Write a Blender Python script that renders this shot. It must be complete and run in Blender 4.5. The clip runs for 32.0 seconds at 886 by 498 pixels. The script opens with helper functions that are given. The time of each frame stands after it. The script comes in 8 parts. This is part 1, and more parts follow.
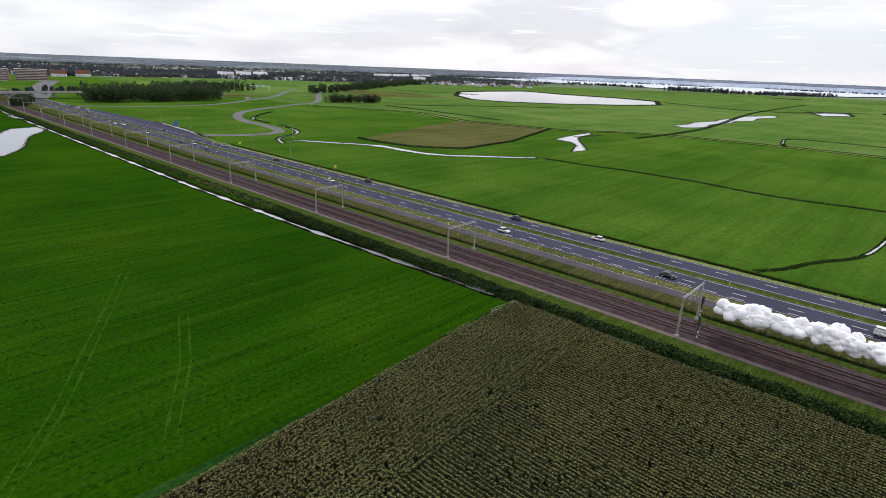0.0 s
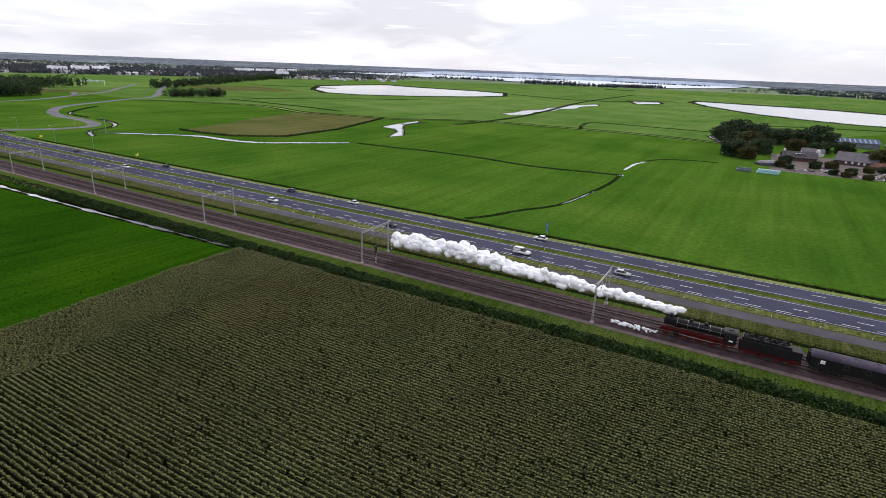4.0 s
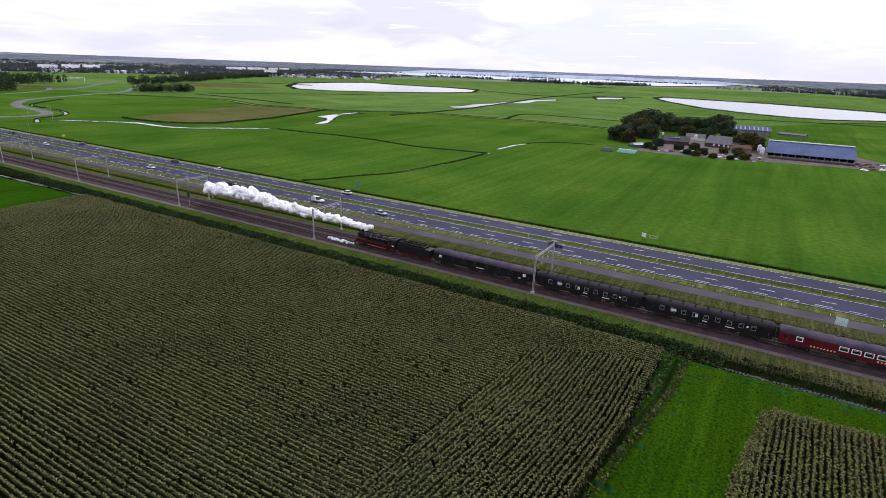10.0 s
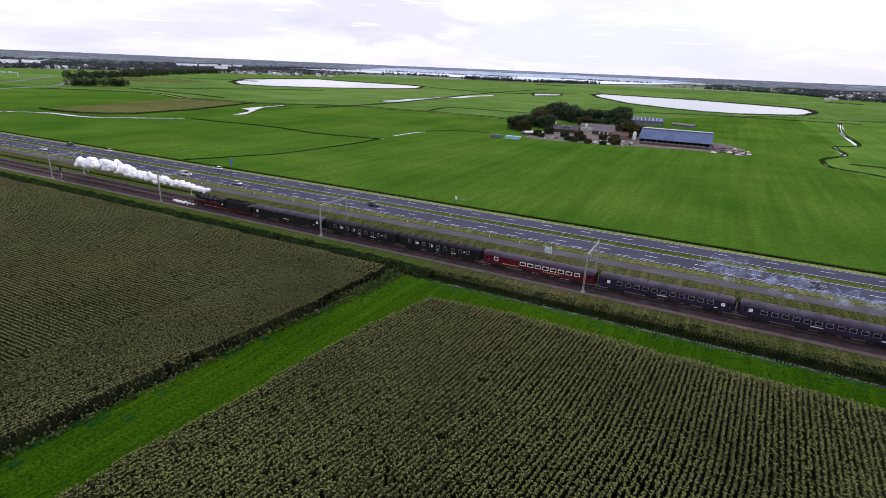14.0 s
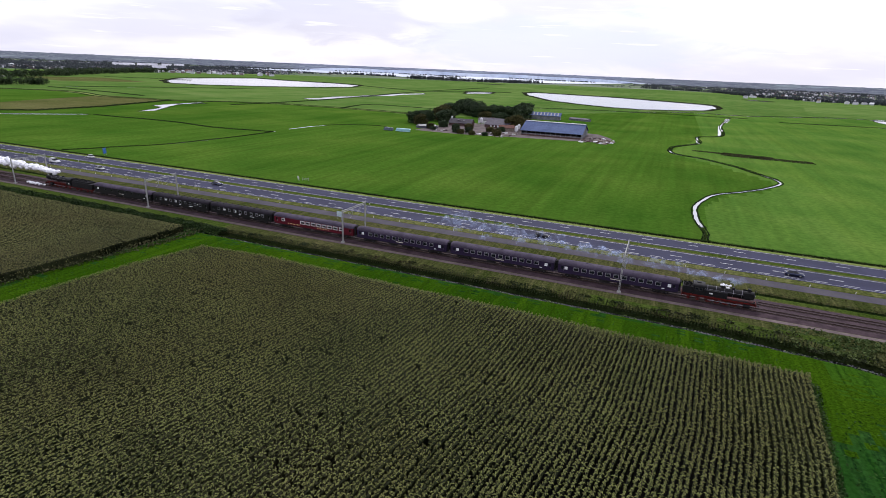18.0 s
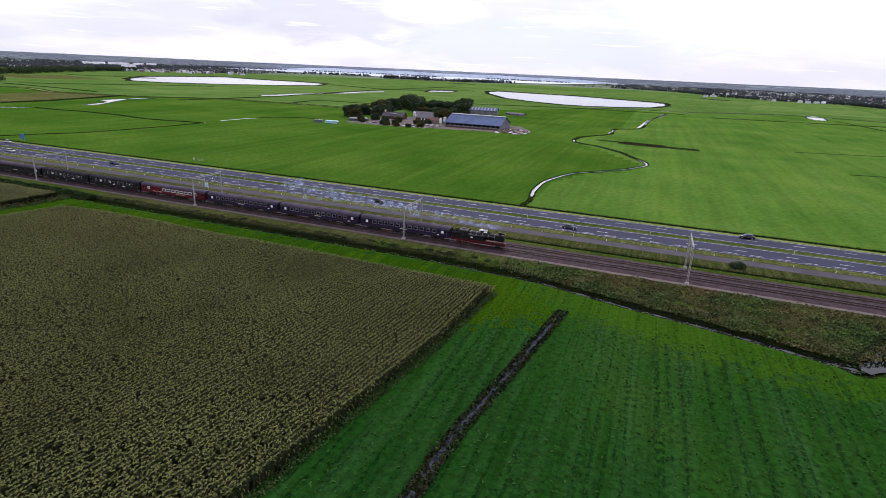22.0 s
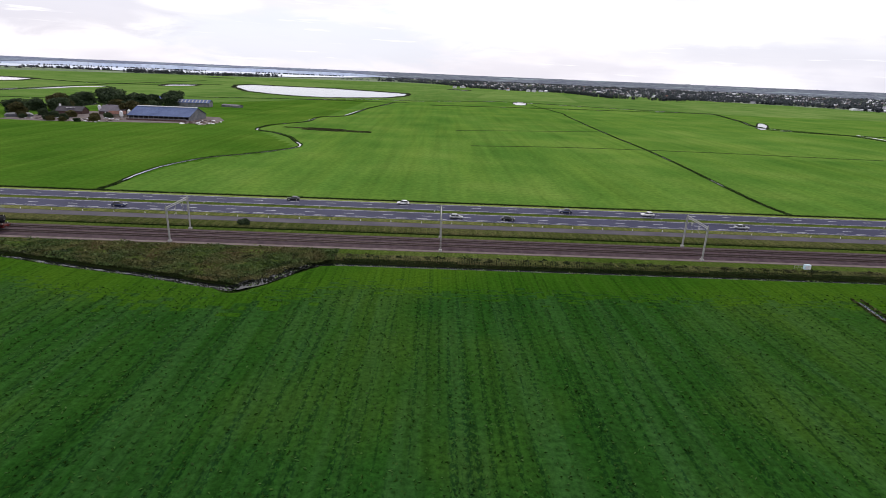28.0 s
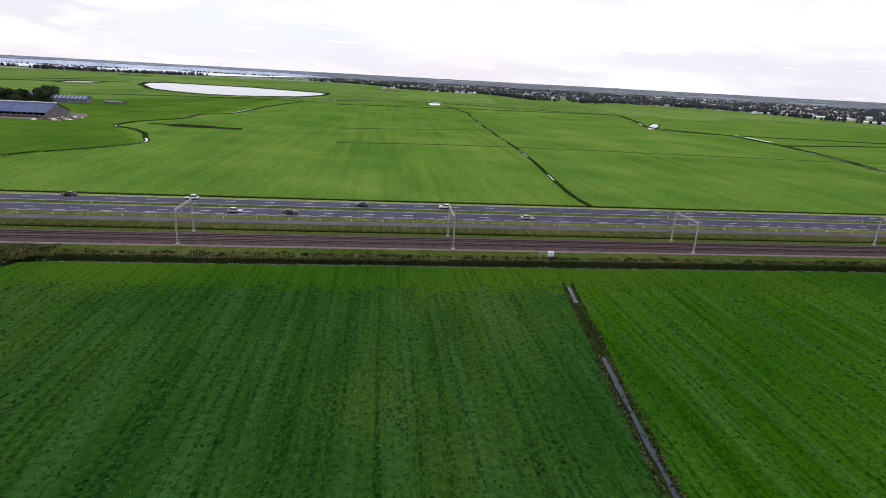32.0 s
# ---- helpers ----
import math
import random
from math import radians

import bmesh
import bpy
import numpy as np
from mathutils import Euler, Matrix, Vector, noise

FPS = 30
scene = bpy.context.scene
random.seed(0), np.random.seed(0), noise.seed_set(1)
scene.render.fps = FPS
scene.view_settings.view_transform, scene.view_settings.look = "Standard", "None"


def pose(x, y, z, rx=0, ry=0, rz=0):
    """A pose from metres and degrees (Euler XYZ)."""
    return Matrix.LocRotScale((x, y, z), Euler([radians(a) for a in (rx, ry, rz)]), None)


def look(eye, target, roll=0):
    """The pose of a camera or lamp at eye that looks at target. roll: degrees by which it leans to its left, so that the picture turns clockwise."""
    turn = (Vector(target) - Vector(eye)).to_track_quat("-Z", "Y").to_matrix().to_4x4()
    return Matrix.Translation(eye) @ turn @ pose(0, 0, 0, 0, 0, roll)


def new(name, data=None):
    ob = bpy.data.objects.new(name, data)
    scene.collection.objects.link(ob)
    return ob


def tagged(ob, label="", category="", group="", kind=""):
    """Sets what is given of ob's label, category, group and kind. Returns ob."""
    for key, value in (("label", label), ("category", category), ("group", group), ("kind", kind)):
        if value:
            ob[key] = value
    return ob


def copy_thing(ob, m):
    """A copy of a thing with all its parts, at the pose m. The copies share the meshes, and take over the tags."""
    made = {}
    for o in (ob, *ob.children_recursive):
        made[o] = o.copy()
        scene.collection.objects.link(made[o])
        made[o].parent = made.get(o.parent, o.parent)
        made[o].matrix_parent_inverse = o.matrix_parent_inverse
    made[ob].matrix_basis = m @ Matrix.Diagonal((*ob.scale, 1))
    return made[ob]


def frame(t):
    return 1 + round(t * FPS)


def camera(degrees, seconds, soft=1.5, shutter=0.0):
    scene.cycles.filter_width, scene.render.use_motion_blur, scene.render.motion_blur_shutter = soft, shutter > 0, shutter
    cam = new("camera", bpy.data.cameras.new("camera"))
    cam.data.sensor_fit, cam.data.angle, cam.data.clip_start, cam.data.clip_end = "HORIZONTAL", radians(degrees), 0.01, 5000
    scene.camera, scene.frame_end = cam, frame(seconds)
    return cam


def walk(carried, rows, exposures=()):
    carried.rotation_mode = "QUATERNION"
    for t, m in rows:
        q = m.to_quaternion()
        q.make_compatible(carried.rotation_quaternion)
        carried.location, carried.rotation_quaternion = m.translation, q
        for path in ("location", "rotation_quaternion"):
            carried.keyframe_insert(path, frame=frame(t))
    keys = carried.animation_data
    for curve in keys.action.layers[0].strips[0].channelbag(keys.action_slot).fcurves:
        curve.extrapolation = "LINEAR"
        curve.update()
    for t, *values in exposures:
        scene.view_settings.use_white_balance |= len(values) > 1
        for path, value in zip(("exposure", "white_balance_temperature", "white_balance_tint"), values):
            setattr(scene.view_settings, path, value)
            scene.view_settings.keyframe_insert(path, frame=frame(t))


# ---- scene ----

cam = camera(79.0, 32.0, soft=0.5)
PATH = [
    (0, (-300.665, -108.918, 51.628), (-301.941, -107.516, 50.992), 2.21),
    (0.5, (-294.155, -108.314, 51.701), (-295.366, -106.855, 51.065), 2.21),
    (1, (-287.303, -108.255, 51.674), (-288.430, -106.731, 51.036), 2.21),
    (1.5, (-280.322, -108.515, 51.575), (-281.389, -106.949, 50.936), 2.18),
    (2, (-273.528, -108.120, 51.399), (-274.566, -106.535, 50.760), 2.18),
    (2.5, (-266.653, -108.082, 51.257), (-267.653, -106.472, 50.619), 2.13),
    (3, (-259.815, -107.893, 51.057), (-260.784, -106.264, 50.419), 2.09),
    (3.5, (-252.637, -107.458, 50.993), (-253.591, -105.819, 50.356), 2.19),
    (5.5, (-225.262, -108.421, 50.489), (-226.194, -106.770, 49.851), 2.07),
    (6, (-218.367, -108.343, 50.330), (-219.305, -106.695, 49.692), 2.06),
    (7, (-204.515, -108.646, 49.705), (-205.450, -106.998, 49.067), 2.06),
    (8, (-190.358, -108.746, 49.244), (-191.306, -107.105, 48.605), 2.06),
    (9, (-176.363, -109.114, 48.911), (-177.316, -107.476, 48.272), 2.09),
    (10, (-162.418, -109.352, 48.513), (-163.373, -107.715, 47.874), 2.08),
    (10.5, (-155.447, -110.123, 48.567), (-156.362, -108.463, 47.928), 2.12),
    (11, (-148.460, -110.574, 48.270), (-149.312, -108.882, 47.630), 2.17),
    (11.5, (-141.382, -111.056, 48.011), (-142.207, -109.350, 47.371), 2.18),
    (12, (-134.204, -111.207, 47.514), (-135.042, -109.508, 46.874), 2.21),
    (13, (-120.277, -112.159, 46.849), (-121.125, -110.465, 46.210), 2.23),
    (14, (-106.447, -113.487, 46.327), (-107.296, -111.793, 45.688), 2.37),
    (14.5, (-99.523, -114.367, 46.419), (-100.381, -112.677, 45.781), 2.39),
    (16.5, (-70.775, -116.773, 46.436), (-71.672, -115.102, 45.801), 2.33),
    (17, (-64.011, -117.923, 46.408), (-64.864, -116.229, 45.773), 2.37),
    (17.5, (-55.845, -119.417, 46.708), (-56.625, -117.688, 46.074), 2.41),
    (18, (-49.488, -119.629, 46.262), (-50.204, -117.872, 45.629), 2.45),
    (18.5, (-42.534, -121.200, 46.179), (-43.206, -119.425, 45.546), 2.46),
    (19, (-35.864, -122.254, 46.234), (-36.503, -120.467, 45.603), 2.38),
    (20, (-22.380, -124.595, 45.822), (-23.004, -122.802, 45.192), 2.50),
    (21, (-9.165, -124.799, 44.338), (-9.798, -123.010, 43.708), 2.53),
    (22, (4.147, -127.337, 43.938), (3.484, -125.558, 43.310), 2.57),
    (23, (17.344, -128.600, 43.442), (16.678, -126.822, 42.815), 2.57),
    (23.5, (23.735, -129.000, 43.051), (23.114, -127.206, 42.424), 2.68),
    (24, (30.400, -129.242, 42.959), (29.838, -127.428, 42.332), 2.68),
    (24.5, (36.857, -129.324, 42.884), (36.354, -127.493, 42.257), 2.66),
    (26.5, (64.825, -132.006, 43.773), (64.344, -130.168, 43.149), 2.49),
    (27, (71.518, -132.102, 43.813), (71.163, -130.235, 43.189), 2.53),
    (27.5, (77.578, -132.135, 43.629), (77.497, -130.236, 43.009), 2.44),
    (28, (83.706, -132.152, 43.453), (83.746, -130.249, 42.836), 2.42),
    (28.5, (90.359, -132.448, 43.252), (90.428, -130.546, 42.639), 2.44),
    (29, (96.697, -132.504, 42.972), (96.801, -130.601, 42.364), 2.52),
    (30, (109.080, -133.319, 43.077), (109.258, -131.421, 42.471), 2.74),
    (31, (122.594, -132.595, 42.460), (122.790, -130.698, 41.857), 3.00),
    (32, (135.020, -132.543, 42.222), (135.256, -130.650, 41.621), 3.15),
]
EXPOSURES = [(0.0, 0.0, 6390, 5), (3.0, 0.0, 6340, 6), (8.0, 0.05, 6060, 12), (22.0, 0.05, 6040, 13), (28.0, 0.06, 6320, 10), (32.0, 0.06, 6360, 10)]
walk(cam, [(t, look(eye, target, roll)) for t, eye, target, roll in PATH], EXPOSURES)

# ---- light: bright overcast sky, weak wide sun ----
SUN_AZ, SUN_EL = radians(-14), radians(42)


def build_world():
    world = bpy.data.worlds.new("overcast_sky")
    scene.world = world
    world.use_nodes = True
    nt = world.node_tree
    nt.nodes.clear()
    L = nt.links.new
    out = nt.nodes.new("ShaderNodeOutputWorld")
    bg = nt.nodes.new("ShaderNodeBackground")
    sky = nt.nodes.new("ShaderNodeTexSky")
    sky.sky_type = "NISHITA"
    sky.sun_disc = False
    sky.sun_elevation = SUN_EL
    sky.sun_rotation = SUN_AZ
    sky.air_density, sky.dust_density = 1.0, 2.0

    def calc(op, a, b=None):
        n = nt.nodes.new("ShaderNodeMath")
        n.operation = op
        for i, v in enumerate((a, b)):
            if v is None:
                continue
            if isinstance(v, (int, float)):
                n.inputs[i].default_value = v
            else:
                L(v, n.inputs[i])
        return n.outputs[0]

    def fade(v, lo, hi, a, b):
        n = nt.nodes.new("ShaderNodeMapRange")
        n.interpolation_type = "SMOOTHSTEP"
        for k, x in (("From Min", lo), ("From Max", hi), ("To Min", a), ("To Max", b)):
            n.inputs[k].default_value = x
        L(v, n.inputs["Value"])
        return n.outputs[0]

    tc = nt.nodes.new("ShaderNodeTexCoord")
    sep = nt.nodes.new("ShaderNodeSeparateXYZ")
    L(tc.outputs["Generated"], sep.inputs[0])
    az = calc("ARCTAN2", sep.outputs[0], sep.outputs[1])
    el = sep.outputs[2]

    def field(u, w, detail, rough, twist=0.0):
        c = nt.nodes.new("ShaderNodeCombineXYZ")
        L(calc("MULTIPLY", az, u), c.inputs[0])
        L(calc("MULTIPLY", el, w), c.inputs[1])
        n = nt.nodes.new("ShaderNodeTexNoise")
        n.inputs["Scale"].default_value = 1.0
        n.inputs["Detail"].default_value = detail
        n.inputs["Roughness"].default_value = rough
        n.inputs["Distortion"].default_value = twist
        L(c.outputs[0], n.inputs["Vector"])
        return n.outputs["Fac"]

    billow = field(9.0, 34.0, 8.0, 0.6, 0.4)
    broad = field(3.2, 15.0, 4.0, 0.5)
    wisp = field(7.0, 130.0, 5.0, 0.55)

    def bank(a0, e0, ra, re, rag):
        """A cloud bank about one bearing and height, with a ragged rim."""
        da = calc("MULTIPLY", calc("SUBTRACT", az, a0), 1.0 / ra)
        de = calc("MULTIPLY", calc("SUBTRACT", el, e0), 1.0 / re)
        d = calc("SQRT", calc("ADD", calc("MULTIPLY", da, da), calc("MULTIPLY", de, de)))
        d = calc("ADD", d, calc("MULTIPLY", calc("SUBTRACT", billow, 0.5), rag))
        return fade(d, 0.55, 1.15, 1.0, 0.0)

    def blend(a, b, fac):
        n = nt.nodes.new("ShaderNodeMix")
        n.data_type = "RGBA"
        for sock, v in ((n.inputs["Factor"], fac), (n.inputs[6], a), (n.inputs[7], b)):
            if isinstance(v, (int, float)):
                sock.default_value = v
            elif isinstance(v, tuple):
                sock.default_value = (*v, 1)
            else:
                L(v, sock)
        return n.outputs[2]

    col = blend((0.88, 0.85, 0.94), (1.10, 1.06, 1.12), fade(broad, 0.38, 0.60, 0.0, 1.0))
    col = blend(col, (0.86, 0.84, 0.95), calc("MULTIPLY", fade(billow, 0.50, 0.70, 0.0, 1.0), 0.45))
    col = blend(col, (0.80, 0.83, 0.95), calc("MULTIPLY", bank(-0.22, 0.045, 0.30, 0.050, 1.6), 0.85))
    col = blend(col, (0.74, 0.715, 0.82), calc("MULTIPLY", bank(-0.57, 0.080, 0.17, 0.050, 2.0), 0.75))
    col = blend(col, (0.78, 0.81, 0.93), calc("MULTIPLY", bank(-0.055, 0.100, 0.07, 0.014, 1.0), 0.85))
    col = blend(col, (0.88, 0.86, 0.94), calc("MULTIPLY", bank(0.50, 0.050, 0.26, 0.020, 1.2), 0.7))
    col = blend(col, (1.25, 1.22, 1.24), calc("MULTIPLY", bank(0.30, 0.095, 0.42, 0.040, 1.0), 0.8))
    col = blend(col, (1.22, 1.18, 1.20), calc("MULTIPLY", bank(-0.40, 0.098, 0.10, 0.022, 1.2), 0.8))
    col = blend(col, (1.20, 1.17, 1.20), calc("MULTIPLY", fade(wisp, 0.60, 0.70, 0.0, 1.0), 0.6))
    dim = nt.nodes.new("ShaderNodeVectorMath")
    dim.operation = "SCALE"
    dim.inputs["Scale"].default_value = 0.12
    L(sky.outputs["Color"], dim.inputs[0])
    col = blend(dim.outputs["Vector"], col, 0.88)
    L(col, bg.inputs["Color"])
    bg.inputs["Strength"].default_value = 1.0
    L(bg.outputs["Background"], out.inputs["Surface"])


build_world()
sun = new("sun", bpy.data.lights.new("sun", "SUN"))
sun.data.energy = 1.9
sun.data.angle = radians(14)
sun.data.color = (1.0, 0.96, 0.9)
sun.matrix_world = look((0, 0, 0), (-math.sin(SUN_AZ) * math.cos(SUN_EL), -math.cos(SUN_AZ) * math.cos(SUN_EL), -math.sin(SUN_EL)))


# ---- materials ----
def node_mat(name):
    m = bpy.data.materials.new(name)
    m.use_nodes = True
    nt = m.node_tree
    return m, nt, nt.nodes["Principled BSDF"]


def add_noise(nt, vec, scale, detail=4.0, rough=0.55, stretch=None, turn=0.0):
    if stretch:
        mp = nt.nodes.new("ShaderNodeMapping")
        mp.inputs["Scale"].default_value = stretch
        mp.inputs["Rotation"].default_value = (0, 0, turn)
        nt.links.new(vec, mp.inputs["Vector"])
        vec = mp.outputs["Vector"]
    n = nt.nodes.new("ShaderNodeTexNoise")
    n.inputs["Scale"].default_value = scale
    n.inputs["Detail"].default_value = detail
    n.inputs["Roughness"].default_value = rough
    nt.links.new(vec, n.inputs["Vector"])
    return n.outputs["Fac"]


def add_ramp(nt, fac, stops):
    r = nt.nodes.new("ShaderNodeValToRGB")
    els = r.color_ramp.elements
    while len(els) < len(stops):
        els.new(0.5)
    for el, (p, c) in zip(els, stops):
        el.position = p
        el.color = (*c, 1)
    nt.links.new(fac, r.inputs["Fac"])
    return r.outputs["Color"]


def add_mix(nt, a, b, fac, blend="MIX"):
    n = nt.nodes.new("ShaderNodeMix")
    n.data_type = "RGBA"
    n.blend_type = blend
    for sock, v in ((n.inputs["Factor"], fac), (n.inputs[6], a), (n.inputs[7], b)):
        if isinstance(v, (int, float)):
            sock.default_value = v
        elif isinstance(v, tuple):
            sock.default_value = (*v, 1)
        else:
            nt.links.new(v, sock)
    return n.outputs[2]


def add_bump(nt, bsdf, height, strength, dist):
    b = nt.nodes.new("ShaderNodeBump")
    b.inputs["Strength"].default_value = strength
    b.inputs["Distance"].default_value = dist
    nt.links.new(height, b.inputs["Height"])
    nt.links.new(b.outputs["Normal"], bsdf.inputs["Normal"])


def place_vec(nt, world=True):
    if world:
        return nt.nodes.new("ShaderNodeNewGeometry").outputs["Position"]
    return nt.nodes.new("ShaderNodeTexCoord").outputs["Object"]


def surface(name, dark, light, scale=3.0, rough=0.6, metal=0.0, bump=0.0, world=False, grain=6.0, spread=0.35, random_tint=0.0):
    """A surface with wear at two scales."""
    m, nt, b = node_mat(name)
    v = place_vec(nt, world)
    big = add_noise(nt, v, scale, 3.0)
    fine = add_noise(nt, v, scale * grain, 5.0, 0.65)
    col = add_ramp(nt, big, [(0.5 - spread / 2, dark), (0.5 + spread / 2, light)])
    g = add_ramp(nt, fine, [(0.3, (0.78, 0.78, 0.78)), (0.7, (1.15, 1.15, 1.15))])
    col = add_mix(nt, col, g, 1.0, "MULTIPLY")
    if random_tint:
        info = nt.nodes.new("ShaderNodeObjectInfo")
        t = add_ramp(nt, info.outputs["Random"], [(0.0, (1 - random_tint,) * 3), (1.0, (1 + random_tint,) * 3)])
        col = add_mix(nt, col, t, 1.0, "MULTIPLY")
    nt.links.new(col, b.inputs["Base Color"])
    rr = nt.nodes.new("ShaderNodeMapRange")
    rr.inputs["To Min"].default_value = max(0.03, rough - 0.12)
    rr.inputs["To Max"].default_value = min(1.0, rough + 0.12)
    nt.links.new(fine, rr.inputs["Value"])
    nt.links.new(rr.outputs["Result"], b.inputs["Roughness"])
    b.inputs["Metallic"].default_value = metal
    if rough > 0.8:
        b.inputs["Specular IOR Level"].default_value = 0.12
    if bump:
        add_bump(nt, b, fine, 0.6, bump)
    return m


def meadow(name, deep, mid, bright, stripe_turn, stripe=0.5, stripe_scale=0.35, clump=1.6, sheen=None, length=0.03, rough=1.0, drill=0.0, parcel=None):
    """Pasture: large patches, mowing streaks of another hue, small clumps, drilled lines of dark tufts and parcels."""
    m, nt, b = node_mat(name)
    v = place_vec(nt)
    patch = add_noise(nt, v, 0.018, 3.0)
    streak = add_noise(nt, v, 1.0, 4.0, 0.65, (stripe_scale, length, 1.0), stripe_turn)
    fine_streak = add_noise(nt, v, 1.0, 3.0, 0.6, (stripe_scale * 4.0, length, 1.0), stripe_turn)
    tuft = add_noise(nt, v, clump, 5.0, 0.72)
    col = add_ramp(nt, patch, [(0.32, deep), (0.5, mid), (0.68, bright)])
    if parcel:
        px, py, turn, amount = parcel
        mp = nt.nodes.new("ShaderNodeMapping")
        mp.inputs["Rotation"].default_value = (0, 0, turn)
        mp.inputs["Scale"].default_value = (1.0 / px, 1.0 / py, 0.0)
        nt.links.new(v, mp.inputs["Vector"])
        fl = nt.nodes.new("ShaderNodeVectorMath")
        fl.operation = "FLOOR"
        nt.links.new(mp.outputs["Vector"], fl.inputs[0])
        wn = nt.nodes.new("ShaderNodeTexWhiteNoise")
        nt.links.new(fl.outputs["Vector"], wn.inputs["Vector"])
        t = add_ramp(nt, wn.outputs["Value"], [(0.0, (1 - amount, 1 - 0.7 * amount, 1 - amount)), (0.6, (1.0, 1.0, 1.0)), (1.0, (1 + 1.2 * amount, 1 + 0.7 * amount, 1 + 1.3 * amount))])
        col = add_mix(nt, col, t, 1.0, "MULTIPLY")
    sheen = sheen or tuple(min(1.0, c * 1.6) for c in bright)
    amount = add_ramp(nt, streak, [(0.44, (0, 0, 0)), (0.66, (stripe,) * 3)])
    col = add_mix(nt, col, sheen, amount)
    s2 = add_ramp(nt, fine_streak, [(0.34, (1 - 0.45 * stripe,) * 3), (0.5, (1.0, 1.0, 1.0)), (0.68, (1 + 0.35 * stripe,) * 3)])
    col = add_mix(nt, col, s2, 1.0, "MULTIPLY")
    if drill:
        rows = add_noise(nt, v, 1.0, 2.0, 0.5, (0.85, 0.016, 1.0), stripe_turn)
        speck = add_noise(nt, v, 1.0, 3.0, 0.7, (1.9, 1.1, 1.0), stripe_turn)
        rows = add_ramp(nt, rows, [(0.52, (0.08, 0.08, 0.08)), (0.60, (1.0, 1.0, 1.0))])
        speck = add_ramp(nt, speck, [(0.44, (0, 0, 0)), (0.54, (1.0, 1.0, 1.0))])
        dark = add_mix(nt, rows, speck, 1.0, "MULTIPLY")
        col = add_mix(nt, col, add_mix(nt, col, (1 - drill, 1 - 0.85 * drill, 1 - 0.6 * drill), 1.0, "MULTIPLY"), dark)
    t = add_ramp(nt, tuft, [(0.36, (1 - 0.64 * rough, 1 - 0.60 * rough, 1 - 0.64 * rough)), (0.48, (0.95, 0.95, 0.95)), (0.62, (1 + 0.55 * rough, 1 + 0.5 * rough, 1 + 0.4 * rough))])
    col = add_mix(nt, col, t, 1.0, "MULTIPLY")
    nt.links.new(col, b.inputs["Base Color"])
    b.inputs["Roughness"].default_value = 0.95
    b.inputs["Specular IOR Level"].default_value = 0.0
    b.inputs["Sheen Weight"].default_value = 0.045
    b.inputs["Sheen Roughness"].default_value = 0.5
    b.inputs["Sheen Tint"].default_value = (0.45, 0.95, 0.12, 1)
    add_bump(nt, b, tuft, rough, 0.3)
    return m


def leafy(name, dark, light, scale=0.5, tint=(0.20, 0.16, 0.03), tint_amount=0.0, glow_through=0.0, patchy=1.0):
    """Leaves: every leaf differs a little, with patches."""
    m, nt, b = node_mat(name)
    geo = nt.nodes.new("ShaderNodeNewGeometry")
    patch = add_noise(nt, geo.outputs["Position"], scale, 3.0)
    add = nt.nodes.new("ShaderNodeMath")
    add.operation = "MULTIPLY_ADD"
    nt.links.new(geo.outputs["Random Per Island"], add.inputs[0])
    add.inputs[1].default_value = 0.5
    calm = nt.nodes.new("ShaderNodeMath")
    calm.operation = "MULTIPLY_ADD"
    nt.links.new(patch, calm.inputs[0])
    calm.inputs[1].default_value, calm.inputs[2].default_value = patchy, 0.5 * (1 - patchy)
    nt.links.new(calm.outputs[0], add.inputs[2])
    col = add_ramp(nt, add.outputs[0], [(0.45, dark), (0.95, light)])
    if tint_amount:
        sel = add_noise(nt, geo.outputs["Position"], scale * 0.35, 4.0)
        f = add_ramp(nt, sel, [(0.45, (0, 0, 0)), (0.68, (tint_amount,) * 3)])
        col = add_mix(nt, col, tint, f)
    nt.links.new(col, b.inputs["Base Color"])
    b.inputs["Roughness"].default_value = 0.7
    b.inputs["Specular IOR Level"].default_value = 0.08
    if glow_through:
        tr = nt.nodes.new("ShaderNodeBsdfTranslucent")
        nt.links.new(add_mix(nt, col, (1.0, 1.0, 0.8), 1.0, "MULTIPLY"), tr.inputs["Color"])
        mx = nt.nodes.new("ShaderNodeMixShader")
        mx.inputs[0].default_value = glow_through
        nt.links.new(b.outputs[0], mx.inputs[1])
        nt.links.new(tr.outputs[0], mx.inputs[2])
        nt.links.new(mx.outputs[0], nt.nodes["Material Output"].inputs["Surface"])
    return m


def water_mat(name, colour, rough=0.04, wave=0.6):
    m, nt, b = node_mat(name)
    v = place_vec(nt)
    b.inputs["Base Color"].default_value = (*colour, 1)
    b.inputs["Roughness"].default_value = rough
    b.inputs["IOR"].default_value = 1.33
    add_bump(nt, b, add_noise(nt, v, wave, 3.0), 0.05, 0.03)
    return m


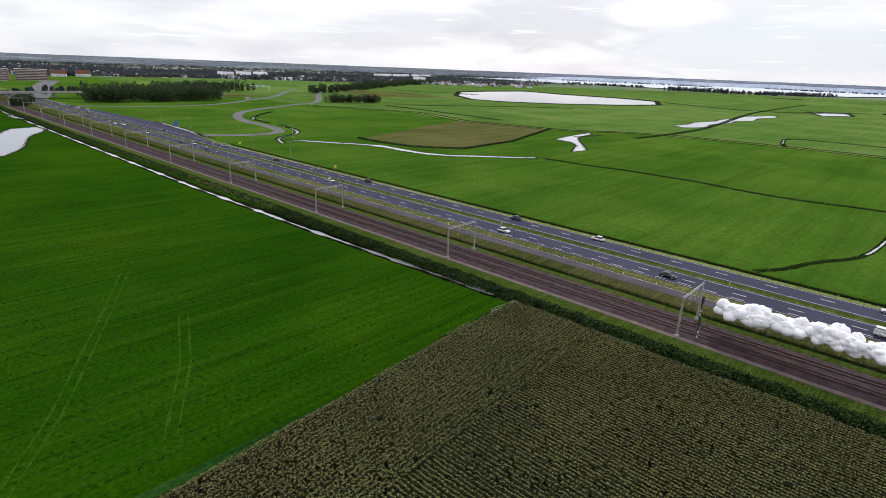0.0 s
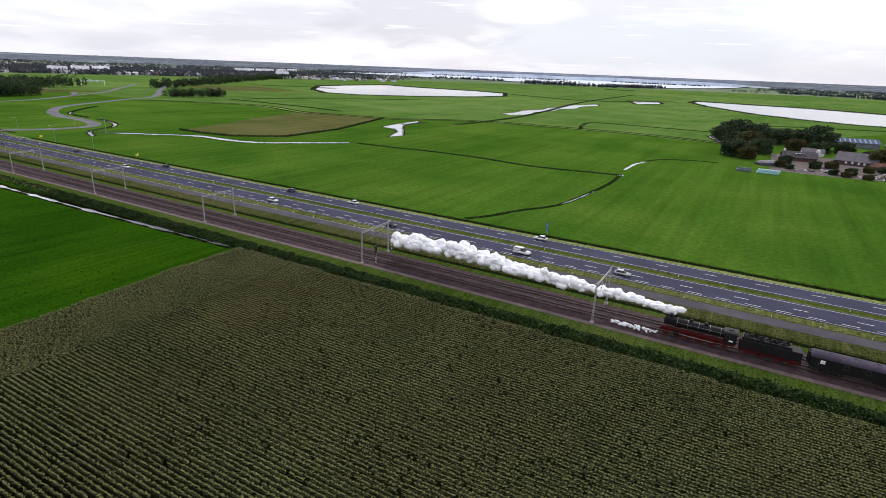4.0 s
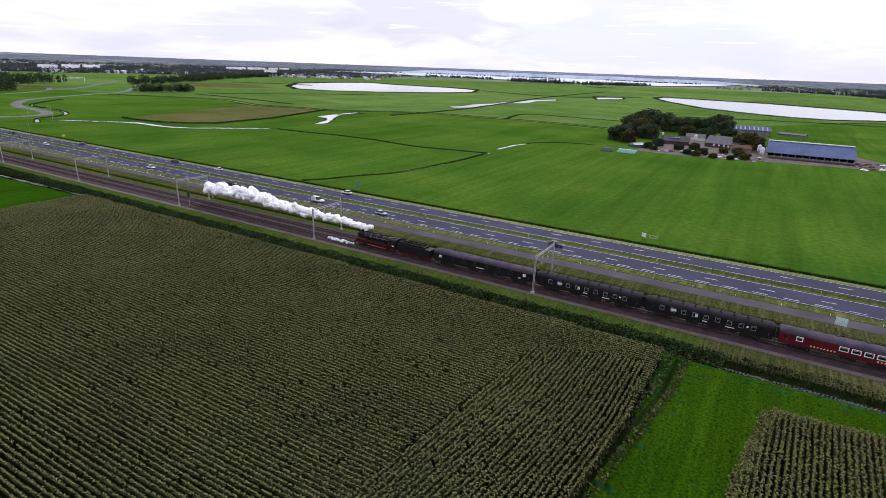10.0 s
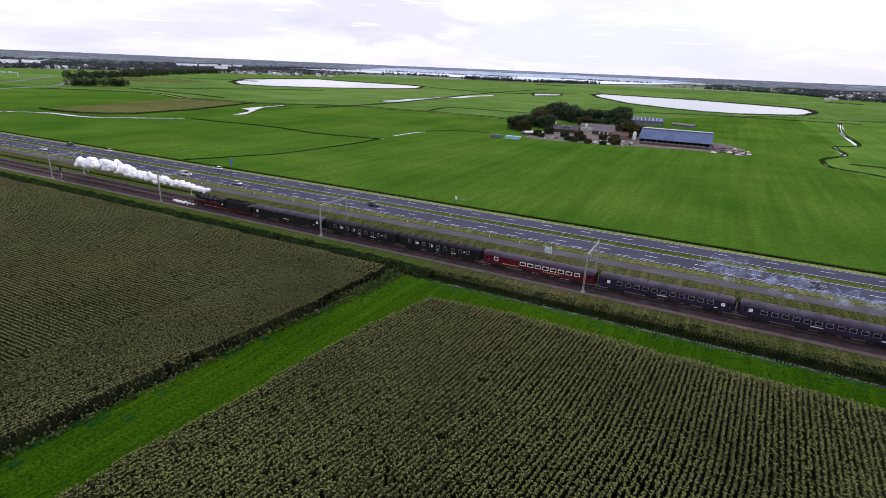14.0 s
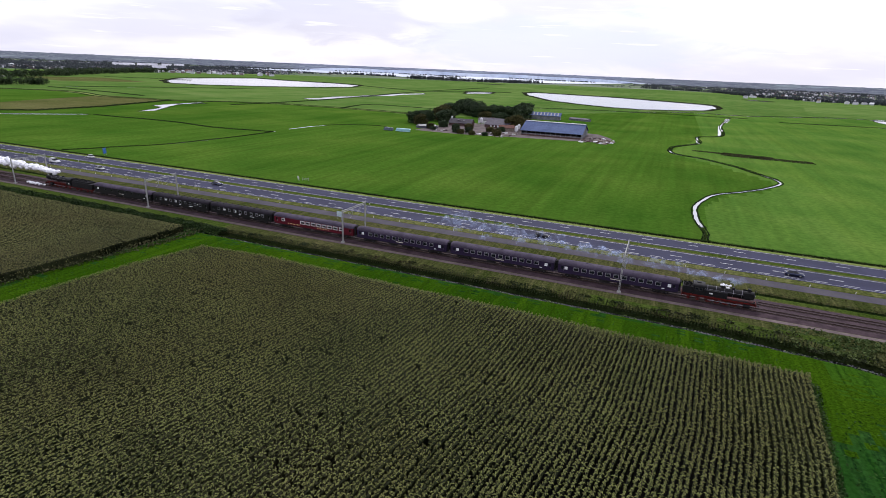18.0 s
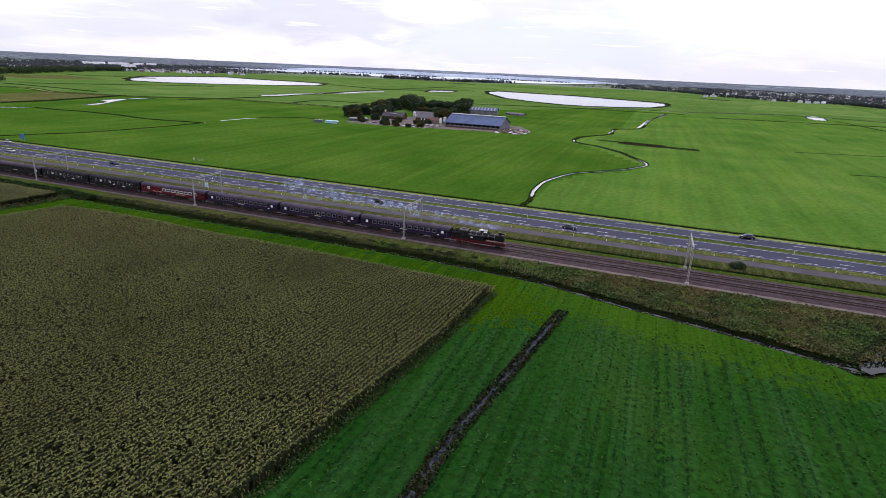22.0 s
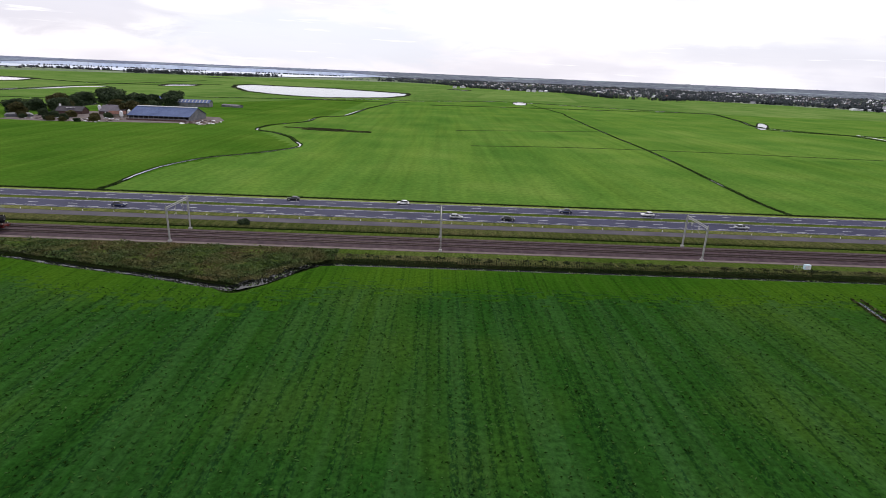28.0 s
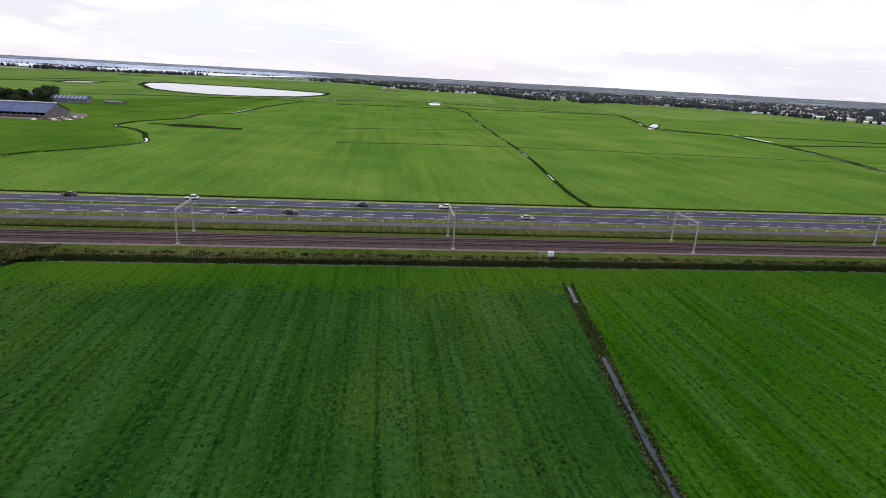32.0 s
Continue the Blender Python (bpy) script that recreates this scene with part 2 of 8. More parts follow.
M = {}
M["meadow_near"] = meadow("meadow_near", (0.0068, 0.035, 0.0052), (0.0122, 0.048, 0.0068), (0.0275, 0.064, 0.0088), radians(-4), 0.40, 0.20, 1.1, (0.031, 0.075, 0.023), 0.014, 0.6, 0.62)
M["meadow_head"] = meadow("meadow_headland", (0.0120, 0.048, 0.0030), (0.0185, 0.061, 0.0038), (0.034, 0.078, 0.0050), radians(86), 0.40, 0.5, 1.4, (0.032, 0.078, 0.008), 0.03, 0.5, 0.5)
M["meadow_right"] = meadow("meadow_right", (0.011, 0.052, 0.0012), (0.018, 0.066, 0.0016), (0.032, 0.083, 0.0022), radians(-8), 0.55, 0.25, 1.2, (0.038, 0.092, 0.020), 0.014, 0.5, 0.6)
M["meadow_left"] = meadow("meadow_left", (0.0070, 0.036, 0.0006), (0.0130, 0.049, 0.0008), (0.0230, 0.063, 0.0012), radians(-20), 0.35, 0.14, 1.2, (0.032, 0.082, 0.004), 0.012, 0.5, 0.5)
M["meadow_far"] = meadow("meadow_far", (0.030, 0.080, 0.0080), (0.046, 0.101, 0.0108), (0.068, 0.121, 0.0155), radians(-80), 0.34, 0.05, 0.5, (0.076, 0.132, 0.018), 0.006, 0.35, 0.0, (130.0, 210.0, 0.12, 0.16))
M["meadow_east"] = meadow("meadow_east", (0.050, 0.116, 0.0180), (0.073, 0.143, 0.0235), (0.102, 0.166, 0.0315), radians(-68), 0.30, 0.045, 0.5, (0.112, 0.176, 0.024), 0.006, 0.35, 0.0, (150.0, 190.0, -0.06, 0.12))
# distance haze is put into the colours of the next two grounds
M["meadow_hazed"] = meadow("meadow_hazed", (0.062, 0.122, 0.026), (0.088, 0.152, 0.036), (0.122, 0.176, 0.052), radians(-60), 0.30, 0.05, 0.5, (0.12, 0.165, 0.04), 0.008, 0.4, 0.0, (210.0, 270.0, 0.2, 0.22))
M["hazed_fields"] = meadow("hazed_town_fields", (0.110, 0.135, 0.085), (0.150, 0.180, 0.125), (0.200, 0.225, 0.170), radians(-60), 0.3, 0.02, 0.1, (0.19, 0.21, 0.16), 0.004, 0.4, 0.0, (160.0, 240.0, 0.2, 0.25))
M["verge"] = meadow("verge_grass", (0.050, 0.058, 0.016), (0.076, 0.082, 0.027), (0.108, 0.106, 0.044), radians(88), 0.5, 0.5, 1.2)
M["verge_pale"] = meadow("mown_verge", (0.105, 0.145, 0.036), (0.145, 0.180, 0.052), (0.190, 0.215, 0.075), radians(88), 0.3, 0.5, 0.8, None, 0.03, 0.5)
M["bank_green"] = meadow("bank_grass", (0.026, 0.044, 0.007), (0.040, 0.060, 0.011), (0.060, 0.076, 0.020), radians(88), 0.4, 0.5, 1.8)
M["rough"] = meadow("rough_grass", (0.026, 0.034, 0.009), (0.044, 0.048, 0.016), (0.066, 0.060, 0.028), radians(88), 0.6, 0.6, 1.6)
# near-black bank plants: shade of the steep ditch sides is in this colour
M["bank"] = meadow("shaded_ditch_bank", (0.004, 0.007, 0.003), (0.008, 0.012, 0.004), (0.015, 0.019, 0.007), radians(88), 0.5, 0.6, 2.0)
# soil under the maize, its colour blackened by the shade of the rows
M["soil"] = surface("shaded_soil", (0.004, 0.0038, 0.0032), (0.009, 0.008, 0.0065), 0.5, 0.95, 0, 0.05, True)
M["asphalt"] = surface("asphalt", (0.030, 0.031, 0.058), (0.045, 0.046, 0.084), 0.06, 0.85, 0, 0.004, True, 40)
M["path"] = surface("old_asphalt", (0.056, 0.051, 0.062), (0.088, 0.080, 0.092), 0.12, 0.9, 0, 0.006, True, 20)
M["concrete"] = surface("concrete", (0.28, 0.27, 0.26), (0.42, 0.41, 0.39), 0.6, 0.85, 0, 0.004)
M["paint_line"] = surface("road_paint", (0.55, 0.55, 0.55), (0.80, 0.80, 0.80), 0.4, 0.6, 0, 0, True)
M["ballast"] = surface("ballast", (0.034, 0.021, 0.026), (0.074, 0.049, 0.056), 0.5, 0.95, 0, 0.05, True, 9)
M["sleeper"] = surface("sleeper", (0.030, 0.021, 0.020), (0.060, 0.045, 0.042), 0.7, 0.9, 0, 0, True)
M["rail"] = surface("rail_steel", (0.06, 0.035, 0.028), (0.11, 0.075, 0.062), 0.8, 0.5, 0.5, 0, True)
M["galvanised"] = surface("galvanised_steel", (0.30, 0.30, 0.29), (0.46, 0.455, 0.44), 0.8, 0.55, 0.2)
M["steel_dark"] = surface("dark_steel", (0.03, 0.03, 0.033), (0.07, 0.068, 0.07), 1.2, 0.5, 0.5)
M["water"] = water_mat("ditch_water", (0.008, 0.010, 0.008), 0.03, 0.8)
# white of the reflected sky is put into this water's base colour
M["bright_water"] = water_mat("sky_white_water", (0.44, 0.45, 0.46), 0.03, 0.3)
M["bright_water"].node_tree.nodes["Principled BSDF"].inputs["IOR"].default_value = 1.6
M["lake"] = water_mat("lake_water", (0.16, 0.18, 0.21), 0.06, 0.05)
M["corn"] = leafy("maize_leaf", (0.045, 0.057, 0.020), (0.270, 0.282, 0.110), 0.06, (0.240, 0.190, 0.082), 0.40, 0.35, 0.5)
M["corn_b"] = leafy("maize_leaf_yellow", (0.049, 0.063, 0.018), (0.272, 0.290, 0.096), 0.05, (0.228, 0.196, 0.068), 0.50, 0.35, 0.6)
# browner lower leaves, darkened to hold the shade between the rows
M["corn_low_shaded"] = leafy("maize_low_leaf_shaded", (0.011, 0.016, 0.006), (0.030, 0.036, 0.013), 0.09, (0.034, 0.027, 0.013), 0.4)
M["tassel"] = leafy("maize_tassel", (0.09, 0.080, 0.034), (0.20, 0.18, 0.09), 0.3)
M["hedge"] = leafy("hedge_leaf", (0.006, 0.016, 0.004), (0.040, 0.070, 0.016), 0.35)
M["bend_weed"] = leafy("bend_weed", (0.014, 0.038, 0.008), (0.092, 0.130, 0.038), 0.22, (0.150, 0.095, 0.045), 0.65)
M["reed"] = leafy("reed_leaf", (0.018, 0.028, 0.007), (0.064, 0.068, 0.024), 0.3, (0.066, 0.048, 0.026), 0.7)
M["ditch_leaf"] = leafy("ditch_plant_leaf", (0.005, 0.012, 0.004), (0.030, 0.044, 0.014), 0.3, (0.040, 0.028, 0.014), 0.6)
M["ditch_weed"] = leafy("ditch_weed", (0.020, 0.030, 0.010), (0.084, 0.096, 0.038), 0.3, (0.085, 0.064, 0.034), 0.5)
M["rim_reed"] = leafy("bank_reed_leaf", (0.016, 0.028, 0.010), (0.062, 0.076, 0.030), 0.05, (0.060, 0.048, 0.026), 0.6)
M["tree_leaf"] = leafy("tree_leaf", (0.010, 0.022, 0.011), (0.066, 0.094, 0.044), 0.12)
M["tree_leaf_warm"] = leafy("tree_leaf_warm", (0.022, 0.024, 0.008), (0.105, 0.096, 0.034), 0.12)
# far trees: blue-grey haze is put into the leaf colour
M["hazed_wood_leaf"] = leafy("hazed_wood_leaf", (0.036, 0.042, 0.058), (0.082, 0.092, 0.108), 0.012, glow_through=0.45)
M["bark"] = surface("bark", (0.05, 0.04, 0.03), (0.11, 0.09, 0.07), 1.5, 0.9, 0, 0.03)
M["crop"] = meadow("stubble_crop", (0.055, 0.060, 0.018), (0.080, 0.082, 0.028), (0.105, 0.100, 0.042), radians(-5), 0.9, 0.30, 1.0, (0.110, 0.095, 0.045), 0.004)
M["loco_black"] = surface("loco_black", (0.005, 0.005, 0.006), (0.011, 0.010, 0.011), 1.0, 0.6, 0.0)
M["loco_red"] = surface("loco_red", (0.060, 0.004, 0.003), (0.14, 0.010, 0.007), 1.4, 0.6)
M["coach_blue"] = surface("coach_dark_blue", (0.016, 0.009, 0.030), (0.027, 0.016, 0.048), 0.4, 0.6)
M["coach_dark"] = surface("coach_dark_green", (0.006, 0.006, 0.006), (0.012, 0.012, 0.012), 0.4, 0.5)
M["coach_red"] = surface("coach_red", (0.070, 0.003, 0.009), (0.110, 0.005, 0.016), 0.4, 0.55)
M["roof_grey"] = surface("coach_roof_grey", (0.048, 0.038, 0.058), (0.082, 0.066, 0.096), 0.35, 0.85)
M["roof_dark"] = surface("coach_roof_dark", (0.014, 0.011, 0.016), (0.026, 0.022, 0.030), 0.35, 0.85)
M["chassis"] = surface("under_frame", (0.010, 0.009, 0.009), (0.030, 0.026, 0.024), 1.5, 0.8)
M["cream"] = surface("cream_paint", (0.62, 0.56, 0.46), (0.78, 0.72, 0.62), 1.2, 0.5)
M["white"] = surface("white_paint", (0.66, 0.66, 0.66), (0.82, 0.82, 0.82), 0.9, 0.5)
M["gold"] = surface("gold_lettering", (0.50, 0.36, 0.14), (0.70, 0.52, 0.22), 2.0, 0.5)
M["frame_grey"] = surface("window_frame_metal", (0.22, 0.21, 0.24), (0.36, 0.35, 0.38), 2.0, 0.4, 0.3)
M["rubber"] = surface("tyre_rubber", (0.012, 0.012, 0.012), (0.028, 0.028, 0.028), 3.0, 0.85)
M["glass"], _nt, _b = node_mat("dark_glass")
_b.inputs["Base Color"].default_value = (0.012, 0.014, 0.018, 1)
_b.inputs["Roughness"].default_value = 0.06
M["lamp_lens"], _nt, _b = node_mat("lamp_lens")
_b.inputs["Base Color"].default_value = (0.8, 0.8, 0.75, 1)
_b.inputs["Roughness"].default_value = 0.1
# far lake: the sky's reflection is carried by a pale base colour
M["lake_far"] = water_mat("sky_pale_lake_water", (0.46, 0.51, 0.60), 0.55, 0.02)
# bluish tone in the mud stands for sky mirrored in ditch water
M["sky_tinted_mud"] = surface("sky_tinted_ditch_mud", (0.018, 0.018, 0.028), (0.060, 0.062, 0.098), 0.6, 0.9, 0, 0.03, True)
M["murky_water"] = water_mat("murky_water", (0.02, 0.028, 0.042), 0.05, 0.5)
M["cess"] = surface("gravel_path", (0.105, 0.080, 0.078), (0.165, 0.128, 0.122), 0.4, 0.9, 0, 0.01, True)
M["meadow_strip"] = meadow("meadow_strip", (0.013, 0.042, 0.0012), (0.020, 0.053, 0.0016), (0.031, 0.066, 0.0022), radians(-6), 0.45, 0.35, 2.4)
M["rut"] = meadow("wheel_rut_grass", (0.016, 0.056, 0.003), (0.022, 0.066, 0.004), (0.034, 0.080, 0.006), 0.0, 0.3, 0.5, 2.0)
M["wood_near"] = leafy("near_wood_leaf", (0.022, 0.038, 0.020), (0.062, 0.088, 0.042), 0.03, glow_through=0.35)
M["weed_tan"] = leafy("tan_weed", (0.065, 0.078, 0.022), (0.200, 0.205, 0.075), 0.25, (0.18, 0.14, 0.07), 0.4)
M["margin_green"] = leafy("margin_weed", (0.012, 0.034, 0.006), (0.055, 0.090, 0.024), 0.25)
M["straw"] = leafy("straw_grass", (0.07, 0.085, 0.022), (0.19, 0.20, 0.075), 0.3)

for _k in ("loco_black", "loco_red", "coach_blue", "coach_dark", "coach_red", "roof_grey", "roof_dark", "chassis"):
    M[_k].node_tree.nodes["Principled BSDF"].inputs["Specular IOR Level"].default_value = 0.22


# ---- mesh helpers ----
def mesh_from(name, verts, faces, mats=(), face_mats=None, smooth=False):
    me = bpy.data.meshes.new(name)
    me.from_pydata(verts.tolist() if isinstance(verts, np.ndarray) else verts, [], faces.tolist() if isinstance(faces, np.ndarray) else faces)
    for m in mats:
        me.materials.append(m)
    if face_mats is not None:
        me.polygons.foreach_set("material_index", np.asarray(face_mats, dtype=np.int32))
    if smooth:
        me.polygons.foreach_set("use_smooth", np.ones(len(me.polygons), dtype=bool))
    me.update()
    return me


def part(name, bm, material, parent=None, label="", smooth=False):
    me = bpy.data.meshes.new(name)
    if smooth:
        for f in bm.faces:
            f.smooth = True
    bm.to_mesh(me)
    bm.free()
    me.materials.append(material)
    ob = new(name, me)
    if parent:
        ob.parent = parent
    if label:
        ob["label"] = label
    return ob


def shared(name, me, parent, m=None):
    ob = new(name, me)
    ob.parent = parent
    if m is not None:
        ob.matrix_basis = m
    return ob


def thing(name, label, category, group="", kind="", m=None):
    ob = new(name)
    ob.empty_display_size = 0.5
    tagged(ob, label, category, group, kind)
    if m is not None:
        ob.matrix_basis = m
    return ob


def bm_box(bm, x0, x1, y0, y1, z0, z1, bevel=0.0):
    vs = [bm.verts.new((x, y, z)) for z in (z0, z1) for y in (y0, y1) for x in (x0, x1)]
    fs = [bm.faces.new([vs[i] for i in q]) for q in ((0, 2, 3, 1), (4, 5, 7, 6), (0, 1, 5, 4), (2, 6, 7, 3), (0, 4, 6, 2), (1, 3, 7, 5))]
    if bevel:
        es = list({e for f in fs for e in f.edges})
        bmesh.ops.bevel(bm, geom=es, offset=bevel, segments=2, affect="EDGES", profile=0.5)


def box(x0, x1, y0, y1, z0, z1, bevel=0.0):
    bm = bmesh.new()
    bm_box(bm, x0, x1, y0, y1, z0, z1, bevel)
    return bm


def bm_tube(bm, a, b, r0, r1=None, n=8, cap=True):
    """A round bar from a to b."""
    r1 = r0 if r1 is None else r1
    a, b = Vector(a), Vector(b)
    q = (b - a).to_track_quat("Z", "Y")
    ring = []
    for p, r in ((a, r0), (b, r1)):
        ring.append([bm.verts.new(p + q @ Vector((r * math.cos(i * 2 * math.pi / n), r * math.sin(i * 2 * math.pi / n), 0))) for i in range(n)])
    for i in range(n):
        k = (i + 1) % n
        bm.faces.new((ring[0][i], ring[0][k], ring[1][k], ring[1][i]))
    if cap:
        bm.faces.new(ring[0][::-1])
        bm.faces.new(ring[1])


def tube(a, b, r0, r1=None, n=10):
    bm = bmesh.new()
    bm_tube(bm, a, b, r0, r1, n)
    return bm


def bm_loft(bm, rings, cap=True):
    """Skin a list of rings with the same number of points."""
    rows = [[bm.verts.new(p) for p in r] for r in rings]
    n = len(rows[0])
    for a, b in zip(rows, rows[1:]):
        for i in range(n):
            k = (i + 1) % n
            bm.faces.new((a[i], a[k], b[k], b[i]))
    if cap:
        bm.faces.new(rows[0][::-1])
        bm.faces.new(rows[-1])
    bmesh.ops.recalc_face_normals(bm, faces=bm.faces)


def ribbon(points, half, z, wobble=0.0, seed=0, step=6.0):
    """A flat band along a line: verts and faces."""
    rnd = np.random.RandomState(seed)
    pts = resample(points, step)
    w = np.interp(np.arange(len(pts)), np.linspace(0, len(pts) - 1, len(half)), half) if isinstance(half, (list, tuple)) else np.full(len(pts), half)
    w = w * (1 + wobble * (rnd.rand(len(pts)) - 0.5) * 2)
    t = np.gradient(pts, axis=0)
    t /= np.linalg.norm(t, axis=1)[:, None] + 1e-9
    nrm = np.stack([-t[:, 1], t[:, 0]], 1)
    a, b = pts + nrm * w[:, None], pts - nrm * w[:, None]
    n = len(pts)
    zz = np.full((n, 1), z)
    verts = np.concatenate([np.hstack([a, zz]), np.hstack([b, zz])])
    i = np.arange(n - 1)
    faces = np.stack([i, i + n, i + n + 1, i + 1], 1)
    return verts, faces


def resample(points, step):
    p = np.array(points, float)
    d = np.r_[0, np.cumsum(np.linalg.norm(np.diff(p, axis=0), axis=1))]
    n = max(2, int(d[-1] / step) + 1)
    s = np.linspace(0, d[-1], n)
    return np.stack([np.interp(s, d, p[:, 0]), np.interp(s, d, p[:, 1])], 1)


def smooth_line(points, n=8):
    """A line rounded through its points."""
    p = [points[0]] + list(points) + [points[-1]]
    out = []
    for a, b, c, d in zip(p, p[1:], p[2:], p[3:]):
        for k in range(n):
            t = k / n
            out.append(tuple(0.5 * (2 * b[i] + (c[i] - a[i]) * t + (2 * a[i] - 5 * b[i] + 4 * c[i] - d[i]) * t * t + (3 * b[i] - a[i] - 3 * c[i] + d[i]) * t ** 3) for i in (0, 1)))
    return out + [points[-1]]


def line_distance(px, py, points):
    best = np.full(px.shape, 1e9)
    p = np.array(points, float)
    for a, b in zip(p, p[1:]):
        ab = b - a
        t = np.clip(((px - a[0]) * ab[0] + (py - a[1]) * ab[1]) / (ab @ ab + 1e-9), 0, 1)
        best = np.minimum(best, np.hypot(px - a[0] - t * ab[0], py - a[1] - t * ab[1]))
    return best


def inside(px, py, poly):
    p = np.array(poly, float)
    hit = np.zeros(px.shape, bool)
    for (x0, y0), (x1, y1) in zip(p, np.roll(p, -1, axis=0)):
        hit ^= ((y0 > py) != (y1 > py)) & (px < (x1 - x0) * (py - y0) / (y1 - y0 + 1e-12) + x0)
    return hit


def joined(name, pieces, mats, label="", category="", kind="", smooth=False):
    """One object of several (verts, faces, material index) pieces."""
    vs, fs, ms, off = [], [], [], 0
    for v, f, mi in pieces:
        vs.append(np.asarray(v, float))
        fs += (np.asarray(f) + off).tolist()
        ms += [mi] * len(f)
        off += len(v)
    me = mesh_from(name, np.concatenate(vs), fs, mats, ms, smooth)
    return tagged(new(name, me), label, category, "", kind)


def leaf_quads(centres, size, rnd, flat=0.5, aspect=1.6):
    """Small tilted leaves, one quad each, about the given centres."""
    n = len(centres)
    d = rnd.normal(size=(n, 3))
    d[:, 2] *= flat
    d /= np.linalg.norm(d, axis=1)[:, None] + 1e-9
    e = np.cross(d, rnd.normal(size=(n, 3)))
    e /= np.linalg.norm(e, axis=1)[:, None] + 1e-9
    s = (np.asarray(size) * (0.7 + 0.6 * rnd.rand(n)))[:, None]
    a, b = d * s * aspect * 0.5, e * s * 0.5
    v = np.stack([centres - a - b * 0.6, centres - b + a * 0.1, centres + a + b * 0.5, centres + b - a * 0.1], 1)
    return v.reshape(-1, 3), np.arange(4 * n).reshape(n, 4)


# ---- plan ----
TRACK_NEAR, TRACK_FAR = 3.9, 8.0
RAIL_TOP = 0.42
DITCH = [(-1066, -11.5), (-904, -12.5), (-658, -14.0), (-529, -14.5), (-444, -13.0), (-397, -11.2), (-373, -10.2), (-357, -8.6), (-180, -8.8),
         (-160, -9.8), (-90, -10.0), (-40, -10.6), (-14, -12.8), (4.4, -18.0), (22, -21.9), (37, -26.4), (43, -27.6), (46.8, -23.0), (50.2, -17.4),
         (54.2, -12.2), (62, -10.8), (116, -11.0), (190, -10.8), (420, -10.6)]
CORN_A = [(-364.5, -14.0), (-171, -14.0), (-172, -40), (-177, -87), (-178.5, -106), (-359, -106), (-359.8, -84), (-361.3, -62), (-364, -35)]
CORN_B = [(-153.5, -21.8), (-135, -20.4), (-22.5, -23.4), (-24.5, -50), (-31, -97), (-32, -106), (-164, -106), (-161, -79), (-157.3, -42)]
HEADLAND = 17.0
BEND = [(42.5, -27.6), (46.8, -23.0), (50.2, -17.4), (53.6, -13.0)]
MASTS = [-983, -918, -853, -788, -723, -658, -593, -528, -463, -397.9, -332.5, -269.7, -201.9, -128.0, -54.9, 16.5, 85.8, 154.2, 221.0, 288.0]


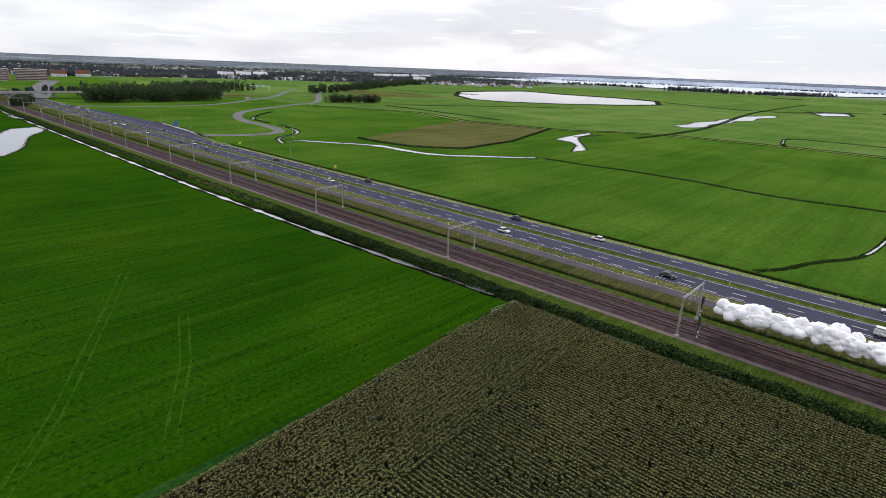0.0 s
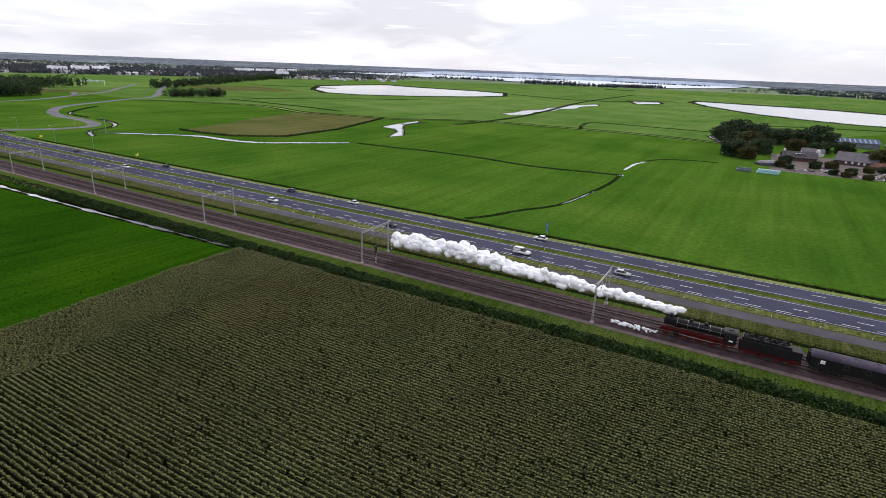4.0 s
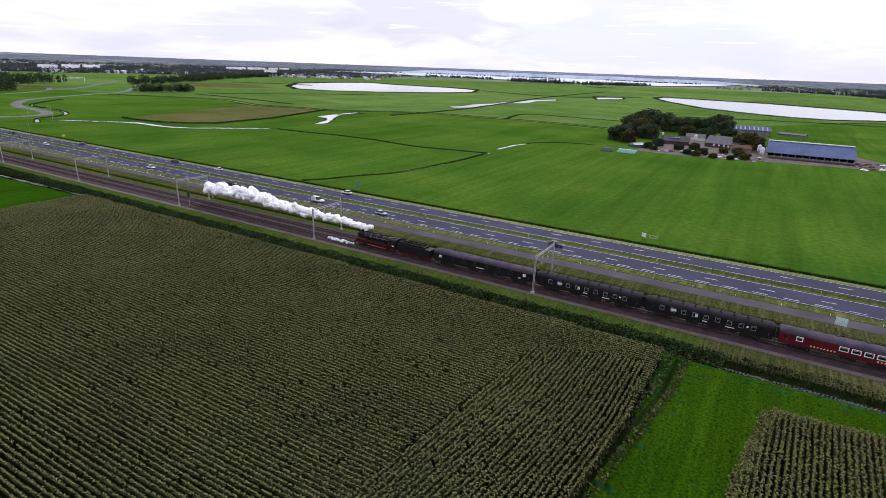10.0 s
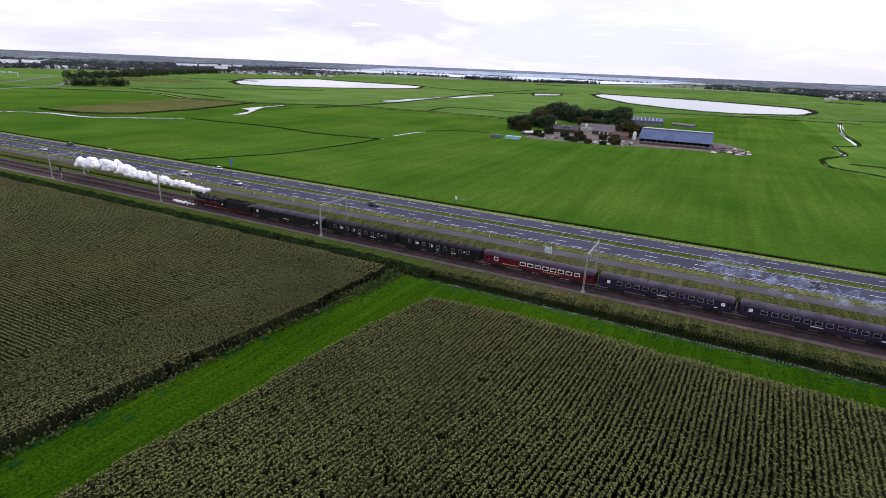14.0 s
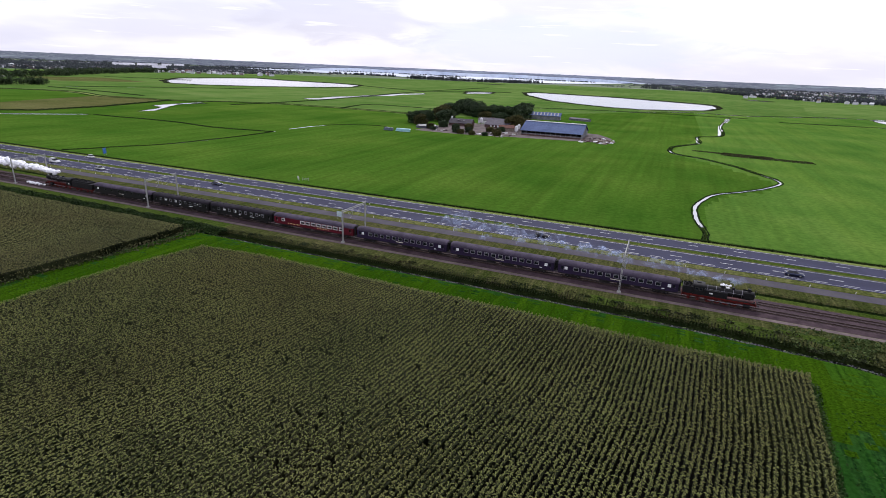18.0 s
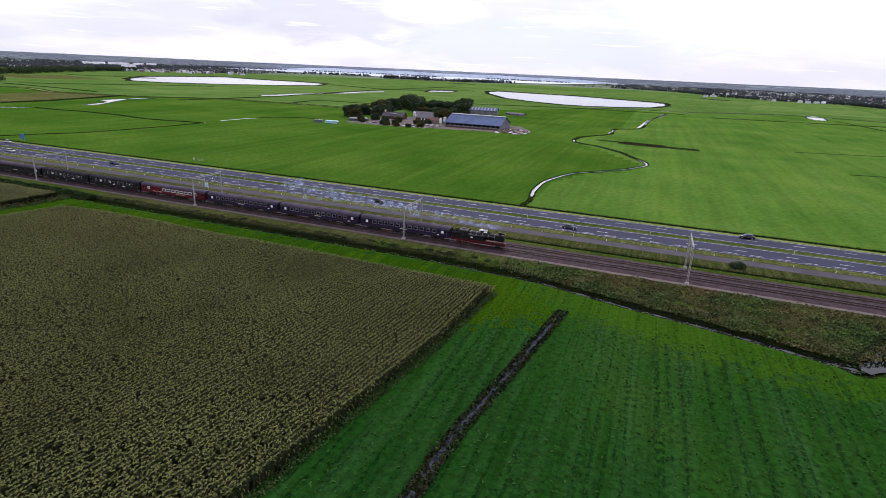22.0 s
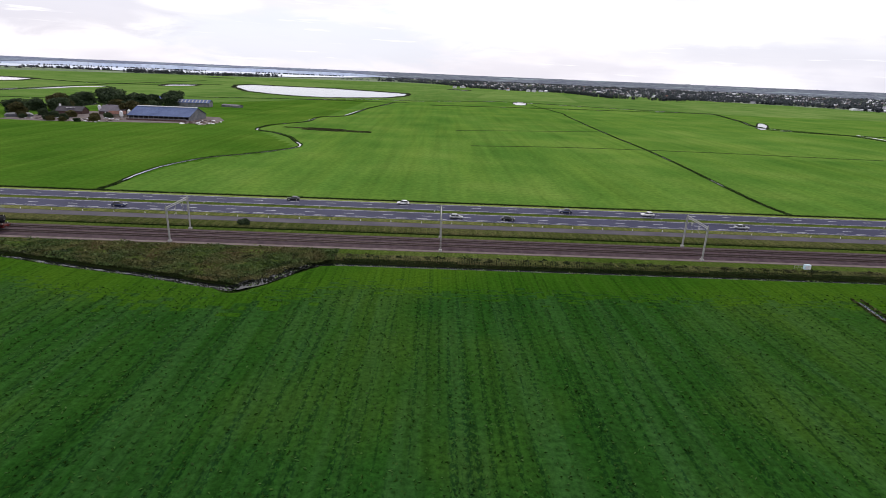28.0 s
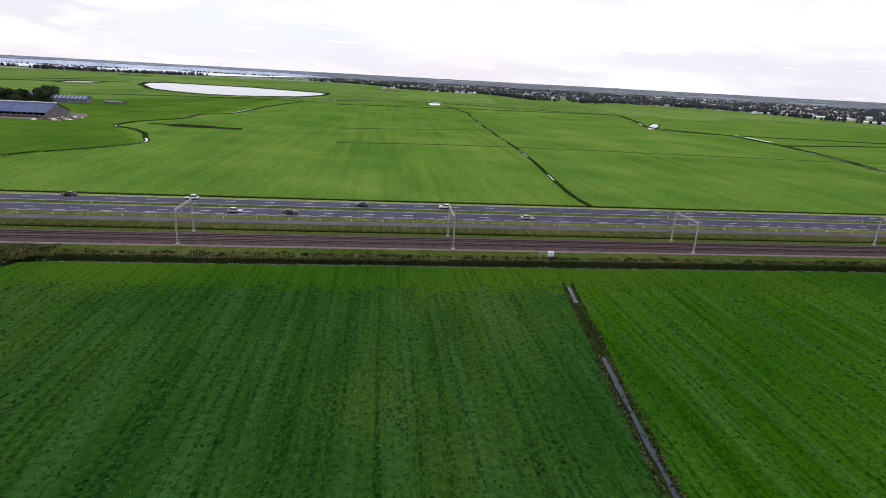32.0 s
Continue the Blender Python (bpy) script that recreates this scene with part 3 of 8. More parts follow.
# ---- the ground: one sheet, sunk along the ditches ----
def build_ground():
    xs = np.unique(np.r_[np.linspace(-4750, -1000, 90), np.arange(-1000, -480, 5.0), np.arange(-480, -380, 2.0), np.arange(-380, 60, 1.5), np.arange(60, 330, 2.0), np.arange(330, 700, 12.0), np.linspace(700, 4600, 80)])
    ys = np.unique(np.r_[np.linspace(-4700, -300, 20), np.arange(-300, -110, 12.0), np.arange(-110, -34, 1.5), np.arange(-34, -4, 0.6), np.arange(-4, 13, 2.0),
                         np.arange(13, 18.5, 0.5), np.arange(19, 53, 2.0), np.arange(53, 60, 0.6), np.arange(60, 120, 6.0), np.arange(120, 900, 10.0), np.arange(900, 1300, 40.0), np.linspace(1300, 4700, 80)])
    X, Y = np.meshgrid(xs, ys, indexing="ij")
    Z = np.zeros_like(X)
    d = line_distance(X, Y, DITCH)
    Z -= 1.25 * np.clip(1.5 - d / 1.7, 0, 1)
    bend = line_distance(X, Y, BEND)
    Z = np.minimum(Z, -1.0 * np.clip(1.7 - bend / 2.7, 0, 1))
    Z -= np.where((X > -1000) & (X < 420), 0.7 * np.clip(1.3 - np.abs(Y - 15.6) / 1.1, 0, 1), 0)
    Z -= np.where((X > -640) & (X < 700), 0.9 * np.clip(1.4 - np.abs(Y - 56.0) / 1.0, 0, 1), 0)
    nx, ny = X.shape
    verts = np.stack([X, Y, Z], -1).reshape(-1, 3)
    i, j = np.meshgrid(np.arange(nx - 1), np.arange(ny - 1), indexing="ij")
    a = (i * ny + j).ravel()
    faces = np.stack([a, a + ny, a + ny + 1, a + 1], 1)
    cx = ((X[:-1, :-1] + X[1:, 1:]) / 2).ravel()
    cy = ((Y[:-1, :-1] + Y[1:, 1:]) / 2).ravel()
    names = ["meadow_near", "meadow_left", "rough", "verge", "meadow_far", "soil", "bank", "meadow_strip", "meadow_hazed", "meadow_east", "meadow_right", "bank_green", "meadow_head", "verge_pale", "hazed_fields"]
    fm = np.zeros(len(faces), int)
    # grass kinds run into one another
    rnd = np.random.RandomState(7)
    jx, jy = cx + rnd.normal(size=len(cx)) * 2.2, cy + rnd.normal(size=len(cy)) * 2.2
    fm[cx < -364] = 1
    fm[cx > np.interp(cy, [-110, -88, -76, -52, -25], [166.0, 167.9, 169.3, 172.7, 176.8])] = 10
    fm[(cy > -8.5)] = 2
    fm[(cy > -4.6) & (cy < 0) & (cx > 55)] = 11
    fm[(cy > -6.4) & (cy < 0) & (cx < -165)] = 11
    fm[(cy > 11.2) & (cy < 14.4)] = 11
    fm[inside(jx, jy, [(-167, -13), (-14, -13), (-10, -22), (-7.5, -30), (-12, -36), (-26, -43), (-33, -52), (-37, -110), (-178, -110), (-172, -40)]) & ~(inside(cx, cy, CORN_A) | inside(cx, cy, CORN_B))] = 7
    fm[(cy > 26)] = 3
    fm[(cy > 41) & (cy < 43)] = 11
    fm[(cy > 51.5)] = 13
    fm[(cy > 55.6)] = 4
    fm[(cy > 55.6) & (cx > np.interp(cy, [56, 106, 129, 161, 181, 225, 272, 400], [-35, -33, -27, -4, 2, -20, -50, -25]))] = 9
    # pasture with distance haze in its colour beyond the farm lane and the long ditch
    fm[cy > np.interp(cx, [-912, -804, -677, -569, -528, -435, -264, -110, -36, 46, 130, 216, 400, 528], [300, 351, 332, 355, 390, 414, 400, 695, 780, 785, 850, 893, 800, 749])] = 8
    # farthest fields, with the strongest haze in their colour
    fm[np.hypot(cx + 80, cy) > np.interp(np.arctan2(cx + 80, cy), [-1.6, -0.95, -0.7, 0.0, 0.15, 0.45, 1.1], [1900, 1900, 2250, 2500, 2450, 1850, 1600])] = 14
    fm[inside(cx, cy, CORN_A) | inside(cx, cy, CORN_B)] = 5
    dd = line_distance(cx, cy, DITCH)
    # rough bank between the canal bend and the railway
    bend = (cx > -60) & (cx < 56) & (cy > np.interp(cx, [p[0] for p in DITCH], [p[1] for p in DITCH])) & (cy < -3)
    fm[bend] = np.where(np.sin(cx * 0.31 + 2.0 * np.sin(cy * 0.23)) * np.cos(cy * 0.37 + cx * 0.11) > 0, 11, 2)[bend]
    fm[(cx > -18) & (cx < 420) & (cy < -8) & (cy > -42) & (dd + 2.6 * rnd.normal(size=len(cx)) + 0.7 * np.sin(cx * 0.37 + 1.0) < np.interp(cx, [-18, 20, 43, 60, 90, 420], [11.0, 15.0, 12.0, 14.0, HEADLAND, HEADLAND])) & (cy < np.interp(cx, [q[0] for q in DITCH], [q[1] for q in DITCH]))] = 12
    # shade-dark bank colour along the sunken ditches
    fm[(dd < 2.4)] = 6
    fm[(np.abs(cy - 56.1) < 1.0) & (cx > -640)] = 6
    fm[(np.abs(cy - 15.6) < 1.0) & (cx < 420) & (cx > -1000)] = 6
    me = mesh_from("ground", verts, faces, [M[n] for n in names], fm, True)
    return tagged(new("ground", me), "flat green polder meadows with sunken ditches", "ground", kind="structure")


build_ground()

# water in the sunken ditches
_cut = [p for p in DITCH if p[0] < -372]
v, f = ribbon(_cut, [max(0.05, 0.52 + 0.42 * math.sin(k * 0.9) + 0.42 * math.sin(k * 2.3 + 1.0)) for k in range(150)], -0.45, 0.3, 3, 1.5)
WATER = [(v, f, 1)]
v, f = ribbon([p for p in DITCH if p[0] > -374 and p[0] < -10], 0.5, -0.98, 0.3, 5, 3.0)
WATER.append((v, f, 0))
v, f = ribbon([p for p in DITCH if p[0] > -16], [0.6, 1.3, 1.5, 1.5, 1.2, 1.0, 1.0, 1.0, 1.0, 1.0, 1.0, 1.0], -0.86, 0.2, 5, 3.0)
WATER.append((v, f, 0))
# thin raised slivers added to catch sky glints on the field side
v, f = ribbon([(x - 0.3, y - 1.05) for x, y in DITCH if -16 < x < 44], [max(0.01, 0.02 + 0.3 * math.sin(k * 1.1) + 0.25 * math.sin(k * 2.7 + 1.0)) for k in range(44)], -0.42, 0.3, 11, 0.7)
WATER.append((v, f, 0))
v, f = ribbon(BEND, [1.5, 2.6, 2.6, 1.6], -0.58, 0.1, 6, 2.0)
WATER.append((v, f, 0))
v, f = ribbon([(-640, 56.0), (700, 56.0)], 0.45, -0.55, 0.3, 4, 8.0)
WATER.append((v, f, 0))
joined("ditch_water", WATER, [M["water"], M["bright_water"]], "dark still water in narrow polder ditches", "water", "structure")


def strip(name, x0, x1, y0, y1, z0, z1, mat, label, category, parent=None, step=25.0):
    n = max(2, int((x1 - x0) / step))
    xs = np.linspace(x0, x1, n)
    prof = [(y0 - 0.05, z0), (y0, z1), (y1, z1), (y1 + 0.05, z0)]
    verts = np.array([(x, y, z) for x in xs for y, z in prof])
    faces = [(4 * i + k, 4 * i + 4 + k, 4 * i + 5 + k, 4 * i + 1 + k) for i in range(n - 1) for k in range(3)]
    ob = new(name, mesh_from(name, verts, faces, [mat]))
    if parent:
        ob.parent = parent
        return ob
    return tagged(ob, label, category, kind="structure")


# ---- railway ----
def build_track():
    xs = np.arange(-1300, 520, 20.0)
    prof = [(0.3, -0.05), (0.7, 0.02), (1.9, 0.20), (10.2, 0.20), (11.4, 0.0), (11.7, -0.05)]
    n = len(prof)
    verts = np.array([(x, y, z) for x in xs for y, z in prof])
    faces = [(n * i + k, n * i + n + k, n * i + n + k + 1, n * i + k + 1) for i in range(len(xs) - 1) for k in range(n - 1)]
    bed = tagged(new("track_ballast", mesh_from("track_ballast", verts, faces, [M["ballast"]])), "rust-brown stone ballast bed of a double railway line", "railway track", kind="structure")
    for y in (TRACK_NEAR, TRACK_FAR):
        for s in (-0.7175, 0.7175):
            bm = bmesh.new()
            bm_box(bm, -1300, 500, y + s - 0.07, y + s + 0.07, 0.24, 0.27)
            bm_box(bm, -1300, 500, y + s - 0.012, y + s + 0.012, 0.27, 0.39)
            bm_box(bm, -1300, 500, y + s - 0.036, y + s + 0.036, 0.38, RAIL_TOP)
            part("rail", bm, M["rail"], bed, "worn steel rail")
    # sleepers, past counting
    c = np.arange(-500, 300, 0.62)
    base = np.array([(x, y, z) for x in (-0.12, 0.12) for y in (-1.25, 1.25) for z in (0.1, 0.255)])
    q = np.array([(0, 1, 3, 2), (4, 6, 7, 5), (0, 4, 5, 1), (2, 3, 7, 6), (1, 5, 7, 3)])
    pieces = []
    for y in (TRACK_NEAR, TRACK_FAR):
        v = (base[None] + np.stack([c, np.full(len(c), y), np.zeros(len(c))], 1)[:, None]).reshape(-1, 3)
        f = (q[None] + 8 * np.arange(len(c))[:, None, None]).reshape(-1, 4)
        pieces.append((v, f, 0))
    joined("sleepers", pieces, [M["sleeper"]], "brown concrete railway sleepers in ballast", "sleepers", "stuff")
    # grey cess path beside the near track
    strip("cess_path", -1000, 500, -1.0, 0.35, -0.02, 0.05, M["cess"], "narrow grey gravel path beside the railway", "path")


build_track()


# ---- motorway ----
def build_road():
    near = strip("carriageway_near", -1300, 900, 30.4, 39.9, -0.02, 0.06, M["asphalt"], "grey asphalt motorway carriageway with white lane lines", "road")
    far = strip("carriageway_far", -1300, 900, 43.3, 52.0, -0.02, 0.06, M["asphalt"], "grey asphalt motorway carriageway with white lane lines", "road")
    strip("service_path", -700, 900, 21.8, 26.3, -0.02, 0.04, M["path"], "weathered grey service road beside the motorway", "road")
    # widened lanes by the slip roads
    v = np.array([(-655, 52.0, 0.055), (-722, 61.0, 0.055), (-810, 66.0, 0.055), (-890, 62.0, 0.055), (-960, 56.0, 0.055), (-1060, 52.0, 0.055)])
    joined("slip_lane", [(v, [(0, 1, 2, 3, 4, 5)], 0)], [M["asphalt"]], "grey asphalt slip lane widening the motorway", "road", "structure")
    z = 0.066
    lines = []
    for y in (30.95, 39.2, 43.95, 51.4):
        lines.append(ribbon([(-1200, y), (900, y)], 0.07 if y > 31 else 0.05, z, 0, 0, 40.0) + (0,))
    lines.append(ribbon([(-700, 26.1), (-330, 26.1)], 0.05, 0.05, 0, 0, 40.0) + (0,))
    joined("edge_lines", lines, [M["paint_line"]], "white painted motorway edge lines", "road marking", "structure")
    dash = mesh_from("lane_dash", np.array([(0, -0.1, 0), (3.1, -0.1, 0), (3.1, 0.1, 0), (0, 0.1, 0)]), [(0, 1, 2, 3)], [M["paint_line"]])
    block = mesh_from("block_dash", np.array([(0, -0.09, 0), (3.3, -0.09, 0), (3.3, 0.09, 0), (0, 0.09, 0)]), [(0, 1, 2, 3)], [M["paint_line"]])
    for k in range(-17, 46):
        shared("lane_dash", dash, near, pose(-219.2 + 12.47 * k, 35.25, z))
        shared("lane_dash", dash, far, pose(-201.8 + 12.47 * k - 0.6, 48.4, z))
    for k in range(-34, 86):
        shared("block_dash", block, near, pose(-216.0 + 6.4 * k, 32.05, z))
    rest = []
    for k in range(-64, -17):
        for y, x in ((35.25, -219.2), (48.4, -202.4)):
            x = x + 12.47 * k
            rest.append((np.array([(x, y - 0.11, z), (x + 3.1, y - 0.11, z), (x + 3.1, y + 0.11, z), (x, y + 0.11, z)]), [(0, 1, 2, 3)], 0))
    joined("far_lane_dashes", rest, [M["paint_line"]], "white dashed lane lines far along the motorway", "road marking", "stuff")


build_road()


# ---- catenary portals ----
def build_portal(x):
    t = thing("catenary_portal", "slender galvanised steel catenary portal on concrete feet", "catenary mast", "portals along the railway")
    for y, far in ((0.0, False), (11.9, True)):
        part("foundation", box(-0.42, 0.42, y - 0.42, y + 0.42, -0.1, 0.45, 0.04), M["concrete"], t)
        bm = bmesh.new()
        for sx in (-0.13, 0.13):
            bm_box(bm, sx - 0.05, sx + 0.05, y - 0.14, y + 0.14, 0.4, 9.1)
        for k in range(14):
            z = 0.9 + k * 0.6
            bm_tube(bm, (-0.13, y, z), (0.13, y, z + 0.45), 0.035, n=5)
        part("mast", bm, M["galvanised"], t)
    bm = bmesh.new()
    for z in (8.55, 9.0):
        bm_tube(bm, (0, 0, z), (0, 11.9, z), 0.08, n=6)
    for k in range(12):
        y = 0.4 + k * 0.95
        bm_tube(bm, (0, y, 8.55), (0, y + 0.475, 9.0), 0.03, n=5)
        bm_tube(bm, (0, y + 0.475, 9.0), (0, y + 0.95, 8.55), 0.03, n=5)
    part("crossbeam", bm, M["galvanised"], t)
    for y in (TRACK_NEAR, TRACK_FAR):
        bm = bmesh.new()
        bm_tube(bm, (0, y + 1.0, 8.5), (0, y + 1.0, 6.6), 0.05, n=6)
        bm_tube(bm, (0, y + 1.0, 6.7), (0, y - 0.3, 6.1), 0.035, n=6)
        bm_tube(bm, (0, y + 1.0, 8.0), (0, y, 7.4), 0.035, n=6)
        part("cantilever", bm, M["galvanised"], t)
        bm = bmesh.new()
        for k in range(4):
            bm_tube(bm, (0, y + 0.95 - k * 0.09, 6.68 - k * 0.042), (0, y + 0.91 - k * 0.09, 6.66 - k * 0.042), 0.08, n=8)
        part("insulator", bm, M["steel_dark"], t, "dark ribbed insulator")
    for y in (0.0, 11.9):
        part("mast_cap", tube((0, y, 9.05), (0, y, 9.6), 0.05, 0.03, 8), M["galvanised"], t)
    t.matrix_basis = pose(MASTS[0], 0, 0)
    return t


_portal = build_portal(MASTS[0])
for _x in MASTS[1:]:
    copy_thing(_portal, pose(_x, 0, 0))


# ---- maize ----
def maize_rows(poly, row_dir, seed, holes=(), edge=None, spread=0.7):
    """Places of the plants of one block of rows."""
    rnd = np.random.RandomState(seed)
    p = np.array(poly, float)
    u = np.array([math.cos(row_dir), math.sin(row_dir)])
    w = np.array([-u[1], u[0]])
    ext = p @ np.stack([u, w], 1)
    a = np.arange(ext[:, 0].min(), ext[:, 0].max(), 0.44)
    b = np.arange(ext[:, 1].min(), ext[:, 1].max(), 0.75)
    A, B = np.meshgrid(a, b, indexing="ij")
    A = A + rnd.uniform(-0.12, 0.12, A.shape)
    B = B + rnd.uniform(-0.035, 0.035, B.shape) + 0.04 * np.sin(A * 0.4 + B * 3.0)
    x, y = (A * u[0] + B * w[0]).ravel(), (A * u[1] + B * w[1]).ravel()
    if edge:
        # rows that follow the bent field edge
        ey, ex = [q[1] for q in edge][::-1], [q[0] for q in edge][::-1]
        y = A.ravel() - A.min() + p[:, 1].min()
        x = np.interp(y, ey, ex) - 0.35 - (B - b[0]).ravel()
    keep = inside(x, y, poly) & (rnd.rand(len(x)) > 0.05)
    for h in holes:
        keep &= ~inside(x, y, h)
    return x[keep], y[keep], row_dir, spread, rnd


def field_edge(x, y, poly):
    """Plants within a metre of the field's edge."""
    near = np.zeros(len(x), bool)
    for dx, dy in ((1, 0), (-1, 0), (0, 1), (0, -1)):
        near |= ~inside(x + dx, y + dy, poly)
    return near


def maize_object(name, sets, label, poly, leaf):
    """Each plant: a clump of lower leaves on the stalk, arching top leaves and a tassel."""
    vs, fs, ms, off = [], [], [], 0
    up = np.array([0, 0, 1.0])
    for x, y, row, spread, rnd in sets:
        n = len(x)
        u = np.array([math.cos(row), math.sin(row), 0.0])
        w = np.array([-u[1], u[0], 0.0])
        h = 2.12 + 0.10 * rnd.rand(n) + 0.12 * np.sin(x * 0.11) * np.cos(y * 0.13)
        base = np.stack([x, y, np.zeros(n)], 1)
        half = (0.25 + 0.05 * rnd.rand(n))[:, None]
        fat = (0.09 + 0.08 * rnd.rand(n))[:, None]
        top = (h * (0.74 + 0.08 * rnd.rand(n)))[:, None] * up
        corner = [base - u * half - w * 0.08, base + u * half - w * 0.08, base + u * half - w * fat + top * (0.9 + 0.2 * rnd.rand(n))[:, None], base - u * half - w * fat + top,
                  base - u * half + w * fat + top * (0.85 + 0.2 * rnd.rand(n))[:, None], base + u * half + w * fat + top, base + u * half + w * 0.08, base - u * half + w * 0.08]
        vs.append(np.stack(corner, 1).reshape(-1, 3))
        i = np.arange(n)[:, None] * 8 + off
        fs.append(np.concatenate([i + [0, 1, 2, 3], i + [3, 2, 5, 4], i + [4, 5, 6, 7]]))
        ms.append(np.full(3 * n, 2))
        off += 8 * n
        for k in range(4):
            ang = row + rnd.normal(size=n) * spread + np.pi * (rnd.rand(n) > 0.5)
            d = np.stack([np.cos(ang), np.sin(ang), np.zeros(n)], 1)
            s = np.stack([-np.sin(ang), np.cos(ang), np.zeros(n)], 1) * (0.075 + 0.05 * rnd.rand(n))[:, None]
            c = base + (h * (0.87 + 0.022 * k))[:, None] * up
            reach = (0.17 + 0.12 * rnd.rand(n))[:, None]
            rise = (0.08 + 0.10 * rnd.rand(n))[:, None] * up
            mid = c + d * reach * 0.9 + rise
            end = c + d * reach * 1.75 + rise * 0.1
            vs.append(np.stack([c, mid - s, end, mid + s], 1).reshape(-1, 3))
            fs.append(np.arange(n)[:, None] * 4 + off + np.arange(4))
            ms.append(np.zeros(n, int))
            off += 4 * n
        rim = np.nonzero(field_edge(x, y, poly))[0]
        for k in range(12 if len(rim) else 0):
            m = len(rim)
            ang = rnd.rand(m) * 2 * np.pi
            d = np.stack([np.cos(ang), np.sin(ang), np.zeros(m)], 1)
            s = np.stack([-np.sin(ang), np.cos(ang), np.zeros(m)], 1) * (0.05 + 0.05 * rnd.rand(m))[:, None]
            c = base[rim] + (0.25 + (h[rim] - 0.4) * rnd.rand(m))[:, None] * up
            mid = c + d * 0.28 + up * 0.14
            end = c + d * (0.45 + 0.2 * rnd.rand(m))[:, None] - up * (0.25 * rnd.rand(m))[:, None]
            vs.append(np.stack([c, mid - s, end, mid + s], 1).reshape(-1, 3))
            fs.append(np.arange(m)[:, None] * 4 + off + np.arange(4))
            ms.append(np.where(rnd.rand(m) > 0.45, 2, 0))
            off += 4 * m
        ang = rnd.rand(n) * 2 * np.pi
        s = np.stack([np.cos(ang), np.sin(ang), np.zeros(n)], 1) * 0.045
        t0 = base + (h * 0.93)[:, None] * up
        t1 = base + (h * 1.05)[:, None] * up + rnd.normal(size=(n, 3)) * 0.06
        vs.append(np.stack([t0 - s * 0.4, t0 + s * 0.4, t1 + s * 1.3, t1 - s * 1.3], 1).reshape(-1, 3))
        fs.append(np.arange(n)[:, None] * 4 + off + np.arange(4))
        ms.append(np.ones(n, int))
        off += 4 * n
    me = mesh_from(name, np.concatenate(vs), np.concatenate(fs), [M[leaf], M["tassel"], M["corn_low_shaded"]], np.concatenate(ms))
    return tagged(new(name, me), label, "maize", kind="stuff")


EAST_BLOCK = [(-191, -26.5), (-173, -20.5), (-172, -40), (-177, -87), (-178.5, -106), (-196.5, -106), (-195, -64), (-192.5, -40)]
WEST_BLOCK = [(-364.5, -14.0), (-345.0, -14.0), (-342.5, -48), (-341.0, -66), (-341.0, -78), (-339.0, -106), (-359, -106), (-359.8, -84), (-361.3, -62), (-364, -35)]
HEAD_B = [(-154.5, -21.8), (-135, -20.0), (-22.0, -23.0), (-22.7, -25.6), (-135, -22.6), (-155.0, -24.0)]
maize_object("maize_field", [maize_rows(CORN_A, radians(1.5), 11, (EAST_BLOCK, WEST_BLOCK), None, 0.28), maize_rows(WEST_BLOCK, radians(93.4), 14, (), None, 1.3), maize_rows(EAST_BLOCK, radians(94.6), 12, (), [(-171, -11.2), (-172, -40), (-177, -87), (-178.5, -106)])], "tall ripening green-brown maize standing in rows", CORN_A, "corn")
maize_object("maize_field", [maize_rows(CORN_B, radians(95.5), 13, (HEAD_B,), [(-22.5, -20.0), (-24.5, -50), (-31, -97), (-32, -106)], 0.75)], "tall ripening green-brown maize standing in rows", CORN_B, "corn_b")


# ---- bushes, reeds and rough plants ----
def leaf_bank(name, line, half, height, count, size, mat, label, category, seed, base=0.0, tuft=0.0, flat=0.6):
    """Leaves heaped along a line into an uneven bank."""
    rnd = np.random.RandomState(seed)
    pts = resample(line, 1.0)
    k = rnd.randint(0, len(pts), count)
    off = rnd.uniform(-1, 1, count) * half
    t = np.gradient(pts, axis=0)
    t /= np.linalg.norm(t, axis=1)[:, None]
    c = pts[k] + np.stack([-t[k, 1], t[k, 0]], 1) * off[:, None] + rnd.uniform(-0.6, 0.6, (count, 2))
    lump = 0.55 + 0.45 * np.sin(c[:, 0] * 0.83 + 1.3 * np.sin(c[:, 0] * 0.21)) * np.cos(c[:, 1] * 0.9 + c[:, 0] * 0.17)
    top = height * (1 - 0.75 * (off / half) ** 2) * (0.55 + 0.45 * lump)
    z = base + top * (rnd.rand(count) ** 0.45)
    v, f = leaf_quads(np.column_stack([c, z]), size, rnd, flat)
    me = mesh_from(name, v, f, [mat])
    return tagged(new(name, me), label, category, kind="stuff")


leaf_bank("field_margin", [(-162.5, -100), (-160.4, -79), (-156.6, -42), (-153.6, -23.0), (-135, -21.5), (-22.8, -24.5)], 1.2, 1.3, 26000, 0.2, M["weed_tan"], "pale tan weeds and grass along the maize", "weeds", 20, 0.0)
leaf_bank("field_margin", [(-364.6, -15), (-364.2, -35), (-361.6, -62), (-360.1, -84), (-359.3, -106)], 0.8, 1.2, 9000, 0.2, M["weed_tan"], "pale tan weeds and grass along the maize", "weeds", 18, 0.0)
leaf_bank("field_margin", [(-22.0, -26), (-24.0, -50), (-30.5, -97), (-31.4, -106)], 0.45, 0.5, 5000, 0.2, M["margin_green"], "green grass and weeds at the foot of the maize", "weeds", 19, 0.0)
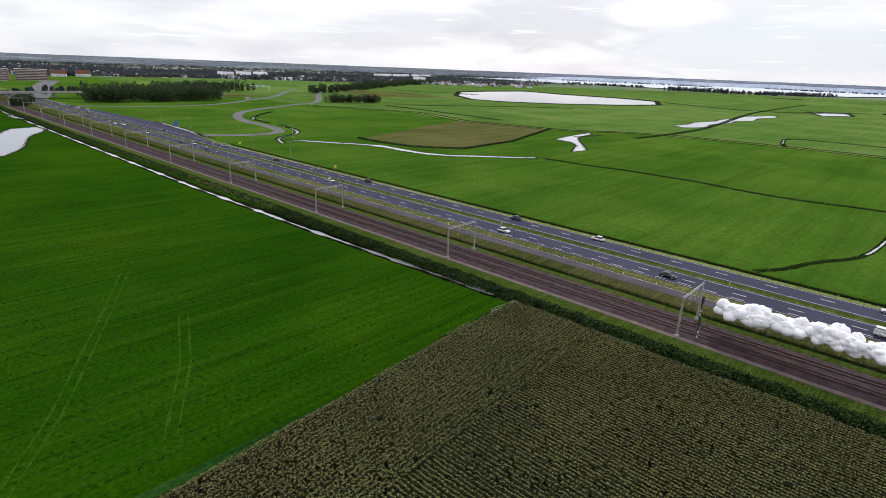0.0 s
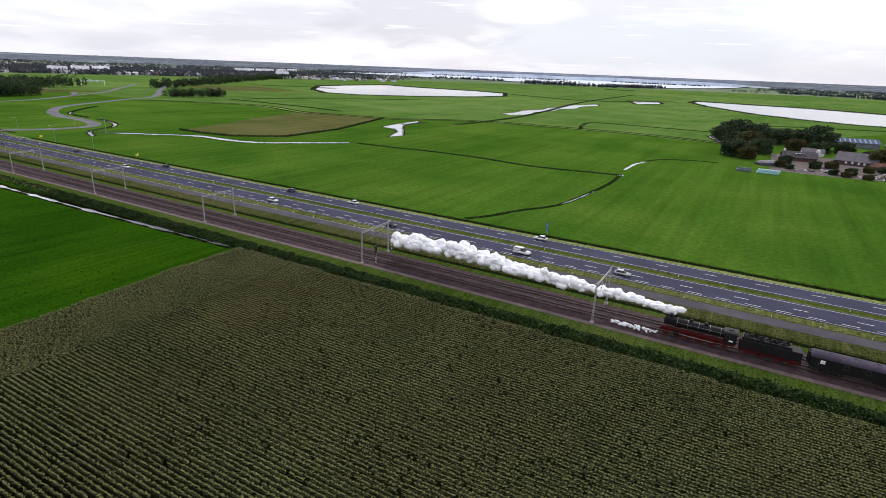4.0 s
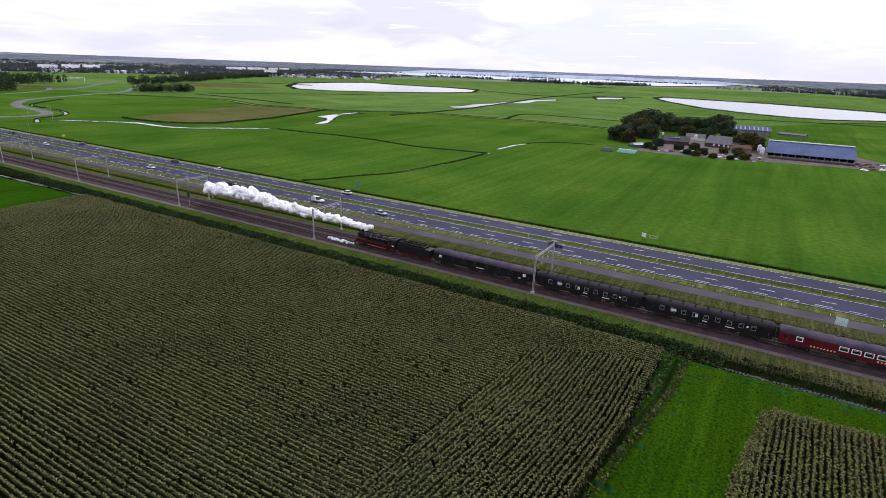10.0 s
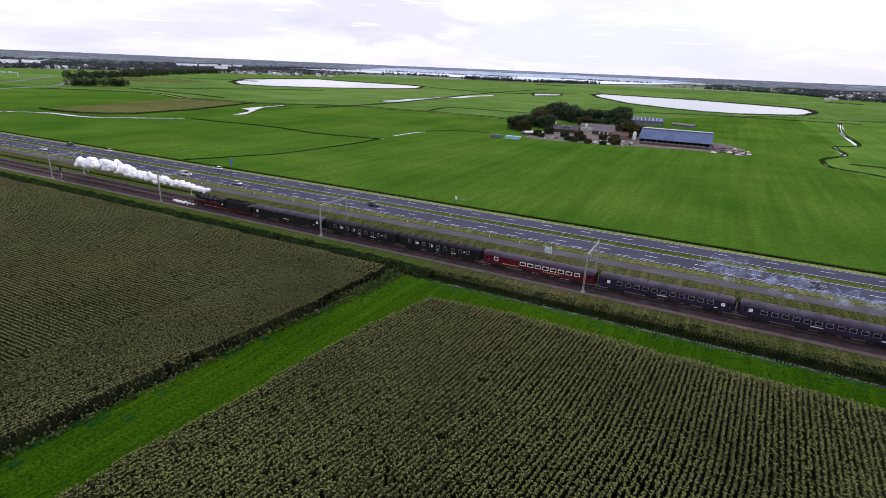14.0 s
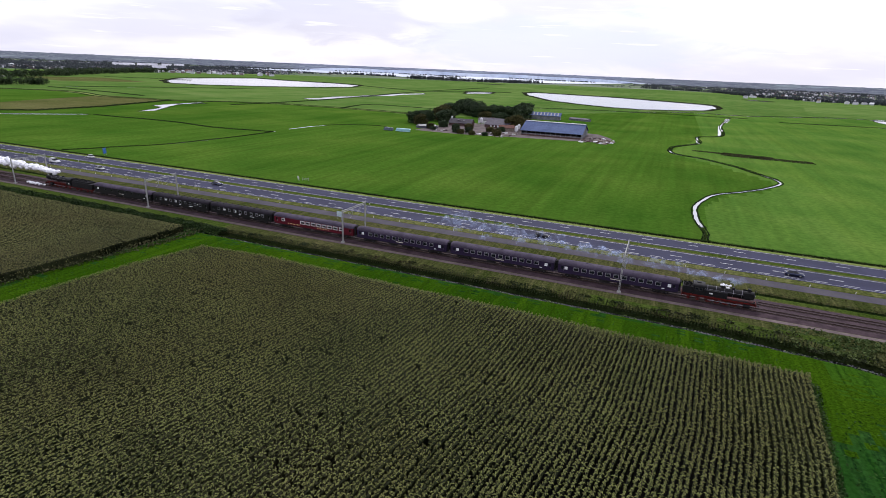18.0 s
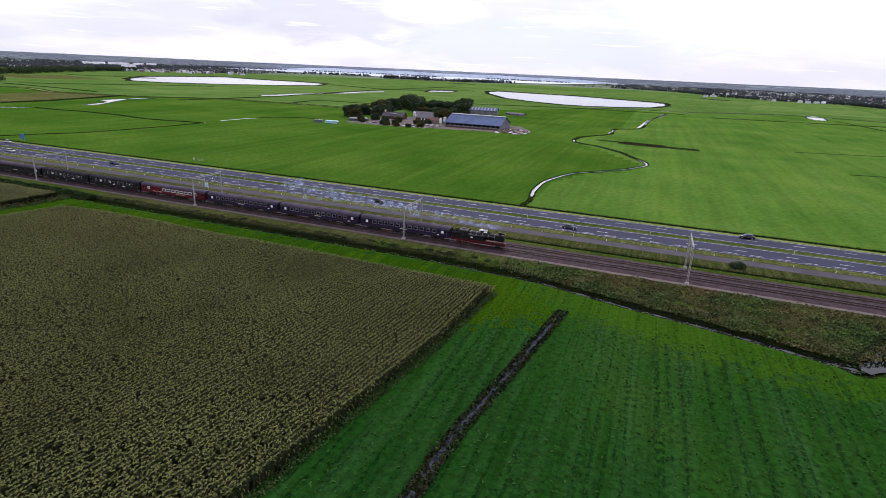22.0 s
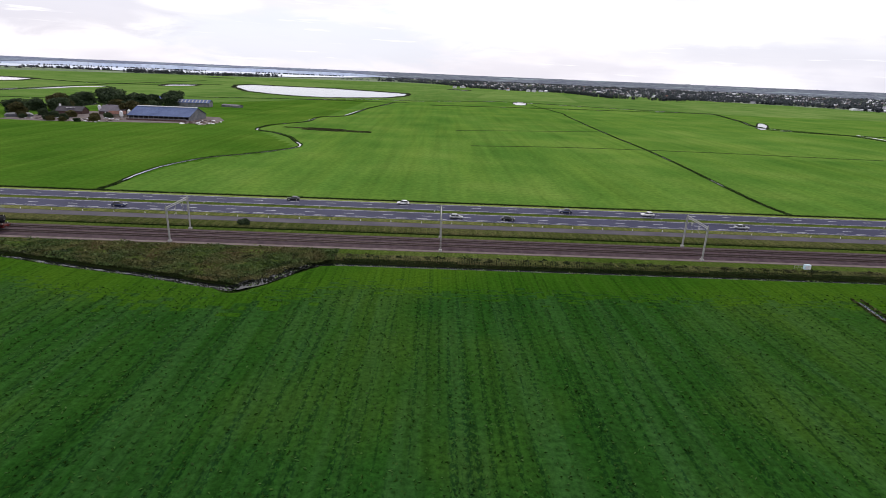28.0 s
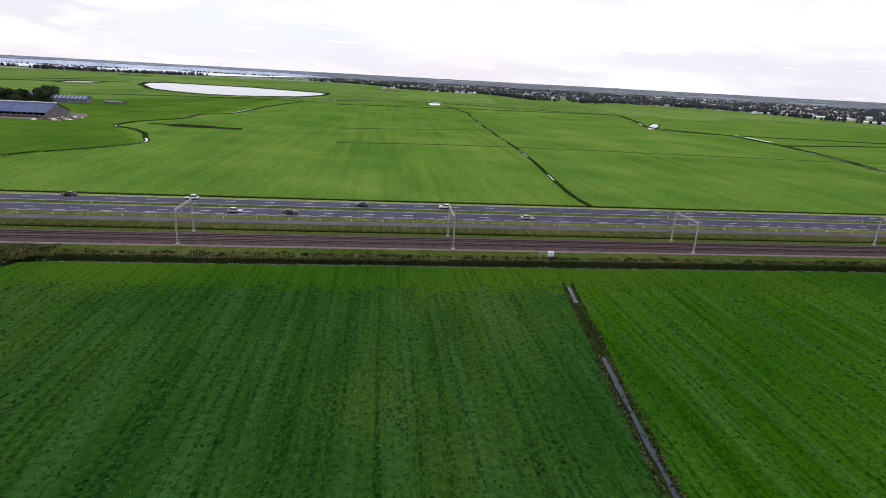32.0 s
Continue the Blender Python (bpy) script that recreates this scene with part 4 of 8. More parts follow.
leaf_bank("hedge", [(-476, -8.6), (-371, -8.8), (-340, -8.9), (-180, -9.0), (-162, -9.4)], 2.5, 2.1, 60000, 0.30, M["hedge"], "dense dark green hedge of low bushes beside the ditch", "hedge", 21, -0.2)
leaf_bank("rough_plants", [(-165, -6.6), (-60, -7.2), (-20, -8.4)], 2.0, 0.40, 3500, 0.17, M["reed"], "brown-green rough weeds on the ditch bank", "weeds", 22, -0.05)
leaf_bank("rough_plants", [(58, -7.0), (420, -7.0)], 2.6, 0.40, 5000, 0.17, M["bend_weed"], "brown-green rough weeds on the ditch bank", "weeds", 23, -0.05)
leaf_bank("rough_plants", [(-1066, -7.5), (-658, -8.5), (-476, -8.0)], 3.0, 1.2, 9000, 0.45, M["hedge"], "dark green bushes between railway and ditch", "hedge", 24, -0.05)
leaf_bank("reeds", [(-658, 57.2), (700, 57.2)], 0.4, 0.25, 13000, 0.2, M["hedge"], "dark reeds lining the straight ditch", "reeds", 25, -0.2)
leaf_bank("reeds", [(-658, 54.3), (700, 54.3)], 0.5, 0.2, 5000, 0.2, M["straw"], "pale yellow reeds lining the straight ditch", "reeds", 26, -0.05)
leaf_bank("reeds", [(-1066, 16.6), (420, 16.6)], 0.7, 0.35, 8000, 0.22, M["hedge"], "dark green reeds in the shallow ditch by the railway", "reeds", 27, -0.3)
leaf_bank("rough_plants", [(-1066, 19.3), (420, 19.3)], 1.9, 0.28, 5000, 0.22, M["reed"], "rough brown grass beside the railway ditch", "weeds", 28, -0.05)


def bend_plants():
    rnd = np.random.RandomState(31)
    n = 30000
    x = rnd.uniform(-25, 60, n)
    edge = np.interp(x, [p[0] for p in DITCH], [p[1] for p in DITCH])
    edge = np.where(x > 43, np.interp(x, [43, 48, 52.5, 60], [-26, -24, -16.5, -10]), edge)
    y = edge + 1.0 + rnd.rand(n) * np.maximum(0.2, -2.4 - edge)
    lump = 0.5 + 0.5 * np.sin(x * 0.55 + 2 * np.sin(y * 0.5)) * np.cos(y * 0.7 + 0.4 * np.sin(x * 0.23))
    z = (0.08 + 0.85 * lump ** 2) * rnd.rand(n) ** 0.5 - 0.1
    thick = rnd.rand(n) < np.clip((x + 25) / 32, 0.12, 1.0)
    v, f = leaf_quads(np.column_stack([x, y, z])[thick], 0.30, rnd, 0.8)
    tagged(new("rough_plants", mesh_from("rough_plants", v, f, [M["bend_weed"]])), "mixed brown and green weeds filling the canal bend", "weeds", kind="stuff")


bend_plants()


def water_fringe():
    """Ragged pale grass lip along the field side of the canal."""
    rnd = np.random.RandomState(32)
    pts = resample(DITCH, 0.28)
    pts = pts[(pts[:, 0] > -480) & (pts[:, 0] < 330)]
    t = np.gradient(pts, axis=0)
    t /= np.linalg.norm(t, axis=1)[:, None]
    x = pts[:, 0]
    clump = np.sin(x * 0.8 + 2 * np.sin(x * 0.13)) + 0.8 * np.sin(x * 2.1 + 1.0) + rnd.normal(size=len(x)) * 0.4
    keep = clump > 0.1
    out = 2.0 + 0.35 * np.clip(clump, -1, 1) + rnd.normal(size=len(x)) * 0.22
    c = (pts - np.stack([-t[:, 1], t[:, 0]], 1) * out[:, None])[keep]
    v, f = leaf_quads(np.column_stack([c, -0.12 + 0.26 * rnd.rand(len(c))]), 0.28, rnd, 0.5)
    tagged(new("grass_lip", mesh_from("grass_lip", v, f, [M["grass_lip"]])), "pale grass tufts on the lip of the ditch", "grass", kind="stuff")


M["grass_lip"] = leafy("grass_lip", (0.035, 0.075, 0.015), (0.11, 0.15, 0.05), 0.5)
water_fringe()


def field_ditch(line, half, seed, label, wet=0.5, bank=0.9, mat="hedge", water="water", choked=False):
    """A narrow overgrown ditch: dark leaf banks on both sides and patches of water."""
    rnd = np.random.RandomState(seed)
    if len(line) > 2:
        line = smooth_line(line)
    pts = resample(line, 3.0)
    t = np.gradient(pts, axis=0)
    t /= np.linalg.norm(t, axis=1)[:, None] + 1e-9
    nrm = np.stack([-t[:, 1], t[:, 0]], 1)
    bend = np.cumsum(rnd.normal(size=len(pts))) * 0.10
    pts = pts + nrm * np.clip(bend - np.linspace(bend[0], bend[-1], len(pts)), -0.8, 0.8)[:, None]
    line = [tuple(q) for q in pts]
    length = 3.0 * len(pts)
    n = int(length * 22)
    k = rnd.randint(0, len(pts), n)
    side = rnd.choice([-1, 1], n)
    c = pts[k] + nrm[k] * (side * (half + 0.15 + bank * 0.5 * rnd.rand(n)))[:, None] + rnd.uniform(-1.5, 1.5, (n, 1)) * t[k]
    z = 0.03 + 0.38 * bank * rnd.rand(n)
    if choked:
        # clumps that reach over the bed, and ragged ends
        m = n
        k2 = rnd.randint(0, len(pts), m)
        grow = np.sin(k2 * 1.9) + np.sin(k2 * 0.83 + 1.0) + rnd.normal(size=m) * 0.6
        reach = half * np.where(grow > 1.1, rnd.uniform(-0.9, 1.0, m), rnd.choice([-1, 1], m) * rnd.uniform(0.65, 1.2, m))
        c = np.concatenate([c, pts[k2] + nrm[k2] * reach[:, None] + rnd.normal(size=(m, 1)) * 1.3 * t[k2]])
        z = np.concatenate([z, 0.04 + 0.3 * rnd.rand(m)])
    v, f = leaf_quads(np.column_stack([c, z]), 0.34, rnd, 0.7)
    ob = tagged(new("field_ditch", mesh_from("field_ditch", v, f, [M[mat]])), label, "ditch", kind="stuff")
    # bed takes the same shade-dark colour as the banks
    pv, pf = ribbon(line, half * 1.06, 0.012, 0.3, seed, 1.2 if choked else 4.0)
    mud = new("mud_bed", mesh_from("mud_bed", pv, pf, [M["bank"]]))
    mud.parent = ob
    if wet:
        pv, pf = ribbon(line, half * 0.85, 0.03, 0.45 if choked else 0.35, seed + 1, 1.2 if choked else 4.0)
        on = np.sin(np.arange(len(pf)) * 0.31 + seed) + 0.6 * np.sin(np.arange(len(pf)) * 0.97) > 1.0 - 2.4 * wet
        if on.any():
            w = new("water", mesh_from("water", pv, pf[on], [M[water]]))
            w.parent = ob
    return ob


field_ditch([(-168.5, -13), (-169.2, -26), (-171.8, -42), (-174.5, -64), (-176.5, -87), (-178, -106)], 0.45, 41, "overgrown ditch along the maize with a strip of water", 0.25, 2.6, "ditch_weed")
field_ditch([(-7.3, -29.5), (-9.4, -42), (-12.0, -58), (-13.8, -72), (-15.0, -94), (-16, -110)], 0.58, 42, "narrow overgrown field ditch with wet mud", 0.9, 0.8, mat="ditch_leaf", water="sky_tinted_mud", choked=True)
NEAR_DITCH = [(176.8, -25.5), (175, -38), (172.7, -52.4), (171, -64), (169.3, -76), (167.9, -88), (166, -112)]
_nd = field_ditch(NEAR_DITCH, 0.6, 43, "narrow field ditch with open water and bare muddy banks", 0.0, 0.9, "reed")
for _seg in (NEAR_DITCH[:1] + [(175.4, -34.5)], [(172.0, -57), (171, -64), (169.3, -76), (168.2, -85), (167, -100)]):
    v, f = ribbon(_seg, 0.38, 0.03, 0.35, 7, 2.0)
    w = new("water", mesh_from("water", v, f, [M["murky_water"]]))
    w.parent = _nd
field_ditch([(-365.6, -22), (-364.8, -36), (-362.4, -60), (-360.6, -86), (-360, -108)], 0.5, 44, "narrow dry ditch along the maize edge", 0.0, 0.7)
STREAM = [(-35.4, 73), (-37.2, 88), (-37.0, 103), (-34.0, 119), (-28.0, 136), (-17.0, 149), (-5.0, 166), (3.4, 184), (2.0, 196)]
field_ditch(STREAM, 0.72, 45, "winding stream with open water in the meadow", 1.3, 0.45, water="bright_water")
field_ditch([(-35, 57.5), (-34.6, 65), (-35.4, 73)], 0.4, 55, "dark ditch end at the road", 0.0, 0.8)
field_ditch([(2.0, 196), (-6.0, 214), (-13, 230), (-29, 252), (-45, 264), (-49.2, 278), (-49.3, 290), (-47, 308), (-29.5, 347), (-29.5, 396), (-8.4, 430), (-2.3, 554), (18, 709)], 0.75, 46, "narrow winding meadow ditch with scraps of water", 0.25, 1.0, water="bright_water")
for _seg, _hw in (([(-47.5, 268), (-49.6, 280)], 0.8), ([(-30, 352), (-29.8, 385)], 0.9), ([(-10, 428), (-6, 500), (-3, 550)], 1.3), ([(6, 610), (15, 690)], 2.2)):
    v, f = ribbon(_seg, _hw, 0.05, 0.35, 10, 4.0)
    joined("ditch_water", [(v, f, 0)], [M["bright_water"]], "open stretch of water in the meadow ditch", "water", "structure")
field_ditch([(213, 57.5), (213, 80), (219, 144), (226, 228), (232, 350), (247, 560), (252, 615), (242, 800)], 0.5, 47, "straight meadow ditch with patches of water", 0.2, 0.45, water="bright_water")
field_ditch([(108, 222), (171, 233), (262, 236), (343, 231), (520, 224)], 0.05, 48, "shallow dry field drain", 0.0, 0.3, "grass_lip")
field_ditch([(528, 749), (485, 596), (455, 495), (495, 440), (510, 418), (500, 322), (477, 233), (457, 181)], 1.6, 49, "meadow ditch with open water", 0.5, 1.5, water="bright_water")
field_ditch([(-110, 695), (-36, 780), (46, 785), (130, 850), (216, 893), (400, 800), (528, 749)], 3.0, 50, "long polder ditch with broken water", 0.7, 2.0, water="bright_water")
field_ditch([(500, 330), (640, 364), (900, 380)], 1.0, 51, "meadow ditch", 0.2, 1.5)
field_ditch([(-483, 184.4), (-451, 185.4), (-430, 188.1), (-391, 187), (-354.6, 181), (-325, 185), (-308.7, 187.2)], 0.6, 52, "dark meadow ditch", 0.05, 0.9)
_wd = field_ditch([(-331.2, 59.2), (-326, 68), (-320.5, 82.2), (-313.6, 95.1), (-310.9, 105), (-308.5, 118), (-307.2, 138), (-306, 162), (-307.4, 187)], 0.42, 53, "winding meadow ditch with a wet bend", 0.0, 0.5)
field_ditch([(-306.0, 250), (-299.1, 265), (-281, 276.7), (-268, 278)], 0.3, 54, "shallow field ditch towards the bales", 0.0, 0.5)
for _seg, _hw in (([(-311, 104), (-308.6, 118), (-307.2, 137)], [0.4, 0.7, 0.4]), ([(-309.8, 208), (-309.3, 234), (-305.3, 251)], [0.6, 1.1, 0.3]), ([(-307.4, 185), (-306.6, 190)], [0.9, 0.5])):
    v, f = ribbon(_seg, _hw, 0.04, 0.25, 8, 3.0)
    w = new("water", mesh_from("water", v, f, [M["bright_water"]]))
    w.parent = _wd


def flat_water(name, poly, label, mat="lake", z=0.05, rim=True, seed=0, rim_w=2.5):
    """A pond with a low reed rim."""
    rnd = np.random.RandomState(seed)
    p = resample(list(poly) + [poly[0]], 18.0)[:-1]
    p = p + rnd.uniform(-1.0, 1.0, p.shape) * (2.0 if rim_w > 1.6 else 0.5)
    me = mesh_from(name, [(x, y, z) for x, y in p], [tuple(range(len(p)))], [M[mat]])
    ob = tagged(new(name, me), label, "water", kind="structure")
    if rim:
        loop = resample(list(map(tuple, p)) + [tuple(p[0])], 1.5)
        n = len(loop) * (14 if rim_w > 1.6 else 5)
        k = rnd.randint(0, len(loop), n)
        c = loop[k] + rnd.uniform(-rim_w, rim_w, (n, 2))
        v, f = leaf_quads(np.column_stack([c, (0.1 + 0.8 * rnd.rand(n)) * (1 if rim_w > 1.6 else 0.35)]), (0.24 * rim_w if rim_w < 6 else 3.0) if rim_w > 1.6 else 0.34, rnd, 0.6)
        if rim_w <= 1.6:
            mv, mf = ribbon(loop, 1.1, z - 0.03, 0.3, seed, 3.0)
            mud = new("mud_rim", mesh_from("mud_rim", mv, mf, [M["bank"]]))
            mud.parent = ob
        r = new("reed_rim", mesh_from("reed_rim", v, f, [M["rim_reed"]]))
        r.parent = ob
    return ob


flat_water("pond_one", [(-1054, 740), (-1125, 825), (-1190, 905), (-1208, 1060), (-1200, 1195), (-1060, 1150), (-885, 1150), (-790, 1110), (-725, 960), (-742, 870), (-805, 750), (-890, 675), (-962, 672), (-1011, 712)], "pale pond reflecting the white sky among meadows", seed=61, rim_w=4.0)
flat_water("pond_two", [(-352, 1070), (-398, 1210), (-395, 1300), (-300, 1280), (-180, 1260), (-20, 1150), (18, 1110), (22, 1040), (20, 960), (-10, 850), (-95, 778), (-150, 785), (-200, 822), (-265, 890)], "pale pond reflecting the white sky among meadows", seed=62, rim_w=4.0)
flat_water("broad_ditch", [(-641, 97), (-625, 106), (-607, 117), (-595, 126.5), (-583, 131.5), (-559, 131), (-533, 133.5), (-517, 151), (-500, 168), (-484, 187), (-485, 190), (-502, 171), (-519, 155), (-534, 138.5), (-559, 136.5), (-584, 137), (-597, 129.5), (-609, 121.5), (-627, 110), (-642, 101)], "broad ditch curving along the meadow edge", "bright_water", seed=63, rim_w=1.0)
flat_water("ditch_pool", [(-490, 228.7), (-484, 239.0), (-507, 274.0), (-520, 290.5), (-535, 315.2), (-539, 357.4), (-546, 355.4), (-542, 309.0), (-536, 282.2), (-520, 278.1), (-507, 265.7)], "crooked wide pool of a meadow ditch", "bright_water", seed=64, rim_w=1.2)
flat_water("long_pool", [(-532, 525), (-528, 560), (-536, 600), (-526, 650), (-533, 690), (-526, 740), (-537, 790), (-520, 840), (-513, 890), (-496, 850), (-508, 790), (-499, 720), (-512, 680), (-503, 640), (-513, 590), (-502, 545), (-514, 510)], "long crooked pool in the meadow", "lake", seed=65, rim_w=1.5)
flat_water("left_canal", [(-658, -58.0), (-687, -44.0), (-724, -36.0), (-753, -26.0), (-764, -14.5), (-793, -17.0), (-787, -34.0), (-774, -39.0), (-738, -52.0), (-702, -62.0), (-669, -75.0)], "pale wide canal bend beside the railway", "lake", seed=66, rim_w=1.0)
flat_water("left_pool", [(-851, -10.0), (-888, -14.0), (-900, -20.0), (-859, -15.0)], "small pale pool by the railway", "lake", seed=67, rim_w=0.8)
flat_water("far_pool_one", [(-503, 1100), (-480, 1135), (-450, 1140), (-424, 1040), (-462, 970)], "small pale pool in the far meadow", seed=68)
flat_water("far_pool_two", [(-765, 1912), (-672, 1892), (-660, 1940), (-750, 1958)], "small pale pool in the far meadow", seed=69)
flat_water("slip_canal", [(-797, 66.5), (-746, 63.5), (-697, 59.5), (-669, 58.6), (-671, 60.5), (-698, 62.5), (-749, 67.0), (-798, 70.0)], "narrow pale canal beside the motorway", "lake", seed=70, rim_w=0.7)
flat_water("farm_pool", [(-291, 462), (-270, 455), (-265, 414), (-277, 405)], "small pale pool behind the farm trees", seed=71, rim_w=1.0)
flat_water("meadow_pool", [(436, 458), (448, 470), (488, 535), (506, 578), (496, 572), (472, 532), (446, 488)], "small bright pool at a ditch bend", seed=72, rim_w=0.8)
for _q in ([(528, 441), (522, 403), (518, 367)], [(490, 291), (486, 262), (476, 230)]):
    v, f = ribbon(_q, 2.0, 0.06, 0.3, 9, 6.0)
    joined("ditch_water", [(v, f, 0)], [M["bright_water"]], "open stretch of water in the meadow ditch", "water", "structure")
flat_water("round_pool", [(214, 795), (232, 800), (246, 880), (244, 925), (230, 918), (216, 850)], "small round pool in the meadow", seed=73, rim_w=1.0)
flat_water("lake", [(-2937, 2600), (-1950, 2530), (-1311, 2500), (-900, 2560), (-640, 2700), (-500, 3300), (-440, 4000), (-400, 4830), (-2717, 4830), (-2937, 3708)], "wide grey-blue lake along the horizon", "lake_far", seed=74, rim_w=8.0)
flat_water("far_mere", [(112, 1620), (168, 1545), (190, 1580), (135, 1660)], "pale mere in the far meadows", seed=75)
flat_water("far_mere_two", [(380, 2650), (560, 2600), (600, 2800), (420, 2900)], "pale mere in the far meadows", seed=76)

# stubble field and far field patches
def field_patch(name, poly, mat, label, z=0.02):
    me = mesh_from(name, [(x, y, z) for x, y in poly], [tuple(range(len(poly)))], [M[mat]])
    return tagged(new(name, me), label, "field", kind="structure")


field_patch("crop_field", [(-622, 146), (-594, 145), (-567, 149), (-541, 173), (-547, 237), (-583, 346), (-625, 352), (-690, 345), (-668, 275), (-638, 195)], "crop", "mown brown-green crop field with rows")
field_patch("far_crop_field", [(-1265, 576.8), (-1066, 535.6), (-994, 659.2), (-1201, 721.0)], "crop", "brown crop field far off")
leaf_bank("crop_edge", [(-622, 146), (-594, 145), (-567, 149), (-541, 173), (-547, 237), (-583, 346)], 1.0, 1.5, 9000, 0.4, M["hedge"], "dark edge of the tall far crop", "crop", 82)
for _i, (_ln, _hw, _ht, _nn) in enumerate((([(-34, 293), (-24, 291), (-14, 290)], 2.4, 0.5, 340), ([(-16, 288), (-6, 286), (4, 285), (12, 283)], 8.0, 0.8, 2200), ([(6, 283), (16, 282), (26, 279), (34, 280)], 5.0, 0.6, 900))):
    leaf_bank("reed_patch", _ln, _hw, _ht, _nn, 0.5, M["reed"], "brown ragged reed patch in the meadow", "reeds", 81 + 5 * _i)


# wheel ruts in the left meadow
for _line in ([(-373, -108.0), (-389, -98.0), (-405, -90.0), (-420, -82.5), (-444, -71.0)], [(-372, -88.0), (-391, -78.0), (-410, -70.5)]):
    for _o in (0.0, 1.9):
        v, f = ribbon([(x, y + _o) for x, y in _line], 0.2, 0.015, 0.7, int(_o) + 90, 2.0)
        joined("wheel_rut", [(v, f, 0)], [M["rut"]], "pale wheel rut pressed into the grass", "wheel rut", "structure")


def grass_tufts(name, poly, count, seed, label):
    """Low tufts that roughen the nearest pasture."""
    rnd = np.random.RandomState(seed)
    q = np.array(poly, float)
    x = rnd.uniform(q[:, 0].min(), q[:, 0].max(), count)
    y = rnd.uniform(q[:, 1].min(), q[:, 1].max(), count)
    keep = inside(x, y, poly)
    x, y = x[keep], y[keep]
    v, f = leaf_quads(np.column_stack([x, y, 0.03 + 0.12 * rnd.rand(len(x))]), 0.22, rnd, 0.4, 2.2)
    return tagged(new(name, mesh_from(name, v, f, [M["tuft"]])), label, "grass", kind="stuff")


M["tuft"] = leafy("grass_tuft", (0.008, 0.030, 0.001), (0.032, 0.086, 0.010), 0.12)
grass_tufts("grass_tufts", [(-20, -31), (300, -15), (300, -108), (-30, -108)], 24000, 91, "coarse dark green tufts in the pasture")
grass_tufts("grass_tufts", [(-529, -18.0), (-364, -18), (-360, -108), (-529, -108.0)], 5000, 92, "coarse green tufts in the pasture")
grass_tufts("grass_tufts", [(-166, -14), (-20, -14), (-22, -20), (-154, -18), (-163, -106), (-176, -106)], 6000, 93, "coarse green tufts on the grass strip")


def ditch_side(seed):
    """Dark overhanging plants on the railway side of the ditch."""
    rnd = np.random.RandomState(seed)
    pts = resample(DITCH, 0.6)
    pts = pts[(pts[:, 0] > -480) & (pts[:, 0] < 330)]
    t = np.gradient(pts, axis=0)
    t /= np.linalg.norm(t, axis=1)[:, None]
    nrm = np.stack([-t[:, 1], t[:, 0]], 1)
    k = rnd.randint(0, len(pts), 26000)
    off = rnd.rand(len(k))
    c = pts[k] + nrm[k] * (1.55 + 1.5 * off)[:, None]
    low = np.where(pts[k, 0] > -165, 0.8, 1.0)
    z = -0.55 + 0.6 * off + (0.35 + 0.75 * off) * low * rnd.rand(len(k)) * (0.7 + 0.5 * np.sin(pts[k, 0] * 0.9))
    v, f = leaf_quads(np.column_stack([c, z]), 0.22, rnd, 0.7)
    tagged(new("ditch_plants", mesh_from("ditch_plants", v, f, [M["ditch_leaf"]])), "dark green plants overhanging the ditch", "weeds", kind="stuff")


ditch_side(95)


def bank_clumps():
    """Dark weed clumps scattered over the railway bank."""
    rnd = np.random.RandomState(96)
    cs = []
    for k in range(420):
        x = rnd.uniform(-160, 330)
        y = (-6.4 if x < -20 or x > 56 else rnd.uniform(-14, -6) if x < 20 else rnd.uniform(-18, -6)) + rnd.normal() * 0.7
        r = rnd.uniform(0.35, 0.9)
        d = rnd.normal(size=(26, 3))
        d /= np.linalg.norm(d, axis=1)[:, None]
        c = d * (r * rnd.rand(26) ** 0.4)[:, None] * (1.5, 0.9, 0.7) + (x, y, 0.25 * r)
        cs.append(c[c[:, 2] > -0.05])
    v, f = leaf_quads(np.concatenate(cs), 0.24, rnd, 0.8)
    tagged(new("weed_clumps", mesh_from("weed_clumps", v, f, [M["ditch_leaf"]])), "dark green weed clumps on the railway bank", "weeds", kind="stuff")


bank_clumps()
LANE = [(-912, 300), (-804, 351), (-749, 354), (-677, 332), (-626, 342), (-569, 355), (-528, 390), (-482, 410), (-435, 414), (-392, 417), (-329, 416), (-264, 400)]
for _o, _sd in ((5.0, 301), (-5.0, 302)):
    field_ditch([(x, y + _o) for x, y in LANE], 0.45, _sd, "dark ditch beside the farm lane", 0.0, 0.9)
field_ditch([(-888, 428), (-844, 500), (-800, 590), (-740, 660)], 1.0, 303, "dark meadow ditch far off", 0.1, 2.0)
field_ditch([(-760, 1071), (-592, 988), (-520, 1010), (-479, 1099), (-420, 1180)], 1.5, 304, "dark meadow ditch far off", 0.2, 3.0)
field_ditch([(-1242, 752), (-1144, 816), (-1080, 840)], 1.5, 305, "dark meadow ditch far off", 0.1, 3.0)
field_ditch([(-399, 417), (-408, 455), (-407, 500), (-345, 503), (-290, 502)], 0.9, 306, "dark meadow ditch behind the lane", 0.1, 1.4)
field_ditch([(-537, 316), (-531, 328), (-530, 345)], 1.2, 313, "short bright pool in a meadow ditch", 1.3, 1.0, water="bright_water")
field_ditch([(74, 681), (207, 708), (360, 735), (527, 761)], 1.0, 307, "dark meadow ditch far off", 0.2, 2.0)
field_ditch([(446, 463), (513, 428), (700, 410), (900, 400)], 0.9, 308, "dark meadow ditch far off", 0.1, 1.6)
